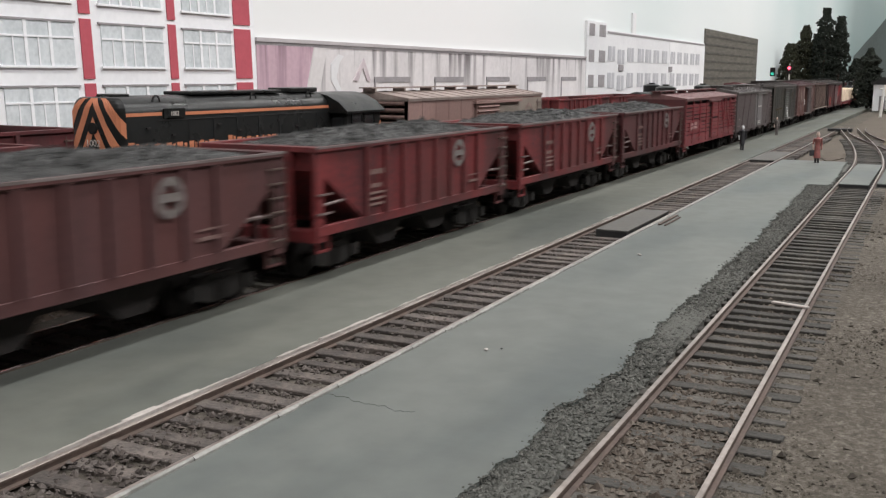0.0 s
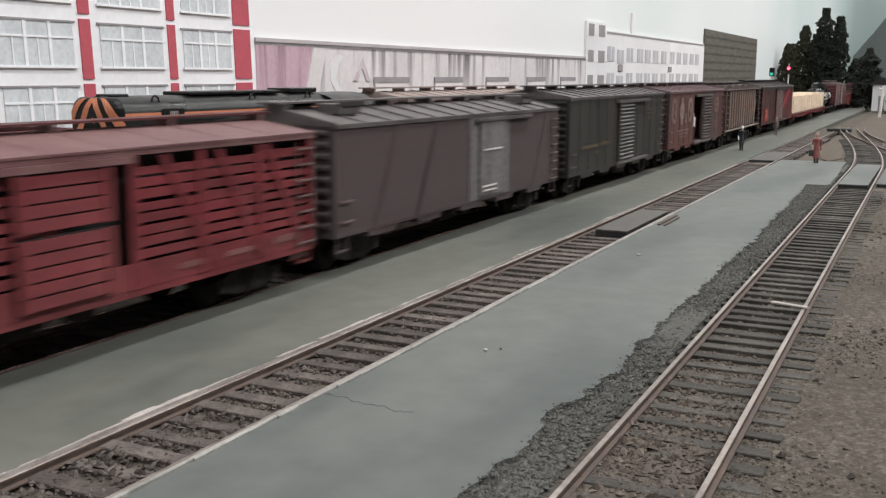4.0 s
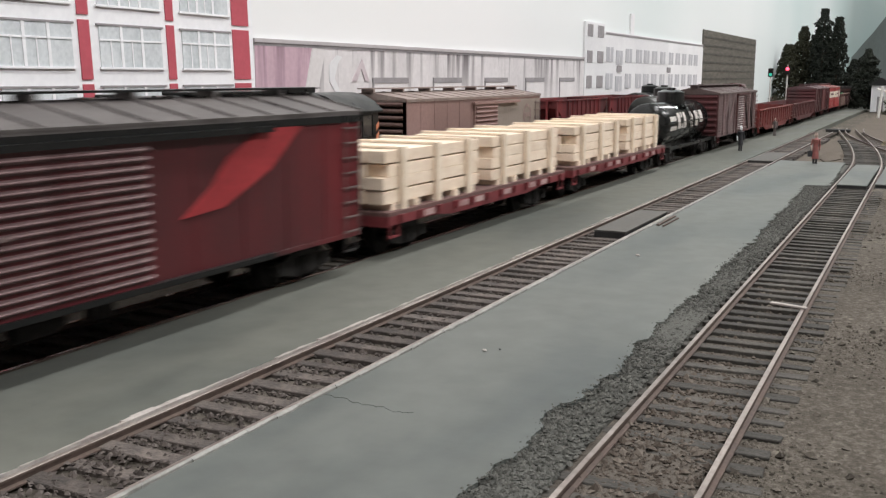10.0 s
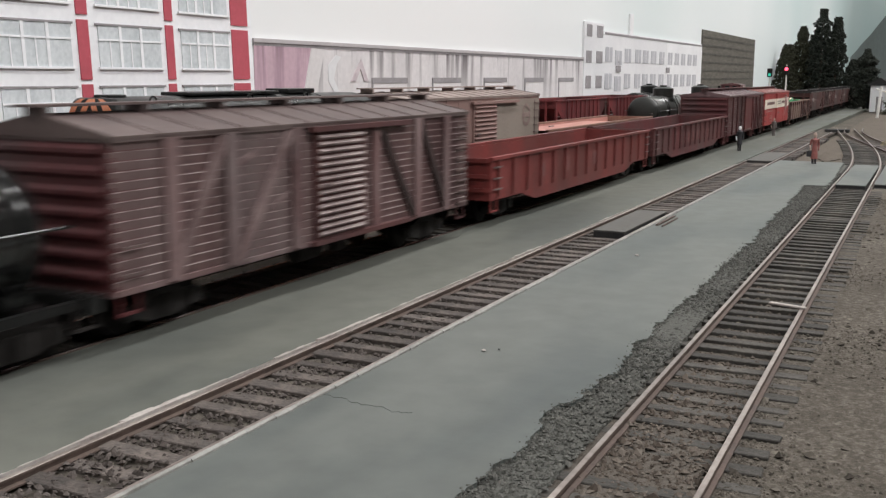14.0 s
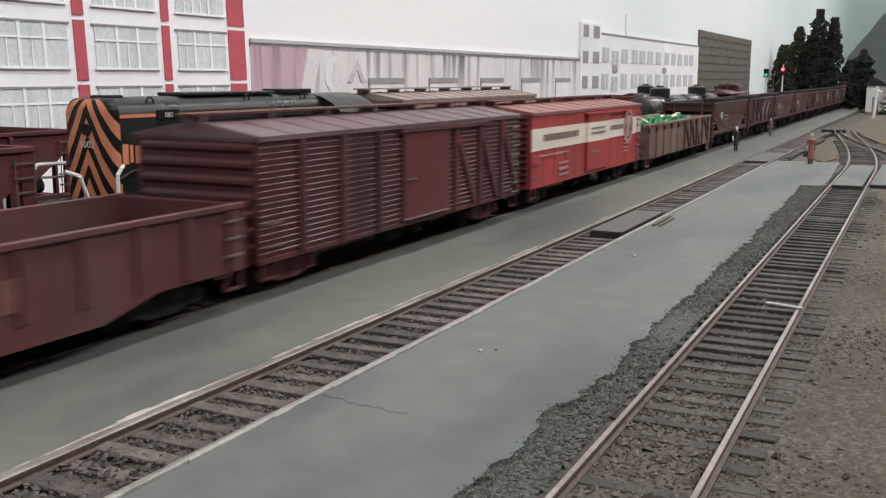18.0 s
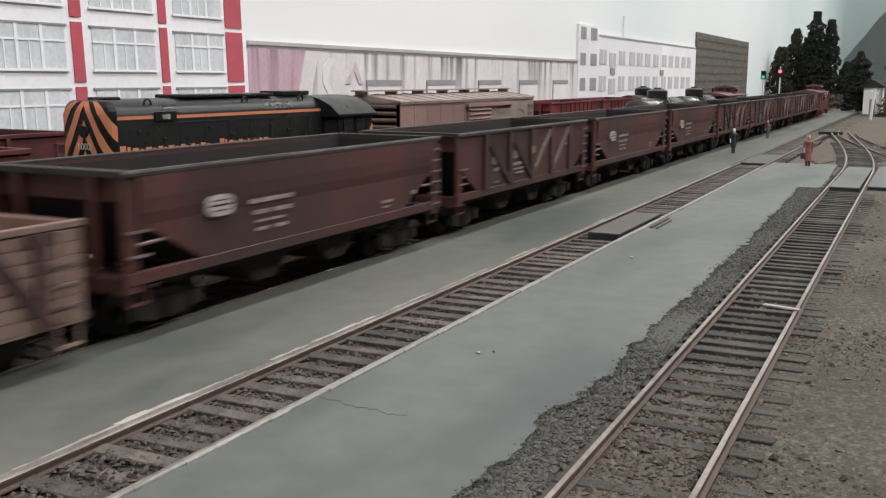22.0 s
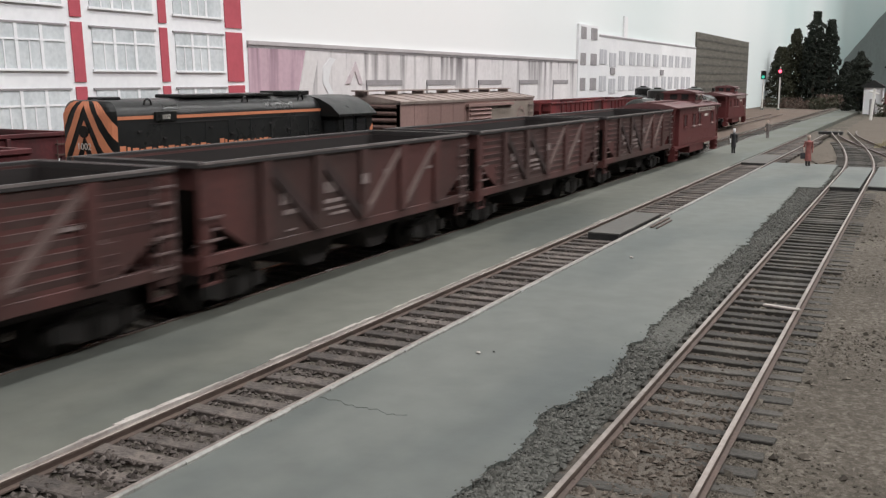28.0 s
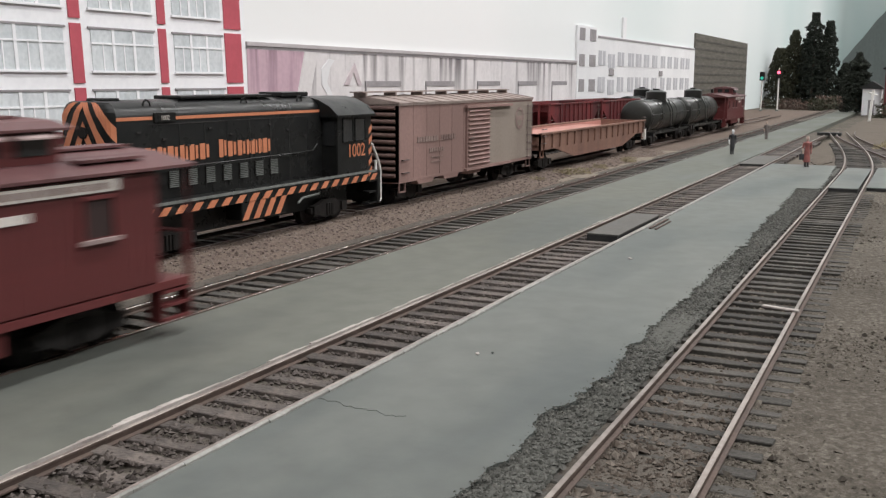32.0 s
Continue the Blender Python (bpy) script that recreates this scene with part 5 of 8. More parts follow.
def caboose(label, L=123.0, name="caboose", group="cars of the moving train"):
    c = thing(name, label, "caboose", group)
    h, zb, ze = L / 2, 12.0, 36.0
    part("body", B((-h, h, -W + 0.6, W - 0.6, zb, ze)), CABOOSE, c)
    n = 46
    me = mesh_of("board", B((0.04, L / n - 0.04, -W, W, zb + 0.4, ze - 0.8)), CABOOSE)
    for k in range(n):
        o = part("board", me, None, c)
        o.location.x = (-h + L * k / n) * MM
    part("side_sill", B((-h - 9, h + 9, -W, W, zb - 1.6, zb)), CABOOSE, c)
    bm = bmesh.new()
    prism(bm, ((-W - 1.2, ze - 0.3), (W + 1.2, ze - 0.3), (W + 1.2, ze + 0.3), (9, ze + 2.6), (0, ze + 3.2), (-9, ze + 2.6), (-W - 1.2, ze + 0.3)), -h - 11, h + 11, "x")
    part("roof", bm, ROOFCAB, c)
    cu = part("cupola", B((18, 43, -11, 11, ze + 1, ze + 8.6)), CABOOSE, c)
    bm = bmesh.new()
    prism(bm, ((-12.4, ze + 8.3), (12.4, ze + 8.3), (12.4, ze + 8.8), (8, ze + 10.0), (0, ze + 10.5), (-8, ze + 10.0), (-12.4, ze + 8.8)), 15.5, 45.5, "x")
    part("cupola_roof", bm, ROOFCAB, cu)
    for x in (20.5, 32.5):
        w = part("cupola_window", B((x, x + 8, -11.3, -10.8, ze + 3.8, ze + 7.4)), GLASS, cu)
        part("visor", prism(bmesh.new(), ((-11.0, ze + 7.6), (-11.0, ze + 8.1), (-13.2, ze + 7.2), (-13.2, ze + 6.9)), x - 0.8, x + 8.8, "x"), PALE_TRIM, w, "pale window visor")
    for y in (-6.5, 1.5):
        part("cupola_window", B((17.7, 18.2, y, y + 5, ze + 4, ze + 7.6)), GLASS, cu)
    part("running_board", B((-h - 9, 3, -3, 3, ze + 3.4, ze + 3.9), (3, 17, -15, -11.5, ze + 1.9, ze + 2.5), (44, h, -15, -11.5, ze + 1.9, ze + 2.5), (47, h + 9, -3, 3, ze + 3.4, ze + 3.9), (20, 41, -3, 3, ze + 10.4, ze + 10.9)), ROOFCAB, c)
    for x0 in (-48.5, -21.5, -3.5, 41.0):
        w = part("window", B((x0, x0 + 7.5, -W - 0.05, -W + 0.4, 24, 31.3)), BRACE_DARK, c, "dark brown window pane")
        part("window_frame", B((x0 - 0.7, x0, -W - 0.5, -W, 23.5, 32), (x0 + 7.5, x0 + 8.2, -W - 0.5, -W, 23.5, 32), (x0 - 0.7, x0 + 8.2, -W - 0.5, -W, 31.3, 32.1)), CABOOSE, w)
        part("window_sill", B((x0 - 1.2, x0 + 8.7, -W - 1.0, -W, 22.9, 23.7)), PALE_TRIM if x0 > -22 else CABOOSE, w)
    part("letter_board", B((-4, 50, -W - 0.5, -W, 32.6, 34.9)), WHITE, c, "white letter board")
    part("number_board", B((17, 28, -W - 0.3, -W, 28.8, 30.4)), WHITE, c, "small white number bar")
    lettering(c, W + 0.5, [(x, x + 2.2, 33.1, 34.4) for x in np.arange(-2, 47, 3.6)], FAINT)
    lettering(c, W, ((-33, -27, 15.5, 16.4),), FAINT)
    part("tool_box", B((-23, 22, -W + 1, W - 1, 5.5, 12)), CABOOSE, c, bevel=0.3)
    for s in (-1, 1):
        part("platform", B((min(s * h, s * (h + 11)), max(s * h, s * (h + 11)), -W + 1, W - 1, zb - 1.4, zb - 0.4)), CABOOSE, c)
        rl = bmesh.new()
        for y in (-W + 2, -6, 6, W - 2):
            rod(rl, (s * (h + 10.5), y, zb), (s * (h + 10.5), y, zb + 9.5), 0.4, 6)
        rod(rl, (s * (h + 10.5), -W + 2, zb + 9.5), (s * (h + 10.5), W - 2, zb + 9.5), 0.4, 6)
        for y in (-W + 1, W - 1):
            rod(rl, (s * (h + 10.5), y, zb), (s * (h + 10.5), y, ze), 0.4, 6)
        part("end_railing", rl, CABOOSE, c)
        for y in (-1, 1):
            part("step", B(*[(min(s * (h + 1), s * (h + 9)), max(s * (h + 1), s * (h + 9)), min(y * (W - 4 + 1.5 * k), y * (W + 0.2)), max(y * (W - 4 + 1.5 * k), y * (W + 0.2)), zb - 2.6 - 3 * k, zb - 2.0 - 3 * k) for k in range(3)],
                           (min(s * (h + 0.4), s * (h + 1)), max(s * (h + 0.4), s * (h + 1)), min(y * (W - 4), y * W), max(y * (W - 4), y * W), zb - 9, zb), (min(s * (h + 9), s * (h + 9.6)), max(s * (h + 9), s * (h + 9.6)), min(y * (W - 4), y * W), max(y * (W - 4), y * W), zb - 9, zb)), CABOOSE, c)
        part("end_door", B((min(s * h, s * (h + 0.5)), max(s * h, s * (h + 0.5)), -4, 4, zb, 31)), MAROON, c)
        cp = part("coupler", COUPLER, None, c)
        cp.matrix_basis = pose(s * (h + 8.5) * MM, 0, 0, 0, 0, 0 if s > 0 else 180)
    part("centre_sill", B((-h - 6, h + 6, -3, 3, 8, zb)), UNDER, c)
    rod_ = rod(bmesh.new(), (-20, 6, ze + 2), (-20, 6, ze + 8), 1.6, 10)
    part("smoke_stack", rod_, UNDER, c)
    trucks(c, h - 17)
    return c

# ---- the moving train, head to tail ----
def pull(ob, a, b=None, z=0.0, y=0.0):
    PULLED.append((ob, a if b is None else (a + b) / 2, z, y))
    return ob


def place_copy(ob, a, b):
    return pull(copy_thing(ob, pose(0, 0, 0)), a, b)


def coal_marks(c, L):
    ring(c, W + 0.9, L / 2 - 42, 29.0, 4.4, GREYMARK, 0.6)
    lettering(c, W + 0.6, [(x, x + 1.3, 26.6, 28.0) for x in (-38, -36, -34, -32, -30)] + [(x, x + 1.5, 22.8, 24.0) for x in (-38, -35.8, -33.6, -31.4)] + [(-38, -28, 21.0, 21.6), (-38, -28, 19.4, 20.0), (-38, -29, 17.8, 18.4), (L / 2 - 33, L / 2 - 24, 20.6, 21.0), (L / 2 - 33, L / 2 - 24, 18.4, 19.2)], FAINT)


for k, (a, b, m, tint) in enumerate(((77, 205, OXIDE_BROWN, "brown"), (219, 346, OXIDE, "oxide red"), (361, 489, OXIDE, "oxide red"), (501, 630, MAROON, "dark red"))):
    h = hopper("weathered %s ribbed steel hopper car heaped with coal" % tint, b - a, m, rim=m)
    coal_marks(h, b - a)
    pull(h, a, b)
    pull(coal(b - a, k * 3.7), a, b)

# slatted stock car
L = 811 - 640
c = thing("stock_car", "faded red slatted wooden stock car with open gaps", "stock car", "cars of the moving train")
zb, ze = 11.5, 40.0
part("floor", B((-L / 2, L / 2, -W, W, zb - 1.5, zb + 0.6)), STOCK_RED, c)
# solid dark block instead of a hollow, so the slat gaps look shaded
part("inner_lining", B((-L / 2 + 1, L / 2 - 1, -W + 4, W - 4, zb, ze - 1)), RIM_AND_SHADE, c, "dark block for the shaded inside")
bays = [-L / 2 + 1.5 + (L - 3) * k / 8 for k in range(9)]
rng = random.Random(21)
for s in (-1, 1):
    for k, (xa, xb) in enumerate(zip(bays, bays[1:])):
        for q in range(8):
            if xa < 2.5 < xb:
                continue
            z = 17.4 + q * 2.42 + rng.uniform(-0.15, 0.15)
            part("slat", B((xa, xb, min(s * (W - 0.8), s * W), max(s * (W - 0.8), s * W), z, z + rng.uniform(1.5, 2.0))), STOCK_RED, c)
    part("letter_board", B((-72, -36, min(s * (W - 0.7), s * (W + 0.2)), max(s * (W - 0.7), s * (W + 0.2)), 18.6, 25.8)), STOCK_RED, c)
    part("bottom_board", B((-L / 2, L / 2, min(s * (W - 0.7), s * (W + 0.1)), max(s * (W - 0.7), s * (W + 0.1)), zb, 16.7)), STOCK_RED, c)
for x in bays:
    brace(c, W, x, zb, x, ze - 1, STOCK_RED, 2.2, 0.45)
for a, b in ((30, 46), (48, 62), (66, 80)):
    brace(c, W, a, ze - 2, b, zb + 1, STOCK_RED, 2.2, 0.4)
# dark backing paints shade between the door boards
for z0, z1, nm in ((zb + 1, 25.4, "door"), (26.4, 36.8, "upper_door")):
    d = part(nm, B((-9, 14, -W - 0.8, -W - 0.1, z0, z1)), RIM_AND_SHADE, c)
    n = int((z1 - z0) / 2.5)
    for q in range(n):
        z = z0 + (z1 - z0) * q / n
        part("door_board", B((-9, 14, -W - 1.4, -W - 0.8, z + 0.15, z + (z1 - z0) / n - 0.25)), STOCK_RED, d)
    for x in (-9, 12.2):
        part("door_stile", B((x, x + 1.8, -W - 1.8, -W - 1.4, z0, z1)), STOCK_RED, d)
part("door_rail", B((-16, 20, -W - 1.9, -W - 0.4, 37, 38.3)), ROOFSTOCK, c)
for x0, x1 in ((-L / 2 - 0.5, -L / 2 + 0.8), (L / 2 - 0.8, L / 2 + 0.5)):
    part("end_panel", B((x0, x1, -W, W, zb, ze)), MAROON, c)
lettering(c, W + 0.25, ((-68, -62.5, 20.4, 22.0), (-61.5, -58, 20.6, 22.2), (-68, -60, 22.8, 24.2), (-57, -50.5, 20.6, 22.0), (-56.5, -52, 22.8, 24.6)), PALEMARK)
lettering(c, W + 0.12, ((-67, -58, 13.0, 14.0), (-48, -34, 13.2, 14.6), (34, 44, 13.4, 14.6), (50, 62, 13.6, 14.8), (68, 78, 13.8, 15.4)), DIMRED)
part("eave", B((-L / 2 - 0.4, L / 2 + 0.4, -W - 0.8, W + 0.8, ze - 1.6, ze - 0.3)), ROOFSTOCK, c)
peaked_roof(c, L, W, ze, ze + 2.8, ROOFSTOCK, 10, MAROON, 1.0, 0.12)
ladder(c, L / 2 - 4, W, zb + 1, ze - 4, 7)
steps(c, L, W - 0.6, zb, STOCK_RED)
underbody(c, L, zb)
trucks(c, L / 2 - 20)
pull(c, 640, 811)

c = boxcar("dark dusty wooden boxcar with a faded grey panel and door", 175, 41.2, 45.0, DUSTY, ROOFGREY, style="wood", walk_m=ROOFGREY, door=(-12, 16))
part("grey_panel", B((-2, 34, -W - 0.3, -W, 11.5, 40.2)), GREYPATCH, c, "grey faded plywood panel")
part("door", B((6, 28, -W - 1.0, -W - 0.3, 12.5, 38.5)), GREYPATCH, c)
part("door_rail", B((2, 54, -W - 1.6, -W, 38.5, 39.6)), ROOFGREY, c)
part("latch", B((9, 25, -W - 1.4, -W - 1.0, 28.2, 28.8), (8, 20, -W - 1.4, -W - 1.0, 15.5, 16.1), (8, 20, -W - 1.4, -W - 1.0, 14, 14.5)), WHITE, c)
for x in (-40, -66, 60):
    brace(c, W, x, 12, x + 14, 40, DUSTY, 2.0, 0.4)
for x in (-74, 63):
    for y in (-12, 4):
        hc = part("roof_hatch", B((x, x + 11, y, y + 8, 43.2, 46.2)), ROOFGREY, c, bevel=0.2)
        part("hatch_rest", B((x - 1.5, x + 12.5, y - 0.6, y, 45.6, 46.8)), RIM_AND_SHADE, hc)
pull(c, 822, 997)

c = boxcar("dark green-black steel boxcar with a ribbed door", 165, 44.8, 48.0, GREEN, ROOFGREY, walk_m=ROOFGREY, door=(-9.5, 16.5), zb=10.6)
ribbed_door(c, -9.5, 16.5, W, 12, 41, GREEN, 15, rail_x=(-12, 46), rail_m=ROOFGREY, rib_m=GREENRIB_GLINT)
lettering(c, W + 0.3, [(x, x + 1.4, 21.4, 23.0) for x in np.arange(-65, -40, 2.0)] + [(x, x + 1.4, 21.8, 23.4) for x in np.arange(-37, -21, 2.0)] + [(x, x + 1.2, 18.2, 19.4) for x in np.arange(-46, -39, 1.8)] + [(45, 60, 36.0, 36.9), (45, 60, 33.6, 34.5), (46, 58, 31.2, 32.0)], BUFF)
pull(c, 1012, 1177)

c = boxcar("faded brown-red boxcar with its side door half open", 166, 44.9, 48.2, FADEDRED, ROOFMAROON, walk_m=ROOFGREY, door=(-15, 34), zb=11.4, end_m=SOOT, opening=(-15, 8))
ribbed_door(c, 8, 34, W, 12, 41, DUSTY, 14, rail_x=(-16, 36), rail_m=ROOFGREY)
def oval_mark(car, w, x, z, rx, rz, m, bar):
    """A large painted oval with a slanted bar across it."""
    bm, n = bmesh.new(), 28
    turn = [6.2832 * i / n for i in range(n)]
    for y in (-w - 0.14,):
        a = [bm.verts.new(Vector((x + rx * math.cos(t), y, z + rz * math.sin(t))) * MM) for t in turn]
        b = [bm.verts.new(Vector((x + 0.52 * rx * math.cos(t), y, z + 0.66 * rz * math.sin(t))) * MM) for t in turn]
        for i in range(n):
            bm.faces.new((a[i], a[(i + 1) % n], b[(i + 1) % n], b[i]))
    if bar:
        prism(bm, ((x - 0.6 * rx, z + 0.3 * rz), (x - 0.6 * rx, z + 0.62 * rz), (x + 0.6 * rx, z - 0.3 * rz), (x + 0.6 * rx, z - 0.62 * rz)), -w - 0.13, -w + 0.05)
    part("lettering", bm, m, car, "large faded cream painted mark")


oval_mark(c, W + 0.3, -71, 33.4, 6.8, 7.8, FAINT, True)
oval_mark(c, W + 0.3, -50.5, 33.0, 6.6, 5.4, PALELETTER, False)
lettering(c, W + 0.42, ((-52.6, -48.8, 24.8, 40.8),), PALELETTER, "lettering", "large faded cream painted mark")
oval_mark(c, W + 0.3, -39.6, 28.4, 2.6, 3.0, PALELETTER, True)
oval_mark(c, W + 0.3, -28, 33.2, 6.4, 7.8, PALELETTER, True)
lettering(c, W + 0.3, ((-62, -30, 20.6, 21.6), (-58, -34, 18.6, 19.4), (-56, -38, 16.8, 17.4)), FAINT)
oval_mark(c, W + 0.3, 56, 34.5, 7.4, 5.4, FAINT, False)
lettering(c, W + 0.3, ((49, 63, 33.6, 35.2), (52, 60, 31.4, 32.2)), FAINT)
lettering(c, W + 0.3, ((50, 62, 22.6, 23.4), (52, 61, 20.8, 21.5), (52, 60, 19, 19.6)), FAINT)
pull(c, 1192, 1358)
bm = bmesh.new()
rod(bm, (0, 0, 0), (0, 0, 9), 1.5, 10, 1.8, slot=1)
rod(bm, (0, 0, 9), (0, 0, 15), 1.9, 10, 2.1, slot=0)
rod(bm, (0, 0, 15), (0, 0, 17.6), 1.2, 10, 1.1, slot=0)
pull(single("toy_figure", bm, (RAILWHITE, DOLLDARK), "tiny plain plastic figure standing in a boxcar doorway", "figurine", "figurines", smooth=True), 1192 + 83 - 9.5, z=12.7, y=-16.3)

# covered hopper
L = 1526 - 1370
c = thing("covered_hopper_car", "dusty tan covered hopper car with rusty vertical ribs", "hopper car", "cars of the moving train")
zb, ze = 14.0, 44.0
part("body", B((-63, 58, -W + 1, W - 1, zb, ze - 0.5)), TAN, c)
for s in (-1, 1):
    for k in range(12):
        x = -63 + 121 * k / 12
        part("side_panel", B((x + 1.1, x + 9.0, min(s * (W - 1), s * (W - 0.4)), max(s * (W - 1), s * (W - 0.4)), zb + 1, ze - 1.5)), TAN, c)
        part("rib", B((x - 1.1, x + 1.1, min(s * (W - 1), s * (W + 0.2)), max(s * (W - 1), s * (W + 0.2)), zb, ze - 1.2)), TANRIB, c, bevel=0.25)
    part("side_sill", B((-L / 2, L / 2, min(s * (W - 1.5), s * (W + 0.3)), max(s * (W - 1.5), s * (W + 0.3)), zb - 1.2, zb - 0.2)), YARDFADED, c, "pale sill edge", bevel=0.12)
for s in (-1, 1):
    x0, x1 = (58, L / 2) if s > 0 else (-L / 2, -63)
    part("slope_sheet", prism(bmesh.new(), ((x0 if s > 0 else x1, zb), (x0 if s > 0 else x1, 32), (s * (L / 2 - 3), 34), (s * (L / 2 - 3), 32.5)), -W + 2, W - 2), OXIDE_BROWN, c)
    part("end_sheet", B((min(s * (L / 2 - 3), s * (L / 2 - 2)), max(s * (L / 2 - 3), s * (L / 2 - 2)), -W + 2, W - 2, 32.5, ze - 0.5)), DUSTY, c)
    for y in (-1, 1):
        part("corner_post", B((min(s * L / 2, s * (L / 2 - 3.5)), max(s * L / 2, s * (L / 2 - 3.5)), min(y * (W - 0.8), y * W), max(y * (W - 0.8), y * W), zb - 4, ze - 0.8)), TANRIB, c)
    part("end_platform", B((min(s * L / 2, s * (L / 2 - 16)), max(s * L / 2, s * (L / 2 - 16)), -W + 0.5, W - 0.5, zb - 1.2, zb)), TANRIB, c)
    bm = bmesh.new()
    rod(bm, (s * (L / 2 - 10), -11, 22), (s * (L / 2 - 10), 2, 22), 3.6, 12)
    part("air_tank", bm, UNDER, c, smooth=True)
    for z in np.linspace(13, 40, 7):
        part("grab_iron", B((s * (L / 2 - 3.5) - 3.4, s * (L / 2 - 3.5) + 3.4, -W - 1.0, -W - 0.5, z, z + 0.6)), SILVERWIRE, c)
lettering(c, W - 0.4, [(-60.5 + 10.083 * k + dx, -60.5 + 10.083 * k + dx + 4.4, z, z + 1.3) for k, dx, z in ((4, 1.2, 27.5), (4, 1.2, 24.8), (5, 1.4, 30), (6, 1.2, 29), (7, 1.2, 31), (7, 1.4, 28.5), (8, 1.2, 27.6), (9, 1.0, 31), (9, 1.2, 28.6), (10, 1.2, 32), (10, 1.2, 29.4))], surface("faded_red_mark", (0.24, 0.09, 0.08), (0.18, 0.1, 0.085), 0.7), "lettering", "faded red mark in a plain bar")
for x in (-18, 34):
    part("hatch", B((x, x + 6, -W - 0.5, -W, 16.5, 18.5)), TANRIB, c)
peaked_roof(c, L, W, ze, ze + 3.6, ROOFBROWN, 14, ROOFGREY)
for x in (-50, -20, 12, 42):
    for y in (-11, 5):
        part("roof_hatch", B((x, x + 12, y, y + 6, ze + 1.2, ze + 3.3)), ROOFGREY, c, bevel=0.2)
for x in (-30, 25):
    part("discharge_chute", prism(bmesh.new(), ((x - 18, zb), (x + 18, zb), (x + 5, 5), (x - 5, 5)), -13, 13), UNDER, c)
underbody(c, L, zb - 1, False)
trucks(c, L / 2 - 19)
pull(c, 1370, 1526)

# door ribs paler than the door, their grey highlights given as colour
RIBGLINT = surface("sooty_rib_glint", (0.22, 0.15, 0.15), (0.07, 0.035, 0.035), 0.55, 60, 600, 0.05)
YELLOWMARK = surface("dull_pale_mark", (0.5, 0.27, 0.18), (0.4, 0.14, 0.1), 0.7, 200, 900, 0.0)
c = boxcar("long sooty black and red boxcar with a wide ribbed door", 208, 44.8, 49.0, REDBLACK, ROOFGREY, walk_m=BLACK, door=(-22, 20), zb=10.8, ribs=15, end_m=SOOT, notches=0)
ribbed_door(c, -22, 20, W, 12, 41, REDBLACK, 15, rail_x=(-25, 62), rail_m=BLACK, rib_m=RIBGLINT)
lettering(c, W + 0.3, ((-86, -67, 13.6, 25.0),), SIGNRED, "painted_square", "red painted square")
lettering(c, W + 0.45, [(x, x + 2, 21.4, 23.4) for x in (-83, -80, -77, -74)] + [(x, x + 1.6, 17.6, 18.8) for x in (-83, -80.6, -78.2, -75.8, -73.4, -71)] + [(-83, -70, 15.8, 16.4)], YELLOWMARK)
bm = bmesh.new()
prism(bm, ((30, 24), (44, 25), (62, 32), (76, 42), (78, 43.5), (60, 42), (46, 36), (40, 30)), -W - 0.42, -W + 0.1)
part("painted_emblem", bm, SIGNRED, c, "plain red leaf-like painted shape")
part("fascia", B((-104.2, 104.2, -W - 0.45, -W, 41.8, 44.4)), BLACK, c, "dark roof edge")
pull(c, 1540, 1748)

for a, b, loads in ((1765, 1922, ((1766, 1835), (1847, 1918))), (1933, 2101, ((1941, 2013), (2025, 2093)))):
    pull(flat_car(b - a), a, b)
    for k, (p, q) in enumerate(loads):
        pull(lumber(q - p, int(p)), p, q)

pull(tank_car("glossy black tank car with white block lettering", 140, TANKBLACK, r=13.5, inset=11.0), 2118, 2258)

c = boxcar("weathered brown outside-braced wooden boxcar", 166, 42.4, 46.4, WOODBOX, ROOFBROWN, style="braced", walk_m=ROOFBROWN, door=(-12, 13), end_m=MAROON, notches=0, rows=15, edge=PALE_EDGE_GLINT, rib=0.25)
ribbed_door(c, -12, 13, W, 12, 40, OXIDE_BROWN, 15, rail_x=(-14, 40), rib_m=PALE_EDGE_GLINT)
for s in (-1, 1):
    for x in (20, 46, 66):
        brace(c, W, s * x, 11.5, s * x, 41.5, WOODBOX, 4.2, 0.9)
    m = BRACE_DARK if s > 0 else WOODSMEAR
    brace(c, W, s * 22, 41, s * 44, 12, m, 3.6, 0.8)
    brace(c, W, s * 48, 41, s * 66, 12, m, 3.6, 0.8)
for x, z, w in ((-70, 26, 7), (-44, 33, 8), (-24, 34, 6), (-50, 17, 7), (-30, 22, 6), (40, 30, 5)):
    part("chalk_smear", prism(bmesh.new(), ((x, z), (x + w, z + 2.5), (x + w + 2, z + 4.5), (x + 1.5, z + 2.2)), -W - 0.06, -W + 0.3), WOODSMEAR, c, "pale chalky smear")
pull(c, 2261, 2426)

c = gondola("red steel gondola car with fish-belly sides, empty", 222, GONRED, 25.4, 9.6, 6.0, GONRED, 15)
lettering(c, W + 0.1, ((-60, -55, 14, 20), (-30, -25, 14, 20), (10, 15, 14, 20)), DIMRED)
pull(c, 2448, 2670)
c = gondola("maroon steel gondola car with fish-belly sides, empty", 220, GONMAROON, 25.4, 9.6, 6.0, GONMAROON, 15)
lettering(c, W + 0.1, [(x, x + 5, 13, 19) for x in (-32, -22, -8, 2, 12, 28, 40)], DIMRED)
pull(c, 2682, 2902)

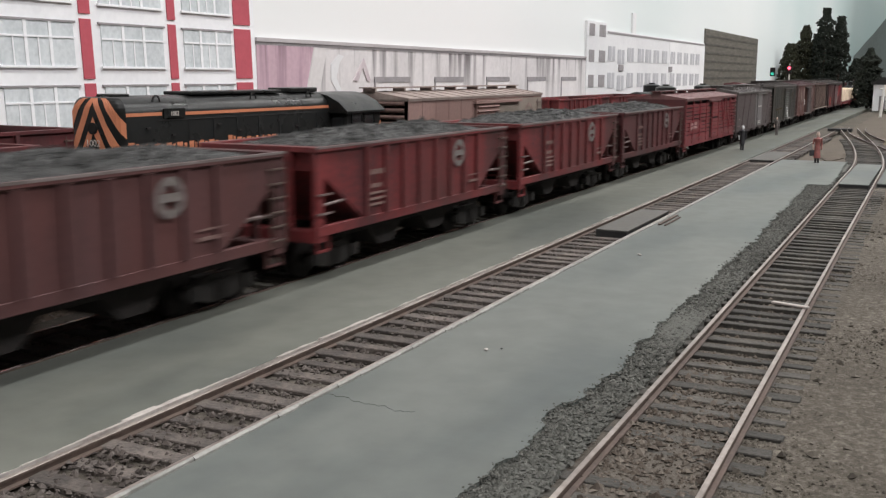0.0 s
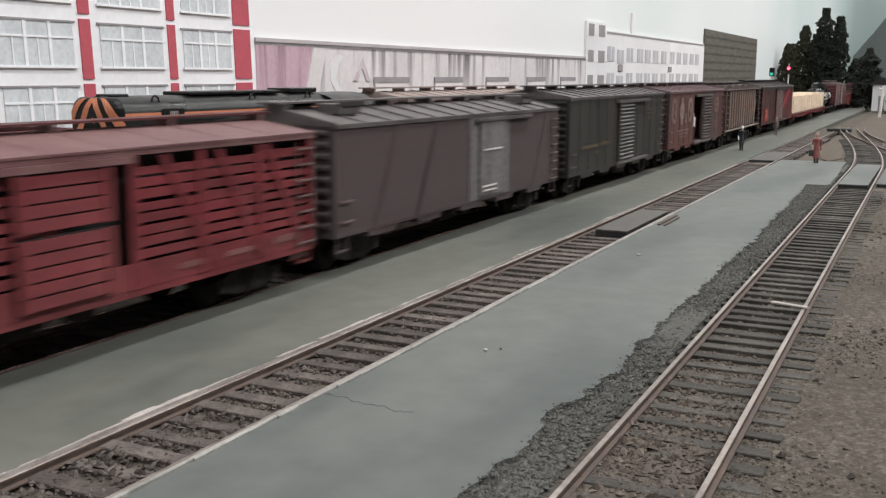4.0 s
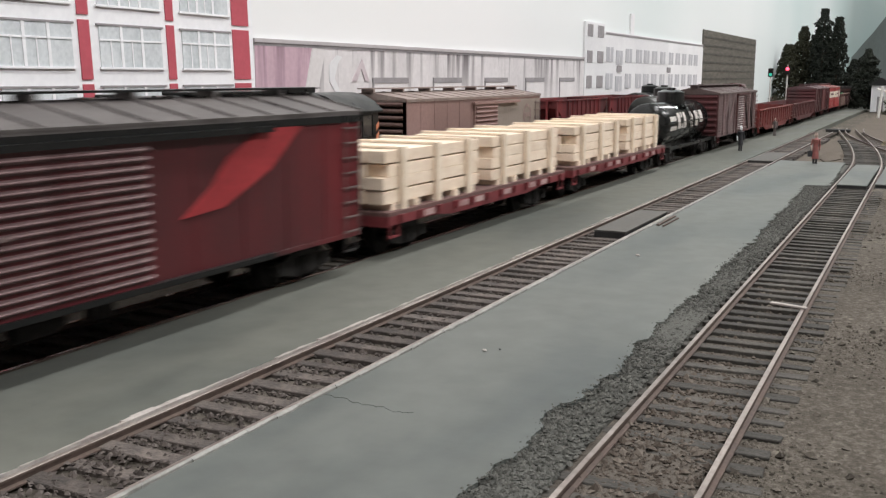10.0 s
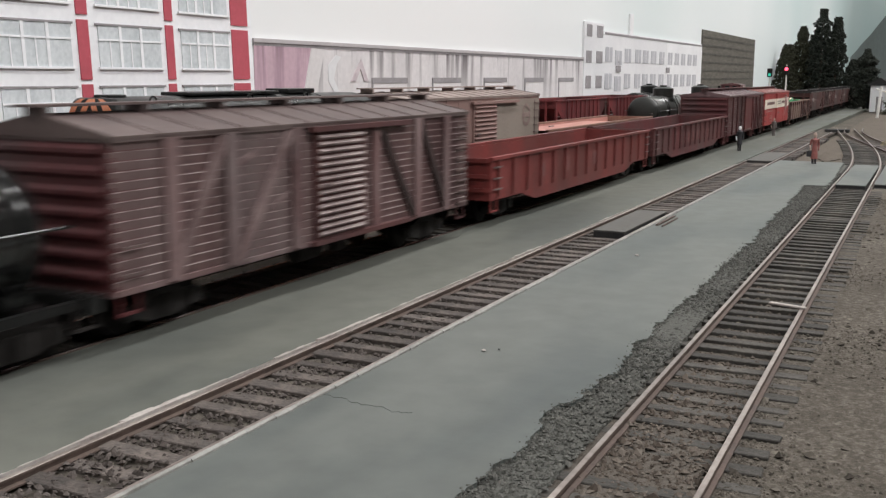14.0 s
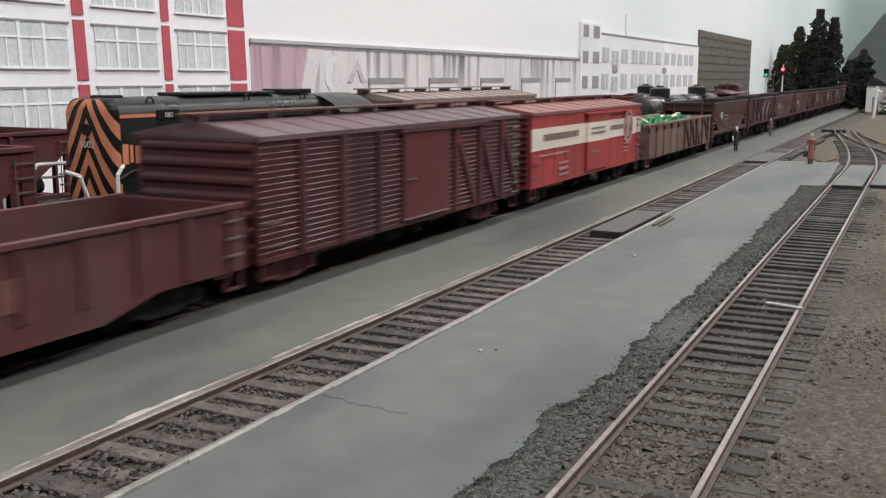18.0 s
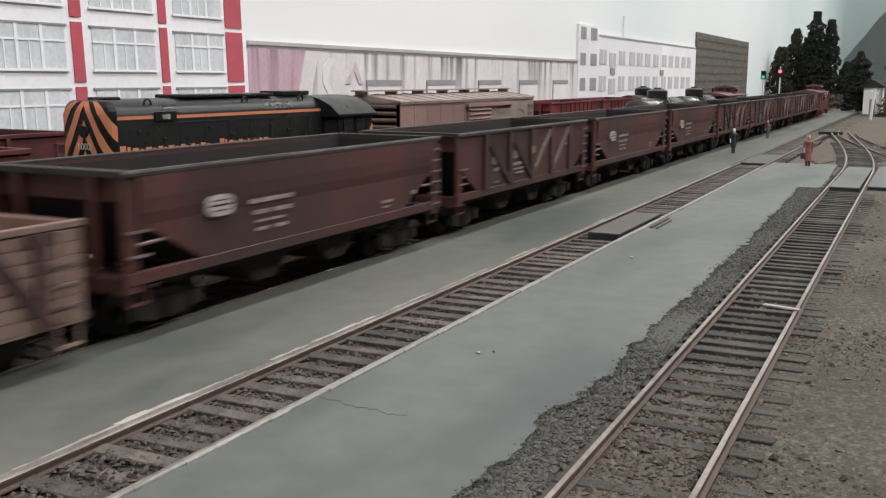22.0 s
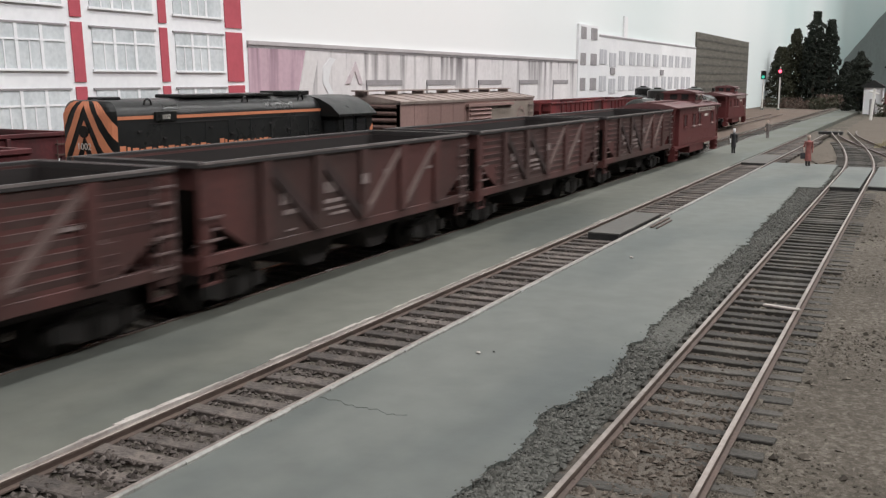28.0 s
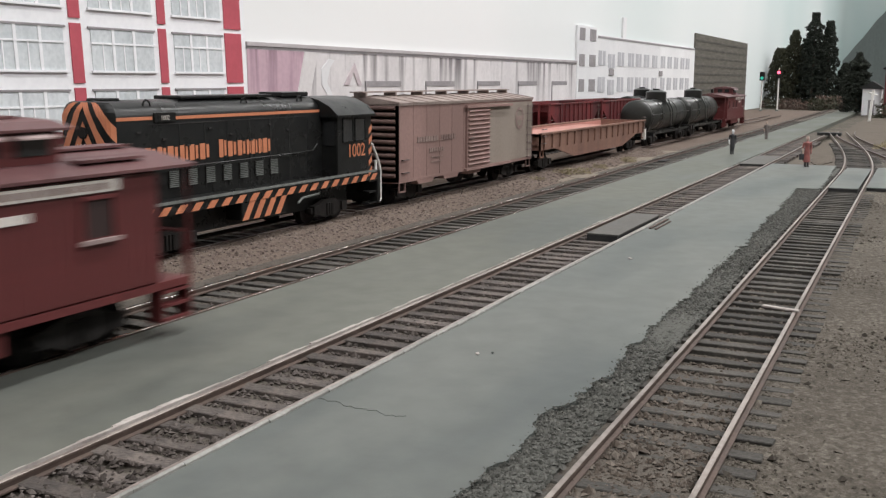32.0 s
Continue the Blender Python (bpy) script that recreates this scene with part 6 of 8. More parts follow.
c = boxcar("dark maroon outside-braced wooden boxcar with a plain door", 168, 39.9, 43.2, MAROON, ROOFMAROON, style="braced", walk_m=MAROON, door=(-12, 20), zb=9.5, notches=0, rows=19, edge=PALE_EDGE_GLINT, casting=FRAME_RED, rib=0.2)
d = part("door", B((-12, 20, -W - 1.0, -W, 11, 37.5)), CABOOSE, c, "smooth plain door", bevel=0.3)
part("door_edge", B((-12, 20, -W - 1.3, -W - 1.0, 11, 11.5)), RIM_GLINT, d)
part("latch", B((-10, -4, -W - 1.5, -W - 1.0, 23, 23.5)), SILVERWIRE, d)
part("door_rail", B((-14, 54, -W - 1.6, -W, 37.5, 38.6)), MAROON, c)
for s in (-1, 1):
    for x in (26, 46, 66):
        brace(c, W, s * x, 10, s * x, 38.6, MAROON, 2.4, 0.9)
        if s > 0:
            brace(c, W, x, 38, x + 16, 11, MAROON, 3.0, 0.8)
pull(c, 2908, 3076)

c = boxcar("bright red boxcar with a wide cream band and a round herald", 166, 39.9, 42.7, BRIGHTRED, ROOFRED, style="steel", walk_m=MAROON, door=(-13, 21), zb=9.8, ribs=10, end_m=MAROON, notches=0, rib=0.2)
part("painted_band", B((-83, 83, -W - 0.35, -W, 24.6, 33.4)), surface("cream_band_paint", (0.74, 0.67, 0.57), (0.62, 0.54, 0.455), 0.6, 60, 700, 0.03), c, "cream painted band")
part("door", B((-13, 21, -W - 1.3, -W - 0.3, 11.5, 24.6), (-13, 21, -W - 1.3, -W - 0.3, 33.4, 37)), BRIGHTRED, c)
part("door_band", B((-13, 21, -W - 1.3, -W - 0.3, 24.6, 33.4)), surface("cream_door_paint", (0.74, 0.67, 0.57), (0.62, 0.54, 0.455), 0.6, 60, 700, 0.03), c, "cream painted door band")
part("door_rail", B((-15, 55, -W - 1.8, -W, 37, 38)), BRIGHTRED, c)
part("latch", B((-8, 14, -W - 1.6, -W - 1.3, 30.4, 31.0), (-8, 14, -W - 1.6, -W - 1.3, 28.2, 28.8), (-9, 6, -W - 1.6, -W - 1.3, 19.4, 20)), GREYMARK, c)
lettering(c, W + 0.45, [(x, x + 1.9, 28.2, 30.8) for x in np.arange(-70, -25, 2.9)] + [(x, x + 1.9, 28.4, 30.6) for x in np.arange(26, 47, 2.9)], FAINT)
lettering(c, W + 0.4, ((-74, -38, 22.0, 22.5), (-50, -38, 17.4, 18.2), (-50, -38, 14.8, 16.0), (-50, -38, 12.4, 13.2), (50, 62, 22.2, 22.7), (50, 62, 20.2, 20.7), (50, 62, 18.2, 18.7), (50, 62, 16.2, 16.7)), PALEMARK)
part("herald_field", rod(bmesh.new(), (58, -W - 0.45, 29.4), (58, -W - 0.3, 29.4), 7.4, 28), DIMRED, c, "round dull red field")
o = part("herald", prism(bmesh.new(), ((54.2, 34.4), (61.8, 34.4), (63.2, 30.6), (60.4, 29.4), (60.4, 23.8), (55.6, 23.8), (55.6, 29.4), (52.8, 30.6)), -W - 0.52, -W - 0.4), PALEMARK, c, "pale keyed shield shape")
ring(c, W + 0.5, 58, 29.4, 8.8, RINGPINK, 0.8)
pull(c, 3090, 3256)

# braced gondola with green coils
c = gondola("faded pink-brown wooden gondola car with steel braces", 177, PINKWOOD, 28.0, 8.4, 8.4, PINKWOOD, 2)
boards(c, -88, 88, W + 0.5, 9, 26.6, 7, PINKWOOD, edge=EDGE_GLINT)
for k in range(10):
    x = -87 + 18.3 * k
    brace(c, W + 0.4, x, 9, x, 26.6, OXIDE_BROWN if k > 4 else PINKWOOD, 2.4, 0.8)
    part("bracket", prism(bmesh.new(), ((x - 3.2, 26.6), (x + 3.2, 26.6), (x + 1.1, 23.4), (x - 1.1, 23.4)), -W - 1.4, -W - 0.4), OXIDE_BROWN, c)
for a, b in ((6.5, 20), (25, 36), (38, 51), (65, 79)):
    brace(c, W + 0.4, a, 26.4, b, 9.4, BRACE_DARK, 3.2, 0.7)
for a, b in ((20, 25), (51, 62)):
    brace(c, W + 0.4, a, 9.4, b, 26.4, BRACE_LIT, 1.6, 0.4)
pull(c, 3273, 3450)
rng = random.Random(11)
t = thing("coil_load", "heaped bright green plastic coils and planks in a gondola", "coils", "green load")
for k in range(3):
    x, y = -24 + 44 * k + rng.uniform(-5, 5), rng.uniform(-4, 4)
    o = part("plank", B((-7, 7, -1.2, 1.2, 0, 0.8)), LUMBER, t, "pale plank")
    o.matrix_basis = pose(x * MM, y * MM, 27.2 * MM, 0, rng.uniform(-16, 16), rng.uniform(-40, 40))
part("bed", B((-86, 86, -W + 2, W - 2, 9.8, 22.5)), PINKFLOOR, t, "pinkish board bed")
for x0, x1, n in ((-84, -28, 26), (-16, 34, 24), (38, 84, 22)):
    for k in range(n):
        u = (k + rng.random()) / n
        x, y, r = x0 + (x1 - x0) * u, rng.uniform(-12, 12), rng.uniform(3.2, 5.4)
        lift = 4.2 * math.sin(math.pi * u) * (1 - abs(y) / 20)
        bm = bmesh.new()
        pts = [(x + r * math.cos(a) * 1.3, y + r * math.sin(a) * 0.8, 23.4 + 1.2 * lift * rng.random() + 0.9 * (1 + math.sin(a * 2 + k))) for a in np.linspace(0, rng.uniform(3.5, 6.0), 9)]
        tube(bm, pts, 0.85, 5)
        part("coil", bm, PIPEGREEN, t)
pull(t, 3273, 3450)

# the long row of empty hoppers: two patterns, in running order
HERALDGREY = surface("chalk_white_mark", (0.46, 0.43, 0.41), (0.26, 0.22, 0.21), 0.7, 160, 900, 0.0)
FAINTGREY = surface("chalky_faded_mark", (0.34, 0.28, 0.265), (0.15, 0.1, 0.09), 0.7, 300, 1500, 0.0)
# near-black colour stands for the shade inside the empty hoppers
HOPPER_SHADE = surface("hopper_inside_shade", (0.03, 0.024, 0.023), (0.018, 0.015, 0.015), 0.85, 60, 800, 0.2)
smooth = hopper("brown offset-side steel hopper car, empty", 144, HOPPER_BROWN, "offset", inside=HOPPER_SHADE, rim=RIM_AND_SHADE, hole=(25.5, 24.0))
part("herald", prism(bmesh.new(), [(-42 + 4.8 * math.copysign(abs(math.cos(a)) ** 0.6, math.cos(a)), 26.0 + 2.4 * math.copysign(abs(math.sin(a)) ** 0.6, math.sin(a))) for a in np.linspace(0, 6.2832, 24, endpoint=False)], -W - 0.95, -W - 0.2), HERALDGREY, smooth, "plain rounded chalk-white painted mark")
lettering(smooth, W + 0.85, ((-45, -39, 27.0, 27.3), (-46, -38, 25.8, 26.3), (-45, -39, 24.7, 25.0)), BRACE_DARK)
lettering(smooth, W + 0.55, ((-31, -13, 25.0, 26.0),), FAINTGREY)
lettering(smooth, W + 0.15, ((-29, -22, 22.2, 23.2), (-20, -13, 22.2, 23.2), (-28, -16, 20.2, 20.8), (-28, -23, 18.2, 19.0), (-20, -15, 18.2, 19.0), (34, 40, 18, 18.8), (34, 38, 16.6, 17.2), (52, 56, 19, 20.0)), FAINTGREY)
brace_h = hopper("brown composite hopper car with diagonal braces, empty", 142, HOPPER_BROWN, "braced", inside=HOPPER_SHADE, rim=RIM_AND_SHADE, hole=(22.5, 17.0))
plate_h = hopper("brown plate-sided hopper car with diagonal braces, empty", 142, HOPPER_BROWN, "plated", inside=HOPPER_SHADE, rim=RIM_AND_SHADE, hole=(22.5, 17.0))
for ob, out in ((brace_h, 0.4), (plate_h, 0.15)):
    lettering(ob, W + out, ((-40, -38.6, 23.2, 26.0), (-37.8, -36.4, 23.2, 26.0), (-20, -18.4, 24.2, 27.0), (-17, -14.5, 24.2, 27.0), (12.5, 14.4, 25.6, 28.0), (38, 44, 26.0, 26.8), (46, 50, 22.4, 23.2)), LETTER)
    lettering(ob, W + 1.08, [(-1.9, -0.4, 25.0, 27.8), (0.4, 1.9, 25.0, 27.8)], LETTER)
    lettering(ob, W + out, ((-39, -33, 20.6, 21.8), (-20, -9, 21.4, 22.4), (-20, -9, 19.6, 20.3), (-17, -9, 18.0, 18.7), (-38, -34, 16.4, 16.8), (24, 29, 17.0, 17.5)), LETTER)
pull(smooth, 3462, 3604)
pull(plate_h, 3619, 3762)
place_copy(smooth, 3774, 3919)
place_copy(smooth, 3932, 4076)
place_copy(plate_h, 4088, 4232)
pull(brace_h, 4242, 4383)
place_copy(plate_h, 4393, 4533)
place_copy(brace_h, 4544, 4687)
place_copy(brace_h, 4701, 4841)
pull(caboose("red-brown wooden caboose with cupola and end platforms"), 4864, 4987)


def motions():
    """Distance run by the train, keyed for each thing it carries."""
    run = ((0, 0), (3.5, 518), (12, 1810), (14.5, 2187.5), (24, 3607.8), (32, 4823.8))
    ts = [0, 2, 3.5, 6, 9, 12, 14.5, 18, 21, 24, 28, 32]
    ds = np.interp(ts, [r[0] for r in run], [r[1] for r in run])
    for ob, u, z, y in PULLED:
        walk(ob, [(t, pose((u - d) * MM, (T1 + y) * MM, z * MM)) for t, d in zip(ts, ds)])

# ---- standing locomotive ----
def text_on(parent, word, x, y, z, size, m, name="number", width=None, face="side"):
    cu = bpy.data.curves.new(name, "FONT")
    cu.body, cu.size, cu.extrude, cu.align_x = word, size * MM, 0.06 * MM, "CENTER"
    tmp = bpy.data.objects.new(name, cu)
    scene.collection.objects.link(tmp)
    bpy.context.view_layer.update()
    me = bpy.data.meshes.new_from_object(tmp.evaluated_get(bpy.context.evaluated_depsgraph_get()))
    bpy.data.objects.remove(tmp)
    me.materials.clear()
    me.materials.append(m)
    o = new(name, me)
    o.parent = parent
    o.matrix_basis = pose(x * MM, y * MM, z * MM, 90, 0, 0 if face == "side" else -90)
    if width:
        o.scale.x = width
    return o


LOCO = 286.0
eng = thing("diesel_switcher", "black diesel switcher locomotive with orange stripes and silver handrails", "locomotive", at=(LOCO, T0 - 1.5, 0))
HW, Z0 = 9.5, 17.5
def hood_outline(w, top):
    return ((-w, Z0), (w, Z0), (w, top - 5.2), (w - 0.8, top - 3.0), (w - 2.8, top - 1.2), (w - 5.5, top - 0.3), (0, top), (-w + 5.5, top - 0.3), (-w + 2.8, top - 1.2), (-w + 0.8, top - 3.0), (-w, top - 5.2))


hood = part("hood", prism(bmesh.new(), hood_outline(HW, 47.6), -63.0, 48, "x"), BLACK, eng, smooth=True)
FRONT = ((-63.0, -HW), (-63.0, HW), (-64.5, HW - 0.4), (-65.5, HW - 1.5), (-66.0, HW - 4), (-66.0, -HW + 4), (-65.5, -HW + 1.5), (-64.5, -HW + 0.4))
bm = bmesh.new()
prism(bm, FRONT, Z0, 43.0, "z")
for k in range(5):
    a, b = k / 5 * 1.5, (k + 1) / 5 * 1.5
    s0, s1 = 0.35 + 0.65 * math.cos(a), 0.35 + 0.65 * math.cos(b)
    w0, w1 = 0.62 + 0.38 * math.cos(a), 0.62 + 0.38 * math.cos(b)
    z0, z1 = 43.0 + 4.4 * math.sin(a), 43.0 + 4.4 * math.sin(b)
    lo = [bm.verts.new(((-63.0 + (x + 63.0) * s0) * MM, y * w0 * MM, z0 * MM)) for x, y in FRONT]
    hi = [bm.verts.new(((-63.0 + (x + 63.0) * s1) * MM, y * w1 * MM, z1 * MM)) for x, y in FRONT]
    for i in range(8):
        bm.faces.new((lo[i], lo[(i + 1) % 8], hi[(i + 1) % 8], hi[i]))
    if k == 4:
        bm.faces.new(hi)
nose = part("nose", bm, BLACK, eng, smooth=True)


# chevrons wrap the nose: a point high in the middle, falling towards both sides
def nose_y(t):
    """Place on the nose at t: 0 at the middle of its front, 1 at the hood's side."""
    at = (0, 0.6, 0.82, 0.93, 1.0)
    return np.interp(t, at, (-66.0, -66.0, -65.5, -64.5, -63.0)) - 0.05, np.interp(t, at, (0, HW - 4, HW - 1.5, HW - 0.4, HW)) + (0.16 if t > 0.6 else 0)


for k in range(6):
    top = 59 - k * 8.6
    bm = bmesh.new()
    for s in (-1, 1):
        q = []
        for i in range(13):
            t = i / 12
            x, y = nose_y(t)
            z = top - 19.0 * t
            q.append((x - 0.12, s * y, z))
        for a, b in zip(q, q[1:]):
            cuts = 5
            for j in range(cuts):
                quad = []
                for p, f in ((a, j / cuts), (b, j / cuts), (b, (j + 1) / cuts), (a, (j + 1) / cuts)):
                    z = min(max(p[2] - 4.5 * f, Z0), 47.0)
                    turn = math.asin(max(z - 43.0, 0) / 4.4)
                    deep, wide = 0.35 + 0.65 * math.cos(turn), 0.62 + 0.38 * math.cos(turn)
                    quad.append(Vector((-63.0 + (p[0] + 63.0) * deep - (0.12 if turn else 0), p[1] * wide, z + (0.12 if turn else 0))))
                if max(v.z for v in quad) - min(v.z for v in quad) > 0.05 and (quad[0] - quad[3]).length + (quad[1] - quad[2]).length > 0.05:
                    bm.faces.new([bm.verts.new(v * MM) for v in quad])
    bmesh.ops.remove_doubles(bm, verts=bm.verts, dist=1e-6)
    part("chevron", bm, ORANGE, nose, "orange chevron stripe")
bm = bmesh.new()
rod(bm, (-66.0, 0, 38.5), (-66.6, 0, 38.5), 1.7, 18)
rod(bm, (-66.6, 0, 38.5), (-66.8, 0, 38.5), 1.3, 18)
part("headlight", bm, UNDER, nose, "dark round headlight")
text_on(eng, "1002", -66.5, 0, 33.4, 2.7, WHITE, "number", face="front")
part("side_stripe", B((-63, -48, -HW - 0.12, -HW + 0.1, 41.8, 42.8), (-37.5, 46, -HW - 0.12, -HW + 0.1, 41.6, 42.6)), ORANGE, eng, "long orange stripe")
nb = part("number_board", B((-47.5, -38, -HW - 0.5, -HW, 41.0, 43.8)), BLACK, eng)
text_on(nb, "1002", -42.8, -HW - 0.55, 41.6, 2.0, WHITE)
# the long name is drawn as plain orange blocks
widths = (5.2, 5.6, 5.4, 4.6, 5.6, 4.6, 5.0, 5.6, 0, 4.6, 5.4, 5.0, 2.6, 4.2, 2.6, 5.2)
x = -62.5
bm = bmesh.new()
for k, w in enumerate(widths):
    if w:
        top = 34.4 if k in (0, 9) else 33.6
        e = x + w * 0.82
        for a, b, z0, z1 in ((x, x + 0.46 * w, 28.6, top), (x + 0.58 * w, e, 28.6 + 0.4, top - 0.4)):
            bx(bm, a, b, -HW - 0.13, -HW + 0.1, z0, z1)
    x += w or 4.2
part("lettering", bm, ORANGE, eng, "row of plain orange painted shapes along the hood")
for k in range(7):
    x0 = -42 + k * 8.9
    lv = part("louvre", B((x0, x0 + 4.6, -HW - 0.3, -HW, 20.8, 26.2)), UNDER, eng)
    part("louvre_slats", B(*[(x0 + 0.2, x0 + 4.4, -HW - 0.6, -HW - 0.3, 21.0 + 0.58 * j, 21.32 + 0.58 * j) for j in range(9)]), GREYVENT, lv, "grey slats")
for k in range(9):
    part("hood_latch", B((-55 + k * 11, -53.4 + k * 11, -HW - 0.5, -HW, 38 - (k % 3) * 2.4, 38.5 - (k % 3) * 2.4)), SOOT, eng)
for x0, x1 in ((-50, -12), (-8, 34)):
    part("hood_door_seam", B((x0, x1, -HW - 0.15, -HW, 40.2, 40.5)), SOOT, eng)
part("roof_plate", B((-30, 20, -5.5, 5.5, 47.5, 48.6), (26, 44, -5, 5, 47.5, 49.2)), BLACK, eng, bevel=0.3)
part("roof_hatch", B((-61.5, -54, -3, 3, 46.8, 48.2)), BLACK, eng, bevel=0.3)
for x in (-48, 0, 34):
    lift = bmesh.new()
    for a in range(8):
        u, v = a / 8 * math.pi, (a + 1) / 8 * math.pi
        rod(lift, (x + 1.6 * math.cos(u), -7.5, 45.8 + 1.8 * math.sin(u)), (x + 1.6 * math.cos(v), -7.5, 45.8 + 1.8 * math.sin(v)), 0.3, 5)
    part("lifting_ring", lift, BLACK, eng)
# cab
CW = 16.5
cab = part("cab", B((46, 72, -CW, CW, Z0 - 1, 40.4)), BLACK, eng, bevel=0.25)
bm = bmesh.new()
prism(bm, ((-CW - 1.2, 39.6), (CW + 1.2, 39.6), (CW + 1.2, 40.4), (14, 43.8), (9, 46.2), (4, 47.3), (-4, 47.3), (-9, 46.2), (-14, 43.8), (-CW - 1.2, 40.4)), 44.5, 73.5, "x")
part("cab_roof", bm, BLACK, cab, smooth=True)
for x0, x1 in ((50, 57.2), (59.2, 66.6)):
    wn = part("cab_window", B((x0, x1, -CW - 0.1, -CW + 0.3, 30.5, 38.6)), GLASS, cab, "dark cab window")
    part("window_frame", B((x0 - 0.5, x0, -CW - 0.4, -CW, 30, 39), (x1, x1 + 0.5, -CW - 0.4, -CW, 30, 39), (x0 - 0.5, x1 + 0.5, -CW - 0.4, -CW, 38.6, 39.1), (x0 - 0.5, x1 + 0.5, -CW - 0.4, -CW, 30, 30.5)), BLACK, wn)
part("cab_window", B((45.7, 46.2, -CW + 1, -HW - 1, 29, 38)), GLASS, cab, "dark front cab window")
text_on(cab, "1002", 60.0, -CW - 0.12, 24.2, 7.2, ORANGE, width=0.95)
# added black block that stands for the shadow between the trucks
part("underframe", B((-66, 64, -9.5, 9.5, 5.5, 13.8)), BLACK, eng)
bm = bmesh.new()
for k in range(5):
    prism(bm, ((69.8, 15.5 + k * 4.2), (72.05, 17.2 + k * 4.2), (72.05, 19.4 + k * 4.2), (69.8, 17.7 + k * 4.2)), -CW - 0.14, -CW + 0.2)
part("corner_stripe", bm, ORANGE, cab, "slanted orange corner stripes")
for x in (-36, -24, -12, 0, 12, 24, 36):
    part("hood_door_seam", B((x - 0.1, x + 0.1, -HW - 0.12, -HW, 19, 40)), GLASS, eng)
lamp = rod(bmesh.new(), (73, 0, 44.5), (75.4, 0, 44.5), 2.6, 14)
part("rear_headlight", lamp, UNDER, cab)
# running board, sill stripes, steps, fuel tank
part("running_board", B((-79, 77, -CW, CW, 16.4, 17.5)), BLACK, eng)
part("walkway_edge", B((-78, 76, -CW - 0.2, -CW, 17.0, 17.9)), GREYVENT, eng, "grey walkway edge")
part("side_sill", B((-79, 77, -CW + 0.2, CW - 0.2, 13.8, 16.4)), BLACK, eng)
bm = bmesh.new()
for k in range(21):
    x = -77 + k * 7.4
    prism(bm, ((x, 13.9), (x + 3.4, 13.9), (x + 6.0, 16.3), (x + 2.6, 16.3)), -CW - 0.05, -CW + 0.3)
part("sill_stripe", bm, ORANGE, eng, "slanted orange sill stripes")
tank = part("fuel_tank", B((-14, 12, -CW + 0.4, CW - 0.4, 7.6, 13.8)), BLACK, eng, bevel=0.3)
bm = bmesh.new()
for k in range(4):
    x = -14 + k * 6.2
    prism(bm, ((x, 7.8), (x + 3.0, 7.8), (x + 7.2, 13.7), (x + 4.2, 13.7)), -CW + 0.2, -CW + 0.6)
part("tank_stripe", bm, ORANGE, tank, "slanted orange stripes")
for s, x in ((-1, -79), (1, 77)):
    part("pilot", B((min(x, x + s * 2.2), max(x, x + s * 2.2), -CW, CW, 4.5, 17.4)), BLACK, eng)
    bm = bmesh.new()
    for k in range(5):
        y = -16 + k * 7
        prism(bm, ((y, 6), (y + 3, 6), (y + 5.6, 16), (y + 2.6, 16)), x + s * 2.2, x + s * 2.35, "x")
    part("pilot_stripe", bm, ORANGE, eng, "orange pilot stripes")
    for y in (-1, 1):
        bm = bmesh.new()
        yy = y * (CW - 0.6)
        pts = [(x + 7.3, yy, 17.5), (x + 7.3, yy, 26.6), (x + 8.6, yy, 28.1), (x + 15, yy - y * 5, 28.4)]
        pts2 = [(x - 3.0, yy, 4), (x - 3.4, yy, 20), (x - 6.6, yy, 27.6), (x - 5.4, yy - y * 6, 28.4)]
        if s > 0:
            pts = [(x - 4.6, yy, 28.6), (x - 3.2, yy, 28.0), (x + 2.2, yy, 20.5), (x + 3.4, yy, 17.5), (x + 3.6, yy, 5.5), (x + 2.4, yy, 4.4)]
            pts2 = [(x - 0.4, yy, 17.5), (x - 0.4, yy, 21.5)]
        for p in (pts, pts2):
            for a, b in zip(p, p[1:]):
                rod(bm, a, b, 0.55, 7)
        part("corner_handrail", bm, RAILWHITE, eng, "white bent handrail", smooth=True)
        part("step", B(*[(min(x - s * 6, x + s * 2), max(x - s * 6, x + s * 2), min(yy - y * 3.5, yy), max(yy - y * 3.5, yy), z, z + 0.7) for z in (4, 8.5, 13)]), BLACK, eng)
    cp = part("coupler", COUPLER, None, eng)
    cp.matrix_basis = pose((x + s * 1.5) * MM, 0, 0, 0, 0, 0 if s > 0 else 180)
bm = bmesh.new()
line = [(-71, -CW + 0.6, 25.5), (-60, -HW - 1.6, 26.8), (30, -HW - 1.6, 27.4), (37, -HW - 1.8, 27.8), (39.5, -HW - 2.0, 30)]
for a, b in zip(line, line[1:]):
    rod(bm, a, b, 0.32, 6)
for k in range(5):
    rod(bm, (-58 + k * 21, -HW - 1.6, 27), (-58 + k * 21, -HW, 27), 0.3, 5)
part("hood_handrail", bm, BLACK, eng, smooth=True)
bm = bmesh.new()
rod(bm, (20, -CW + 1, 10), (23, -CW + 1, 11.6), 0.45, 6)
rod(bm, (23, -CW + 1, 11.6), (34, -CW + 1, 12), 0.45, 6)
part("brake_pipe", bm, GREYVENT, eng)
trucks(eng, 46)

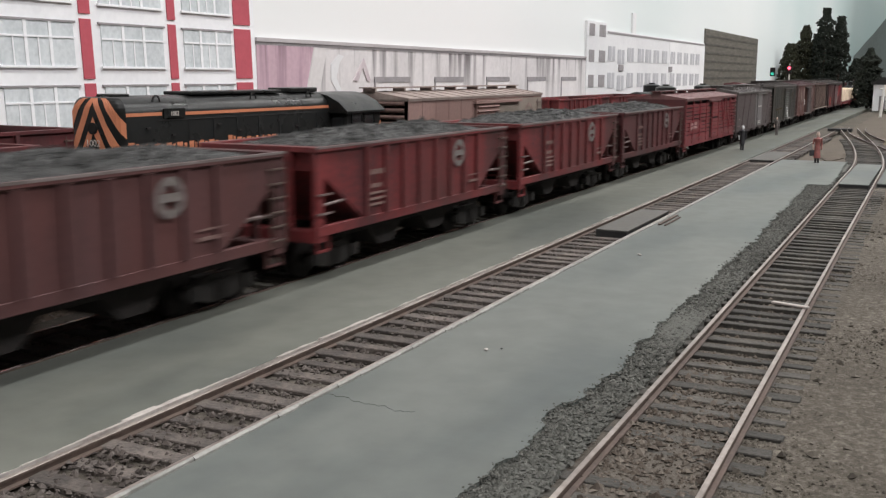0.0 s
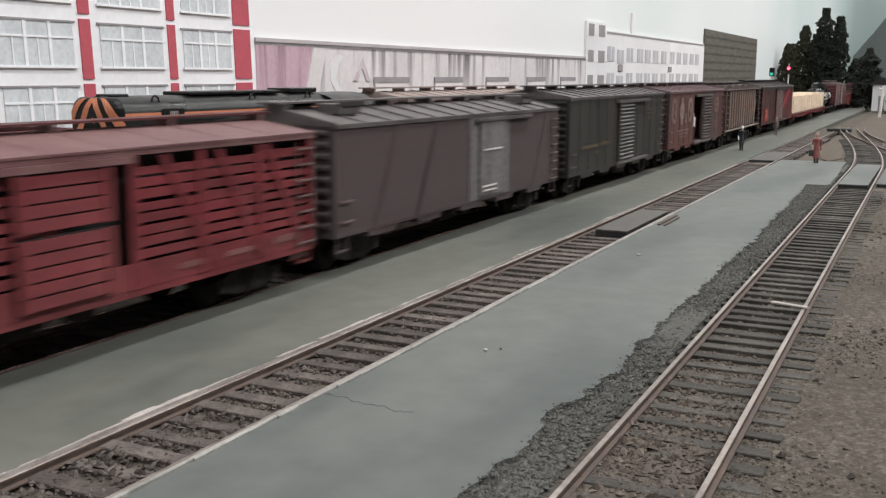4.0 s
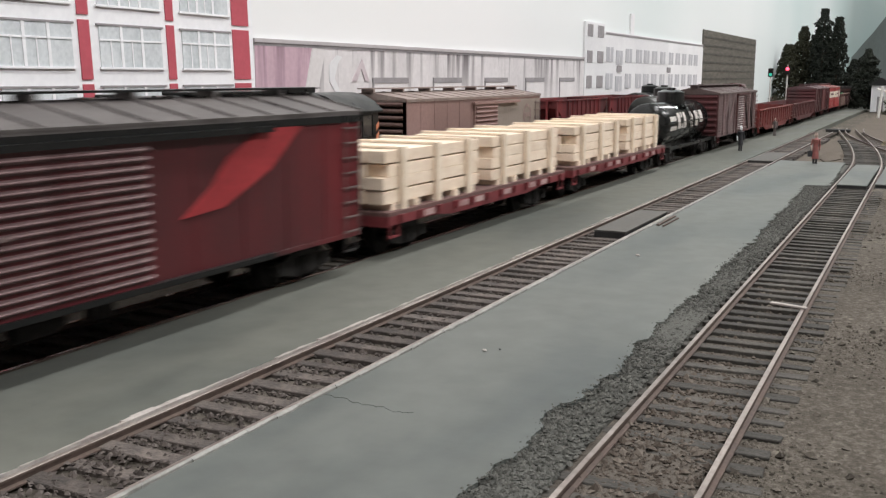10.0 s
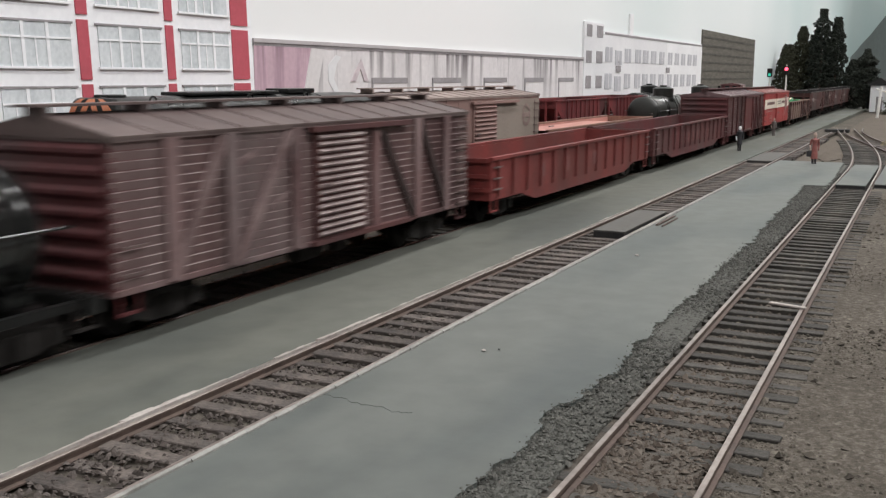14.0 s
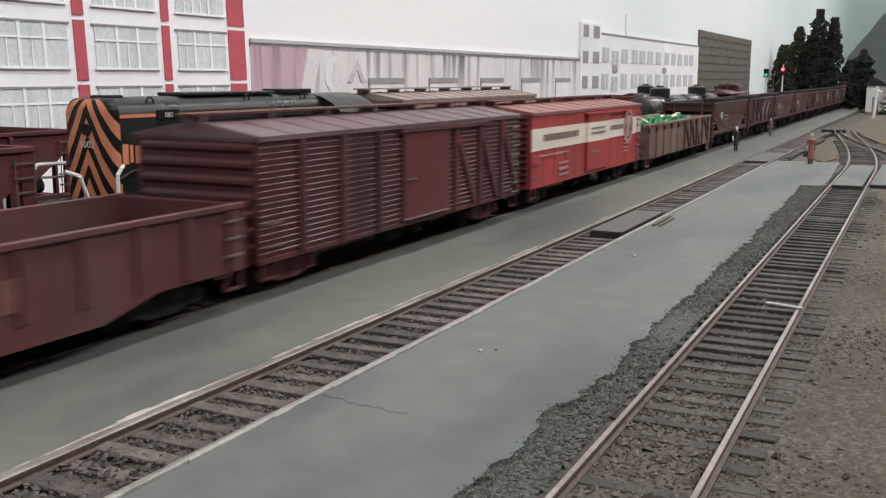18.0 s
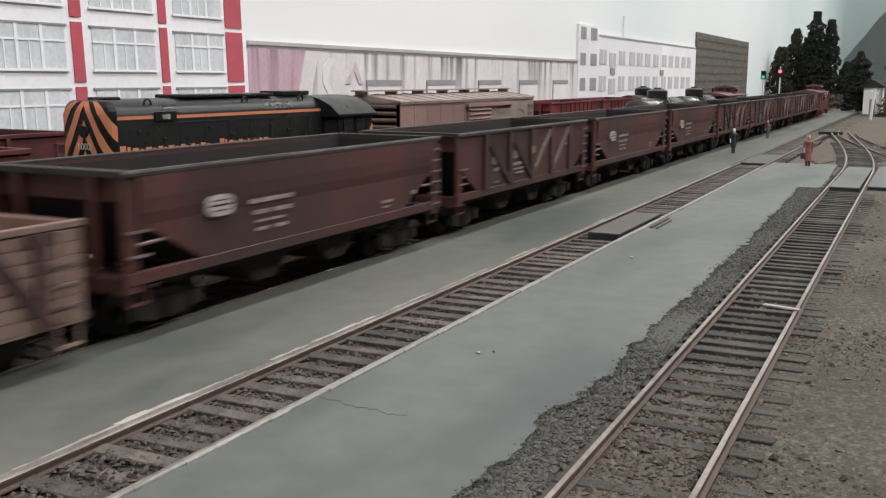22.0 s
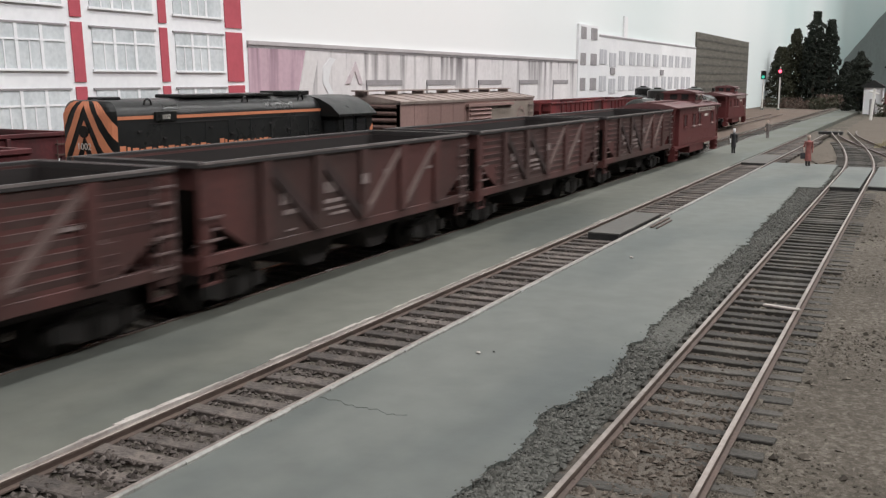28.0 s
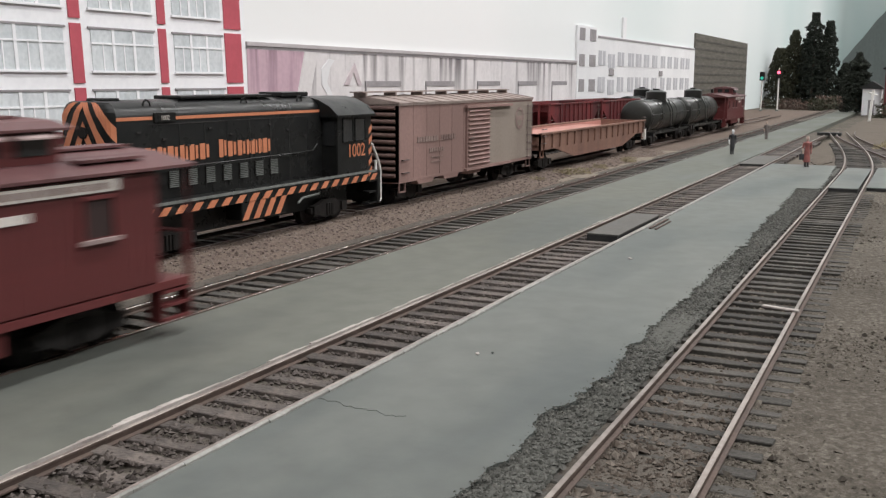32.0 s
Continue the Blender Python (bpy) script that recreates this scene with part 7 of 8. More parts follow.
# ---- standing cars on the yard tracks ----
yb = boxcar("plain brown steel boxcar standing on the yard track", 160, 44.2, 46.9, YARDBROWN, ROOFYARD, walk_m=ROOFYARD, door=(-11, 17), zb=10.4, end_m=YARDEND_SHADED, group="standing cars", rib=0.25, notches=3)
part("faded_panel", B((17, 79.6, -W - 0.2, -W + 0.2, 11.6, 42.2)), YARDFADED, yb, "faded olive-grey side sheet")
ribbed_door(yb, -11, 17, W, 11.5, 40.5, YARDBROWN, 13, rail_x=(-13, 46))
lettering(yb, W + 0.2, [(x, x + 2.0, 26.6, 29.0) for x in np.arange(-63, -23, 2.7) if not -44 < x < -40] + [(x, x + 1.6, 21.8, 23.6) for x in np.arange(-51, -36, 2.3)] + [(-49, -36, 19.2, 19.7), (-49, -38, 17.0, 17.5)], PALELETTER)
ring(yb, W + 0.3, 60, 33.5, 6.0, PALELETTER, 0.72)
yb.matrix_basis = pose(461 * MM, T0 * MM, 0)
yg = gondola("rusty orange-brown gondola car with a pink wooden floor", 240, YARDGON, 23.6, 13.5, 6.5, PINKFLOOR, 17, group="standing cars", floor_m=PINKFLOOR, cut=(26, 64))
part("white_sheet", B((118, 120.6, -W - 1.2, -W + 2, 8, 16)), RAILWHITE, yg, "small white placard")
yg.matrix_basis = pose(676 * MM, T0 * MM, 0)
pk = thing("floor_planks", "pink planks loaded level in the gondola car", "planks")
for k in range(8):
    part("plank", B((-116, 60, -16 + 4 * k, -12.2 + 4 * k, 0, 6.4)), PINKFLOOR, pk)
pk.matrix_basis = pose(676 * MM, T0 * MM, 14.9 * MM)
TANKDARK = surface("grimy_tank_paint", (0.026, 0.027, 0.024), (0.014, 0.014, 0.013), 0.32, 40, 700, 0.06, streak=0.7)
for x in (905, 1062):
    tk = tank_car("grimy dark grey tank car standing on the yard track", 150, TANKDARK, name="tank_car", group="standing cars", marks=False)
    tk.matrix_basis = pose(x * MM, T0 * MM, 0)
cb = caboose("dull red caboose standing behind the tank cars", 110, "caboose", "standing cars")
cb.matrix_basis = pose(1215 * MM, T0 * MM, 0)
hp = hopper("dark red hopper car coupled near the locomotive", 127, MAROON, "ribbed", name="hopper_car", group="standing cars", zt=36.5)
hp.matrix_basis = pose(121 * MM, T0 * MM, 0)
for x, m, txt in ((190, MAROON, "dark maroon"), (800, OXIDE, "red"), (938, OXIDE, "red")):
    h2 = hopper("%s hopper car standing on the back track" % txt, 130, m, "ribbed", name="hopper_car", group="standing cars", zt=36.0)
    h2.matrix_basis = pose(x * MM, TB * MM, 0)
tk = tank_car("black tank car standing on the back track", 140, BLACK, name="tank_car", group="standing cars", marks=False)
tk.matrix_basis = pose(1082 * MM, TB * MM, 0)

# ---- printed backdrop behind the yard ----
YB = 335.0
LEAN = 0.05


def flat(parent, name, x0, x1, z0, z1, m, lift, label="", lean=LEAN):
    """A printed patch on the backdrop, its sides leaning as in the print."""
    s = lambda x, z: (x - lean * (z - 65), z)
    bm = prism(bmesh.new(), (s(x0, z0), s(x1, z0), s(x1, z1), s(x0, z1)), YB - lift, YB + 1)
    return part(name, bm, m, parent, label)


SKYM = bpy.data.materials.new("painted_sky")
SKYM.use_nodes = True
_n, _l = SKYM.node_tree.nodes, SKYM.node_tree.links
_p = _n["Principled BSDF"]
_p.inputs["Roughness"].default_value, _p.inputs["Specular IOR Level"].default_value = 0.9, 0.2
_c, _s, _r, _o, _a = _n.new("ShaderNodeTexCoord"), _n.new("ShaderNodeSeparateXYZ"), _n.new("ShaderNodeValToRGB"), _n.new("ShaderNodeTexNoise"), _n.new("ShaderNodeMath")
_o.inputs["Scale"].default_value = 1.2
_l.new(_c.outputs["Object"], _s.inputs["Vector"])
_l.new(_c.outputs["Object"], _o.inputs["Vector"])
_a.operation = "MULTIPLY_ADD"
_a.inputs[1].default_value = 0.15
_l.new(_s.outputs["X"], _a.inputs[0])
_l.new(_o.outputs["Fac"], _a.inputs[2])
_a2 = _n.new("ShaderNodeMath")
_a2.operation = "SUBTRACT"
_a2.inputs[1].default_value = 0.4
_l.new(_a.outputs[0], _a2.inputs[0])
_l.new(_a2.outputs[0], _r.inputs["Fac"])
_r.color_ramp.elements[0].position, _r.color_ramp.elements[0].color = 0.15, (0.86, 0.87, 0.87, 1)
_r.color_ramp.elements[1].position, _r.color_ramp.elements[1].color = 0.8, (0.5, 0.63, 0.62, 1)
_l.new(_r.outputs["Color"], _p.inputs["Base Color"])
# one curved board: along the yard, round a wide cove, and across the end
path = [(-900 + 5400 * i / 60, YB + 1) for i in range(61)] + [(4500 + 900 * math.sin(a), YB + 1 - 900 * (1 - math.cos(a))) for a in np.linspace(0.06, math.pi / 2, 26)] + [(5400, -700), (5400, -900)]
bm = bmesh.new()
cols = []
for i, (x, y) in enumerate(path):
    a, b = path[max(i - 1, 0)], path[min(i + 1, len(path) - 1)]
    t = Vector((b[0] - a[0], b[1] - a[1], 0)).normalized()
    nrm = Vector((-t.y, t.x, 0)) * 12
    cols.append([bm.verts.new((Vector((x, y, z)) + o) * MM) for o in (Vector(), nrm) for z in (-40, 900)])
for p, q in zip(cols, cols[1:]):
    for a, b in ((0, 1), (1, 3), (3, 2), (2, 0)):
        bm.faces.new((p[a], q[a], q[b], p[b]))
single("backdrop", bm, SKYM, "curved sky backdrop board fading from white to pale teal", "backdrop", kind="structure", smooth=True)

# white factory with rose-red piers
fac = thing("factory_print", "printed white factory front with rose-red piers and grey windows", "backdrop building", "backdrop prints", at=(0, 0, 0))
flat(fac, "wall", 150, 458, 0, 150, PAPERWHITE, 1.0)
for x0, x1 in ((277, 284), (333, 339.5), (389, 394.5), (440, 454)):
    for z0, z1 in ((0, 49.5), (51.5, 77.0), (79.2, 104), (106, 150)):
        flat(fac, "pier", x0, x1, z0, z1, PAPERRED, 1.5, "rose-red pier")
for x0, x1 in ((228, 270), (290, 329), (345, 385), (400, 437)):
    for z0 in (30, 57, 84, 111):
        w = flat(fac, "window", x0, x1, z0, z0 + 18, PAPERGLASS, 1.4)
        flat(w, "lintel", x0 - 1.5, x1 + 1.5, z0 + 18, z0 + 18.9, PAPERGREY, 1.7)
        flat(w, "sill", x0 - 1, x1 + 1, z0 - 1.0, z0, PAPERWHITE, 2.0)
        for k in (1, 2):
            xm = x0 + (x1 - x0) * k / 3
            flat(w, "mullion", xm - 0.8, xm + 0.8, z0, z0 + 18, PAPERWHITE, 1.8)
        flat(w, "mullion", x0, x1, z0 + 11.4, z0 + 12.2, PAPERWHITE, 1.75)
        for k in (0.5, 1.5):
            xm = x0 + (x1 - x0) * k / 3
            flat(w, "mullion", xm - 0.35, xm + 0.35, z0, z0 + 11.4, PAPERWHITE, 1.7)
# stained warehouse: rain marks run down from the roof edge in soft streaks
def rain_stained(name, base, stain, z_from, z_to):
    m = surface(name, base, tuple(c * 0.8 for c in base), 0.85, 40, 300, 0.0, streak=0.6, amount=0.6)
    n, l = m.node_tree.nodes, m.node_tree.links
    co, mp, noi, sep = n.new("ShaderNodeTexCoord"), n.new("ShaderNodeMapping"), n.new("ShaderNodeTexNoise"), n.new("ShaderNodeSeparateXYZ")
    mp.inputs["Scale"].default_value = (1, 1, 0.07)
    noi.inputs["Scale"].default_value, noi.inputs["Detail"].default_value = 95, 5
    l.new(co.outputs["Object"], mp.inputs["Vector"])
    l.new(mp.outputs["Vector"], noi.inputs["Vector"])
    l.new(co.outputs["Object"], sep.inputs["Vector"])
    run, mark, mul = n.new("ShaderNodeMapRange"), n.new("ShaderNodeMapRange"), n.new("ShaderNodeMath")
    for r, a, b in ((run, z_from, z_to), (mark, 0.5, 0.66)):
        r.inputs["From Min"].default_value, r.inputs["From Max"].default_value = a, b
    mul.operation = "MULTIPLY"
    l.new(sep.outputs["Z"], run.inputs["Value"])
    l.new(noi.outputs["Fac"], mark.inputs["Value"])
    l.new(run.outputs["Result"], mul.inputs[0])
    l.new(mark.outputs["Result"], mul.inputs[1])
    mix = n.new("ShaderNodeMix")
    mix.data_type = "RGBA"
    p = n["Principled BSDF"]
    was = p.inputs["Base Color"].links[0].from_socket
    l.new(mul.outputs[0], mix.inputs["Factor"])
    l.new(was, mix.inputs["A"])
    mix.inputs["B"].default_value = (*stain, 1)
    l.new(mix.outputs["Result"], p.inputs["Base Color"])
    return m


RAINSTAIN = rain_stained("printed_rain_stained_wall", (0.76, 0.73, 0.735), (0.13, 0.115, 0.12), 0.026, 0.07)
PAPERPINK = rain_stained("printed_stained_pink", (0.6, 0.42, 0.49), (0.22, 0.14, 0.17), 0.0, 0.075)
PAPERMAUVE = surface("printed_mauve_grey", (0.5, 0.42, 0.45), (0.62, 0.55, 0.57), 0.85, 60, 400, 0.0)
rng = random.Random(5)
wh = thing("warehouse_print", "printed long stained warehouse wall with a flat grey roof edge", "backdrop building", "backdrop prints")
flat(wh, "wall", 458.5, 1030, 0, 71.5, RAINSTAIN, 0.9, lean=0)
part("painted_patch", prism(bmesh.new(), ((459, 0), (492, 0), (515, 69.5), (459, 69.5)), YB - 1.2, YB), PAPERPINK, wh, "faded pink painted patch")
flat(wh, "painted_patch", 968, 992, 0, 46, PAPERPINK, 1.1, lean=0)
part("painted_mark", prism(bmesh.new(), ((534, 60), (543, 66), (549, 65), (544, 61), (540, 52), (546, 44), (541, 43), (534, 50)), YB - 1.25, YB), PAPERLILAC, wh, "pale curved painted stroke")
part("painted_patch", prism(bmesh.new(), ((516, 69.5), (530, 69.5), (506, 0), (493, 0)), YB - 1.15, YB), PAPERSTAIN, wh, "pale slanting painted band")
flat(wh, "roof_edge", 458.5, 1030, 71.3, 73.4, surface("printed_roof_edge", (0.5, 0.47, 0.48), (0.42, 0.39, 0.4), 0.85), 1.8, lean=0)
flat(wh, "roof_shadow", 458.5, 1030, 69.6, 71.3, PAPERGREY, 1.3, lean=0)
part("painted_mark", prism(bmesh.new(), ((560, 50), (573, 64), (582, 50), (577, 50), (572, 58), (566, 50)), YB - 1.5, YB), PAPERMAUVE, wh, "faded pink angular painted mark")
for x0, x1 in ((588, 636), (677, 725), (772, 819), (864, 910), (955, 998)):
    w = flat(wh, "loading_door", x0, x1, 20, 51, PAPERSTAIN, 1.3, lean=0)
    flat(w, "lintel", x0 - 1, x1 + 1, 48.6, 52.4, PAPERGREY, 1.6, lean=0)
    flat(w, "jamb", x0 - 1, x0 + 0.6, 20, 51, PAPERGREY, 1.5, lean=0)
# grey mill
gm = thing("mill_print", "printed pale lilac mill building with rows of grey windows", "backdrop building", "backdrop prints")
flat(gm, "wall", 1030.5, 1619, 0, 103, PAPERLILAC, 0.9, lean=0)
flat(gm, "stair_tower", 1031, 1098, 0, 110, PAPERLILAC, 1.4, lean=0)
flat(gm, "cornice", 1105, 1619, 99.5, 101.8, PAPERGREY, 1.3, lean=0)
flat(gm, "wing", 1392, 1619, 0, 98.5, surface("printed_pale_wing_wall", (0.84, 0.84, 0.85), (0.77, 0.77, 0.78), 0.85, 25, 300, 0.0), 1.15, "paler lower wing", lean=0)
flat(gm, "chimney", 1204, 1219, 102, 127, PAPERLILAC, 1.2, lean=0)
for x0, x1 in ((1038, 1056), (1073, 1095)):
    for z0, z1 in ((95, 107.5), (68, 80.5), (41.5, 54.5)):
        flat(gm, "window", x0, x1, z0, z1, PAPERGREY, 1.8, lean=0)
xs = [1108, 1146, 1186, 1232, 1268, 1308, 1352, 1398, 1438, 1478, 1520, 1556]
for k, x in enumerate(xs):
    for z0, z1 in ((70, 86), (40, 57)):
        dz = -3 if k == 1 else 0
        w = flat(gm, "window", x, x + 26, z0 + dz, z1 + dz, surface("printed_window_grey", (0.52, 0.52, 0.545), (0.43, 0.43, 0.46), 0.8) if k == 0 and z0 == 70 else bpy.data.materials["printed_window_grey"], 1.4, lean=0)
        flat(w, "mullion", x + 12.2, x + 13.8, z0 + dz, z1 + dz, PAPERLILAC, 1.7, lean=0)
for x in (1150, 1390):
    flat(gm, "wall_box", x, x + 18, 59, 66, PAPERGREY, 2.0, lean=0)
# dark clad shed
dk = thing("shed_print", "printed dark grey-brown clad shed wall", "backdrop building", "backdrop prints")
flat(dk, "wall", 1619.5, 2118, 0, 126, PAPERDARK, 1.5, lean=0)
for k in range(9):
    flat(dk, "cladding_band", 1620, 2117, 10 + k * 13, 13 + k * 13, bpy.data.materials.get("printed_band") or surface("printed_band", (0.06, 0.057, 0.05), (0.1, 0.095, 0.08), 0.8, 30, 400, 0.0), 1.9, lean=0)

# grey painted mountain at the far end
bm, last = bmesh.new(), None
for x, y in path:
    d, az = math.hypot(x, y), math.degrees(math.atan2(y, x))
    if x < 3000 or az > 4.23:
        continue
    rise = 0.0168 + 0.0235 * (4.226 - max(az, -2)) + 0.003 * noise.noise(Vector((az * 2.0, 0, 0)))
    k = 1 - 4.0 / d
    now = [bm.verts.new((x * k * MM, y * k * MM, z * MM)) for z in (-30, 54 + d * rise)]
    if last:
        bm.faces.new((last[0], now[0], now[1], last[1]))
    last = now
single("mountain_print", bm, surface("painted_mountain_grey", (0.2, 0.235, 0.23), (0.16, 0.19, 0.185), 0.9, 3, 60, 0.0), "grey painted mountain slope on the far backdrop", "backdrop", kind="structure")

# ---- trees, signals, figures and far clutter ----
def conifer(x, y, h, r, m, seed, label):
    rng = random.Random(seed)
    t = thing("conifer_tree", label, "tree", "dark trees", at=(x, y, -4))
    part("trunk", rod(bmesh.new(), (0, 0, -2), (0, 0, h * 0.9), 3.2, 8, 0.8), BARK, t)
    for k in range(8):
        z = h * (0.2 + 0.08 * k)
        a = rng.uniform(0, 6.28)
        q = r * 0.6 * (1 - z / h / 1.3)
        part("limb", rod(bmesh.new(), (0, 0, z), (q * math.cos(a), q * math.sin(a), z + 5), 0.9, 5, 0.3), BARK, t)
    n = 2600
    verts, faces = [], []
    for _ in range(n):
        u = rng.random() ** 0.8
        z = h * (0.04 + 0.96 * u)
        env = r * (1.0 - 0.8 * u ** 2.6) * (0.75 + 0.5 * noise.noise(Vector((x * 0.1 + math.cos(z * 0.06), z * 0.045, seed))))
        a, q = rng.uniform(0, 6.283), env * rng.random() ** 0.45
        c = Vector((q * math.cos(a), q * math.sin(a), z))
        s = rng.uniform(2.2, 5.0)
        d = Vector((rng.uniform(-1, 1), rng.uniform(-1, 1), rng.uniform(-0.2, 1))).normalized() * s
        e = d.orthogonal().normalized() * s * 0.55
        f = d.cross(e).normalized() * s * 0.4
        i = len(verts)
        verts += [tuple((c + v) * MM) for v in (d, -d, e, -e, f, -f)]
        faces += [(i, i + 2, i + 4), (i + 2, i + 1, i + 4), (i + 1, i + 3, i + 4), (i + 3, i, i + 4), (i + 2, i, i + 5), (i + 1, i + 2, i + 5), (i + 3, i + 1, i + 5), (i, i + 3, i + 5)]
    me = bpy.data.meshes.new("crown")
    me.from_pydata(verts, [], faces)
    me.materials.append(m)
    part("crown", me, None, t)
    return t


conifer(2400, 306, 128, 44, OLIVE, 1, "olive bushy tree with a ragged crown")
conifer(2420, 278, 168, 40, OLIVE, 2, "dark olive conifer with a rounded top")
conifer(2400, 236, 204, 42, FIR, 3, "tall dark conifer among the trees")
conifer(2410, 206, 186, 34, FIR, 4, "dark conifer at the end of the row")
conifer(2460, 256, 150, 46, FIR, 5, "low dark conifer filling the row")
conifer(2470, 225, 140, 40, FIR, 7, "broad dark conifer behind the row")
conifer(2450, 172, 96, 34, FIR, 8, "low dark conifer closing the row")
conifer(2460, 146, 86, 32, FIR, 9, "low dark conifer beside the far mast")
conifer(1960, 116, 106, 34, FIR, 6, "small dark round-topped tree by the white shed")


def bush(x, y, r, m, seed, label, name="bush"):
    rng = random.Random(seed)
    verts, faces = [], []
    for _ in range(420):
        a, b = rng.uniform(0, 6.283), rng.random()
        c = Vector((r * math.cos(a) * rng.random() ** 0.5, r * math.sin(a) * rng.random() ** 0.5, r * 0.8 * b * b))
        s = r * rng.uniform(0.06, 0.16)
        d = Vector((rng.uniform(-1, 1), rng.uniform(-1, 1), rng.uniform(0, 1.5))).normalized() * s
        e = d.orthogonal().normalized() * s * 0.4
        f = d.cross(e).normalized() * s * 0.4
        i = len(verts)
        verts += [tuple((c + v) * MM) for v in (d, -d, e, -e, f)]
        faces += [(i, i + 2, i + 4), (i + 2, i + 1, i + 4), (i + 1, i + 3, i + 4), (i + 3, i, i + 4), (i + 2, i, i + 1), (i + 1, i, i + 3)]
    me = bpy.data.meshes.new(name)
    me.from_pydata(verts, [], faces)
    me.materials.append(m)
    o = tagged(new(name, me), label, "bush", "bushes and tufts")
    o.matrix_basis = pose(x * MM, y * MM, -4.0 * MM)


BRUSH = surface("brown_scrub", (0.1, 0.065, 0.05), (0.05, 0.034, 0.028), 0.95, 200, 900, 0.2)
for k, (x, y, r) in enumerate(((2180, 190, 30), (2230, 176, 34), (2290, 160, 36), (2250, 262, 26), (2300, 300, 22), (2200, 230, 20), (2280, 215, 22), (2350, 330, 18), (1750, 50, 30), (1900, 40, 34), (1650, 30, 24))):
    bush(x, y, r, BRUSH if k % 2 else OLIVE, k, "low brown scrub by the end of the yard")
for k, (x, y, r) in enumerate(((585, 195, 7), (598, 188, 6), (540, 196, 5), (640, 190, 5), (700, 187, 6), (930, 33, 7), (1010, 20, 12), (960, 26, 9))):
    bush(x, y, r, STRAW, 40 + k, "tuft of dry straw-coloured grass", "grass_tuft")


def signal(x, y, h, m, label, low=False):
    t = thing("signal_mast", label, "signal", "signals", at=(x, y, -4))
    part("base", B((-3, 3, -3, 3, 0, 4)), GREYVENT, t)
    part("mast", rod(bmesh.new(), (0, 0, 0), (0, 0, h), 1.5, 10, 1.2), RAILWHITE, t, "pale mast")
    hd = part("head", B((-3.5, 1, -4.5, 4.5, h - 16, h)), UNDER, t, bevel=0.5)
    for z in ((h - 11.5 if low else h - 5),):
        part("lens", rod(bmesh.new(), (-3.5, 0, z), (-4.6, 0, z), 3.0, 14), m, hd, "glowing lens")
        part("visor", rod(bmesh.new(), (-3.4, 0, z + 3.0), (-7, 0, z + 3.4), 0.6, 6), UNDER, hd)
    part("lens", rod(bmesh.new(), (-3.5, 0, h - 5 if low else h - 11.5), (-4.0, 0, h - 5 if low else h - 11.5), 2.4, 14), UNDER, hd)
    part("finial", rod(bmesh.new(), (0, 0, h), (0, 0, h + 4), 1.0, 8, 0.3), RAILWHITE, t)
    return t


signal(2020, 258, 78, REDLAMP, "white signal mast showing a red light")
signal(2010, 131, 76, REDLAMP, "tall white signal mast showing a red light")
signal(2020, 288, 74, GREENLAMP, "small signal showing a green light", True)

sh = thing("white_shed", "small white shed with a dark roof behind the turnout", "shed", at=(1900, 90, -4))
part("wall", B((0, 60, -16, 14, 0, 46)), PAPERWHITE, sh)
part("roof", prism(bmesh.new(), ((-19, 45), (17, 45), (17, 47), (-1, 58), (-19, 47)), -4, 64, "x"), DARKWOOD_AND_SHADE, sh)
part("door", B((-0.5, 0.5, -6, 4, 0, 26)), PAPERGREY, sh)
rs = thing("red_shed", "brick-red shed beside the white one", "shed", at=(1800, 62, -4))
part("wall", B((0, 80, -46, 4, 0, 78)), OXIDE, rs)
part("roof", prism(bmesh.new(), ((-50, 77), (8, 77), (8, 79), (-21, 92), (-50, 79)), -4, 84, "x"), DARKWOOD_AND_SHADE, rs)
pst = thing("warning_post", "leaning white post with a crossbar", "post", at=(1600, 76, -4))
part("post", rod(bmesh.new(), (0, 0, 0), (0, -3, 46), 2.0, 8), RAILWHITE, pst)
part("crossbar", rod(bmesh.new(), (0, -9, 38), (0, 4, 42), 1.2, 8), RAILWHITE, pst)
hl = bmesh.new()
nx, ny = 30, 16
hg = [[hl.verts.new(((1000 + 1300 * i / nx) * MM, (34 - 300 * j / ny) * MM, (-5 + 34 * ease(j / 5) * ease((i - 1) / 6) + 3 * noise.noise(Vector((i * 0.6, j * 0.8, 1)))) * MM)) for j in range(ny + 1)] for i in range(nx + 1)]
for i in range(nx):
    for j in range(ny):
        hl.faces.new((hg[i][j], hg[i + 1][j], hg[i + 1][j + 1], hg[i][j + 1]))
single("bank", hl, EARTH, "low brown earth bank beside the turnout", "ground", kind="structure", smooth=True)


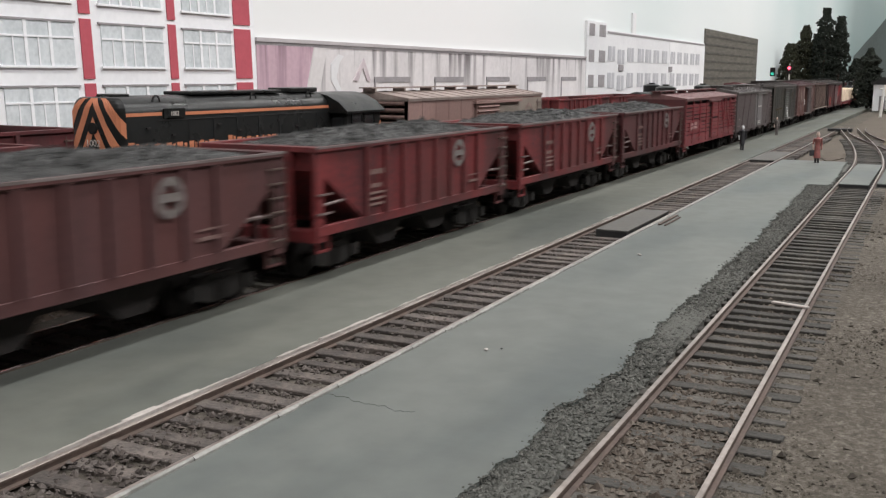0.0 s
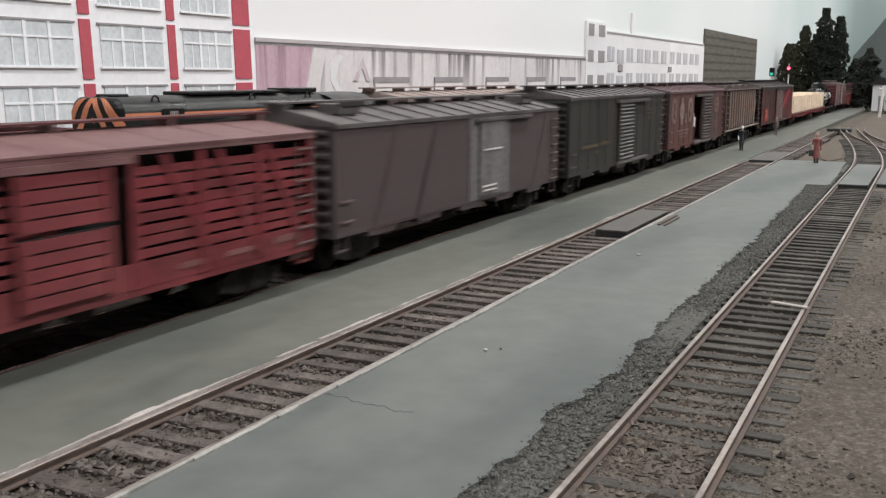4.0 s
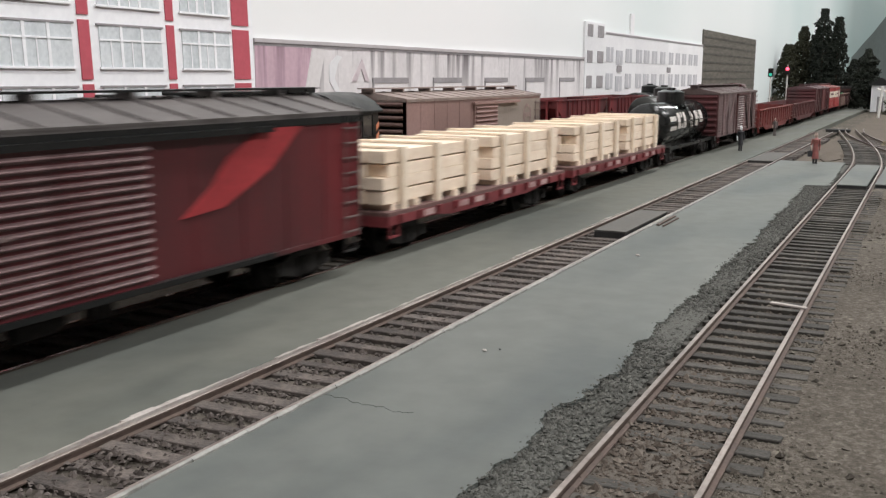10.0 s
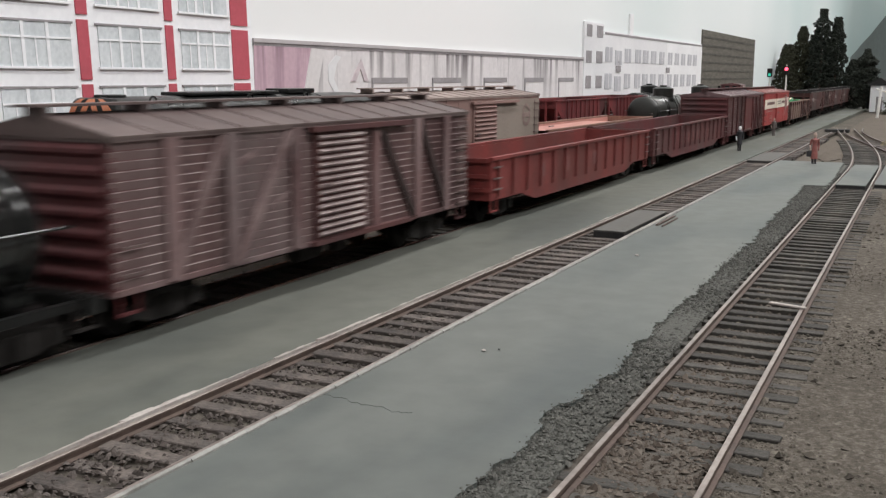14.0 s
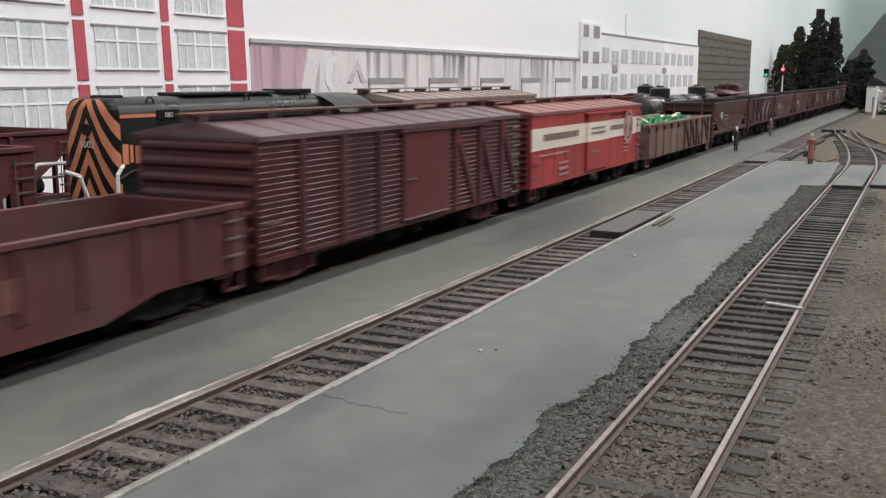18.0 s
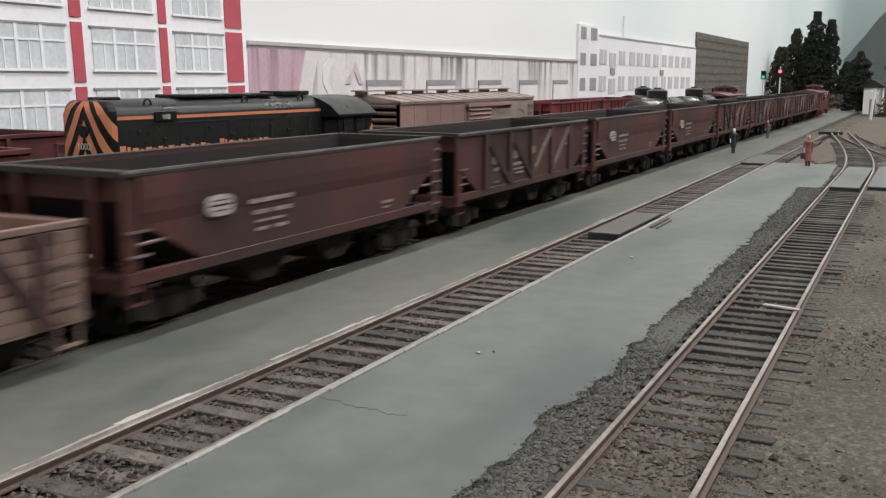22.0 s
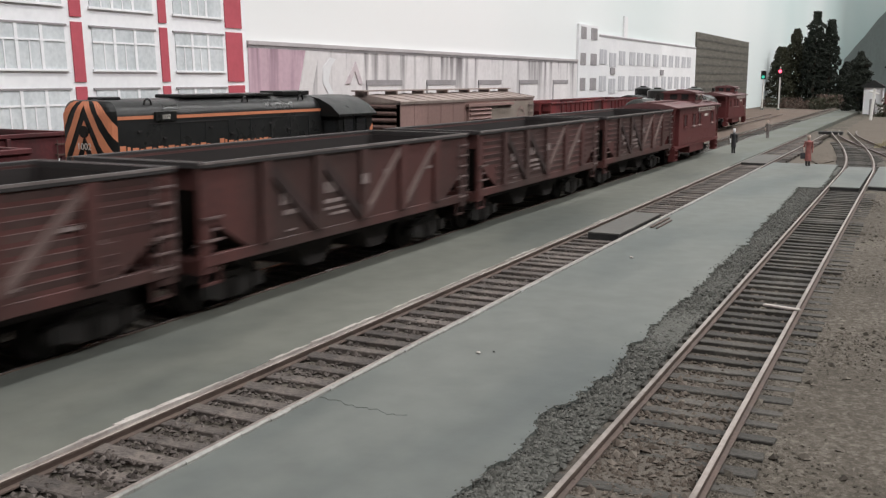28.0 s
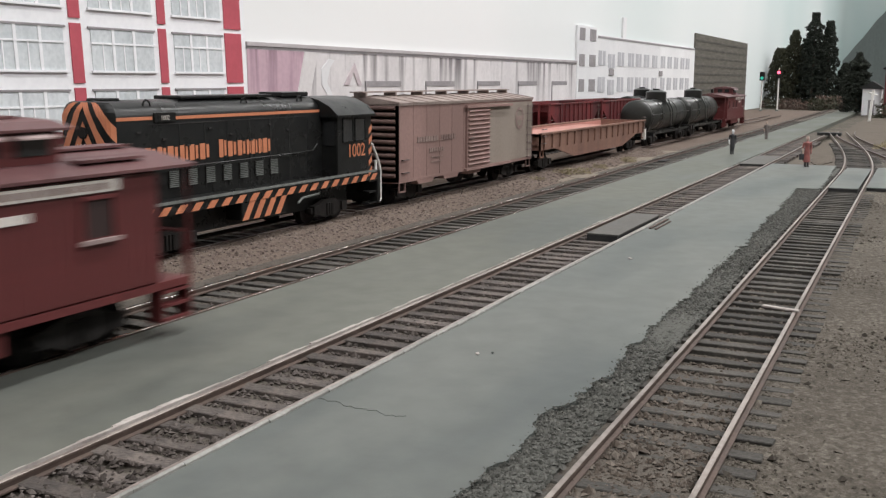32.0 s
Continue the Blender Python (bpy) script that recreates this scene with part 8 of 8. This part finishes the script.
def figure(x, y, mats, label, case=True, size=1.0, coat=0.0):
    """A tiny plastic figure as one plain shape."""
    bm = bmesh.new()
    for e in (-1, 1):
        rod(bm, (0.3 * e, 0.8 * e, 0), (0, 0.8 * e, 9), 0.65, 8, 0.95, slot=2)
        bx(bm, -1.3, 0.7, 0.8 * e - 0.5, 0.8 * e + 0.5, 0, 0.7, 2)
        rod(bm, (0, 2.1 * e, 16), (0.6, 2.7 * e, 12), 0.7, 8, 0.6, slot=0)
        rod(bm, (0.6, 2.7 * e, 12), (-0.4, 2.5 * e, 8.6), 0.6, 8, 0.45, slot=0 if e < 0 else 1)
    rod(bm, (0, 0, 8.2 - coat), (0, 0, 12), 1.75 + 0.12 * coat, 12, 1.5, slot=0)
    rod(bm, (0, 0, 12), (0, 0, 15.6), 1.5, 12, 1.95, slot=0)
    rod(bm, (0, 0, 15.6), (0, 0, 17), 1.95, 12, 0.6, slot=0)
    rod(bm, (0, 0, 17), (0, 0, 18.6), 0.8, 12, 1.2, slot=1)
    rod(bm, (0, 0, 18.6), (0, 0, 20.2), 1.2, 12, 0.7, slot=1)
    if case:
        bx(bm, -0.8, 0.8, 2.0, 4.8, 4.6, 8.2, 2)
    o = single("toy_figure", bm, mats, label, "figurine", "figurines", smooth=True)
    o.matrix_basis = pose(x * MM, y * MM, -0.5 * MM, 0, 0, 20)
    o.scale = (size, size, size)


bm = bmesh.new()
bmesh.ops.create_icosphere(bm, subdivisions=3, radius=0.03)
for v in bm.verts:
    v.co = Vector((v.co.x * 1.5, v.co.y * 0.26, v.co.z * 0.09)) * (1 + 0.25 * noise.noise(v.co * 60))
o = single("sand_mound", bm, TAN_EARTH, "low mound of pale sand beside the turnout", "ground", kind="structure", smooth=True)
o.matrix_basis = pose(0.79, 0.0665, -0.003)

figure(783, 130.5, (DOLLDARK, PAPERWHITE, DOLLDARK), "tiny plastic figure in dark clothes with a pale cap", False, 0.92, 3)
figure(1000, 136, (GREYMARK, DOLLSKIN, GREYMARK), "tiny pale grey plastic figure standing on the paving", False, 0.84)
figure(694, 68.5, (DOLLRED, DOLLSKIN, DOLLDARK), "tiny plastic figure in a long red coat with a dark case", True, 0.98, 5)

# ---- the plain room that closes the place ----
single("room_floor", B((-2500, 6500, -3200, 900, -1010, -1000)), ROOMWALL, "plain room floor", "floor", kind="structure")
single("ceiling", B((-2500, 6500, -3200, 900, 1800, 1810)), ROOMWALL, "plain pale ceiling", "ceiling", kind="structure")
for nm, b in (("wall_north", (-2500, 6500, 900, 910, -1000, 1800)), ("wall_south", (-2500, 6500, -3210, -3200, -1000, 1800)), ("wall_west", (-2510, -2500, -3200, 900, -1000, 1800)), ("wall_east", (6500, 6510, -3200, 900, -1000, 1800))):
    single(nm, B(b), ROOMWALL, "plain pale room wall", "wall", kind="structure")

motions()
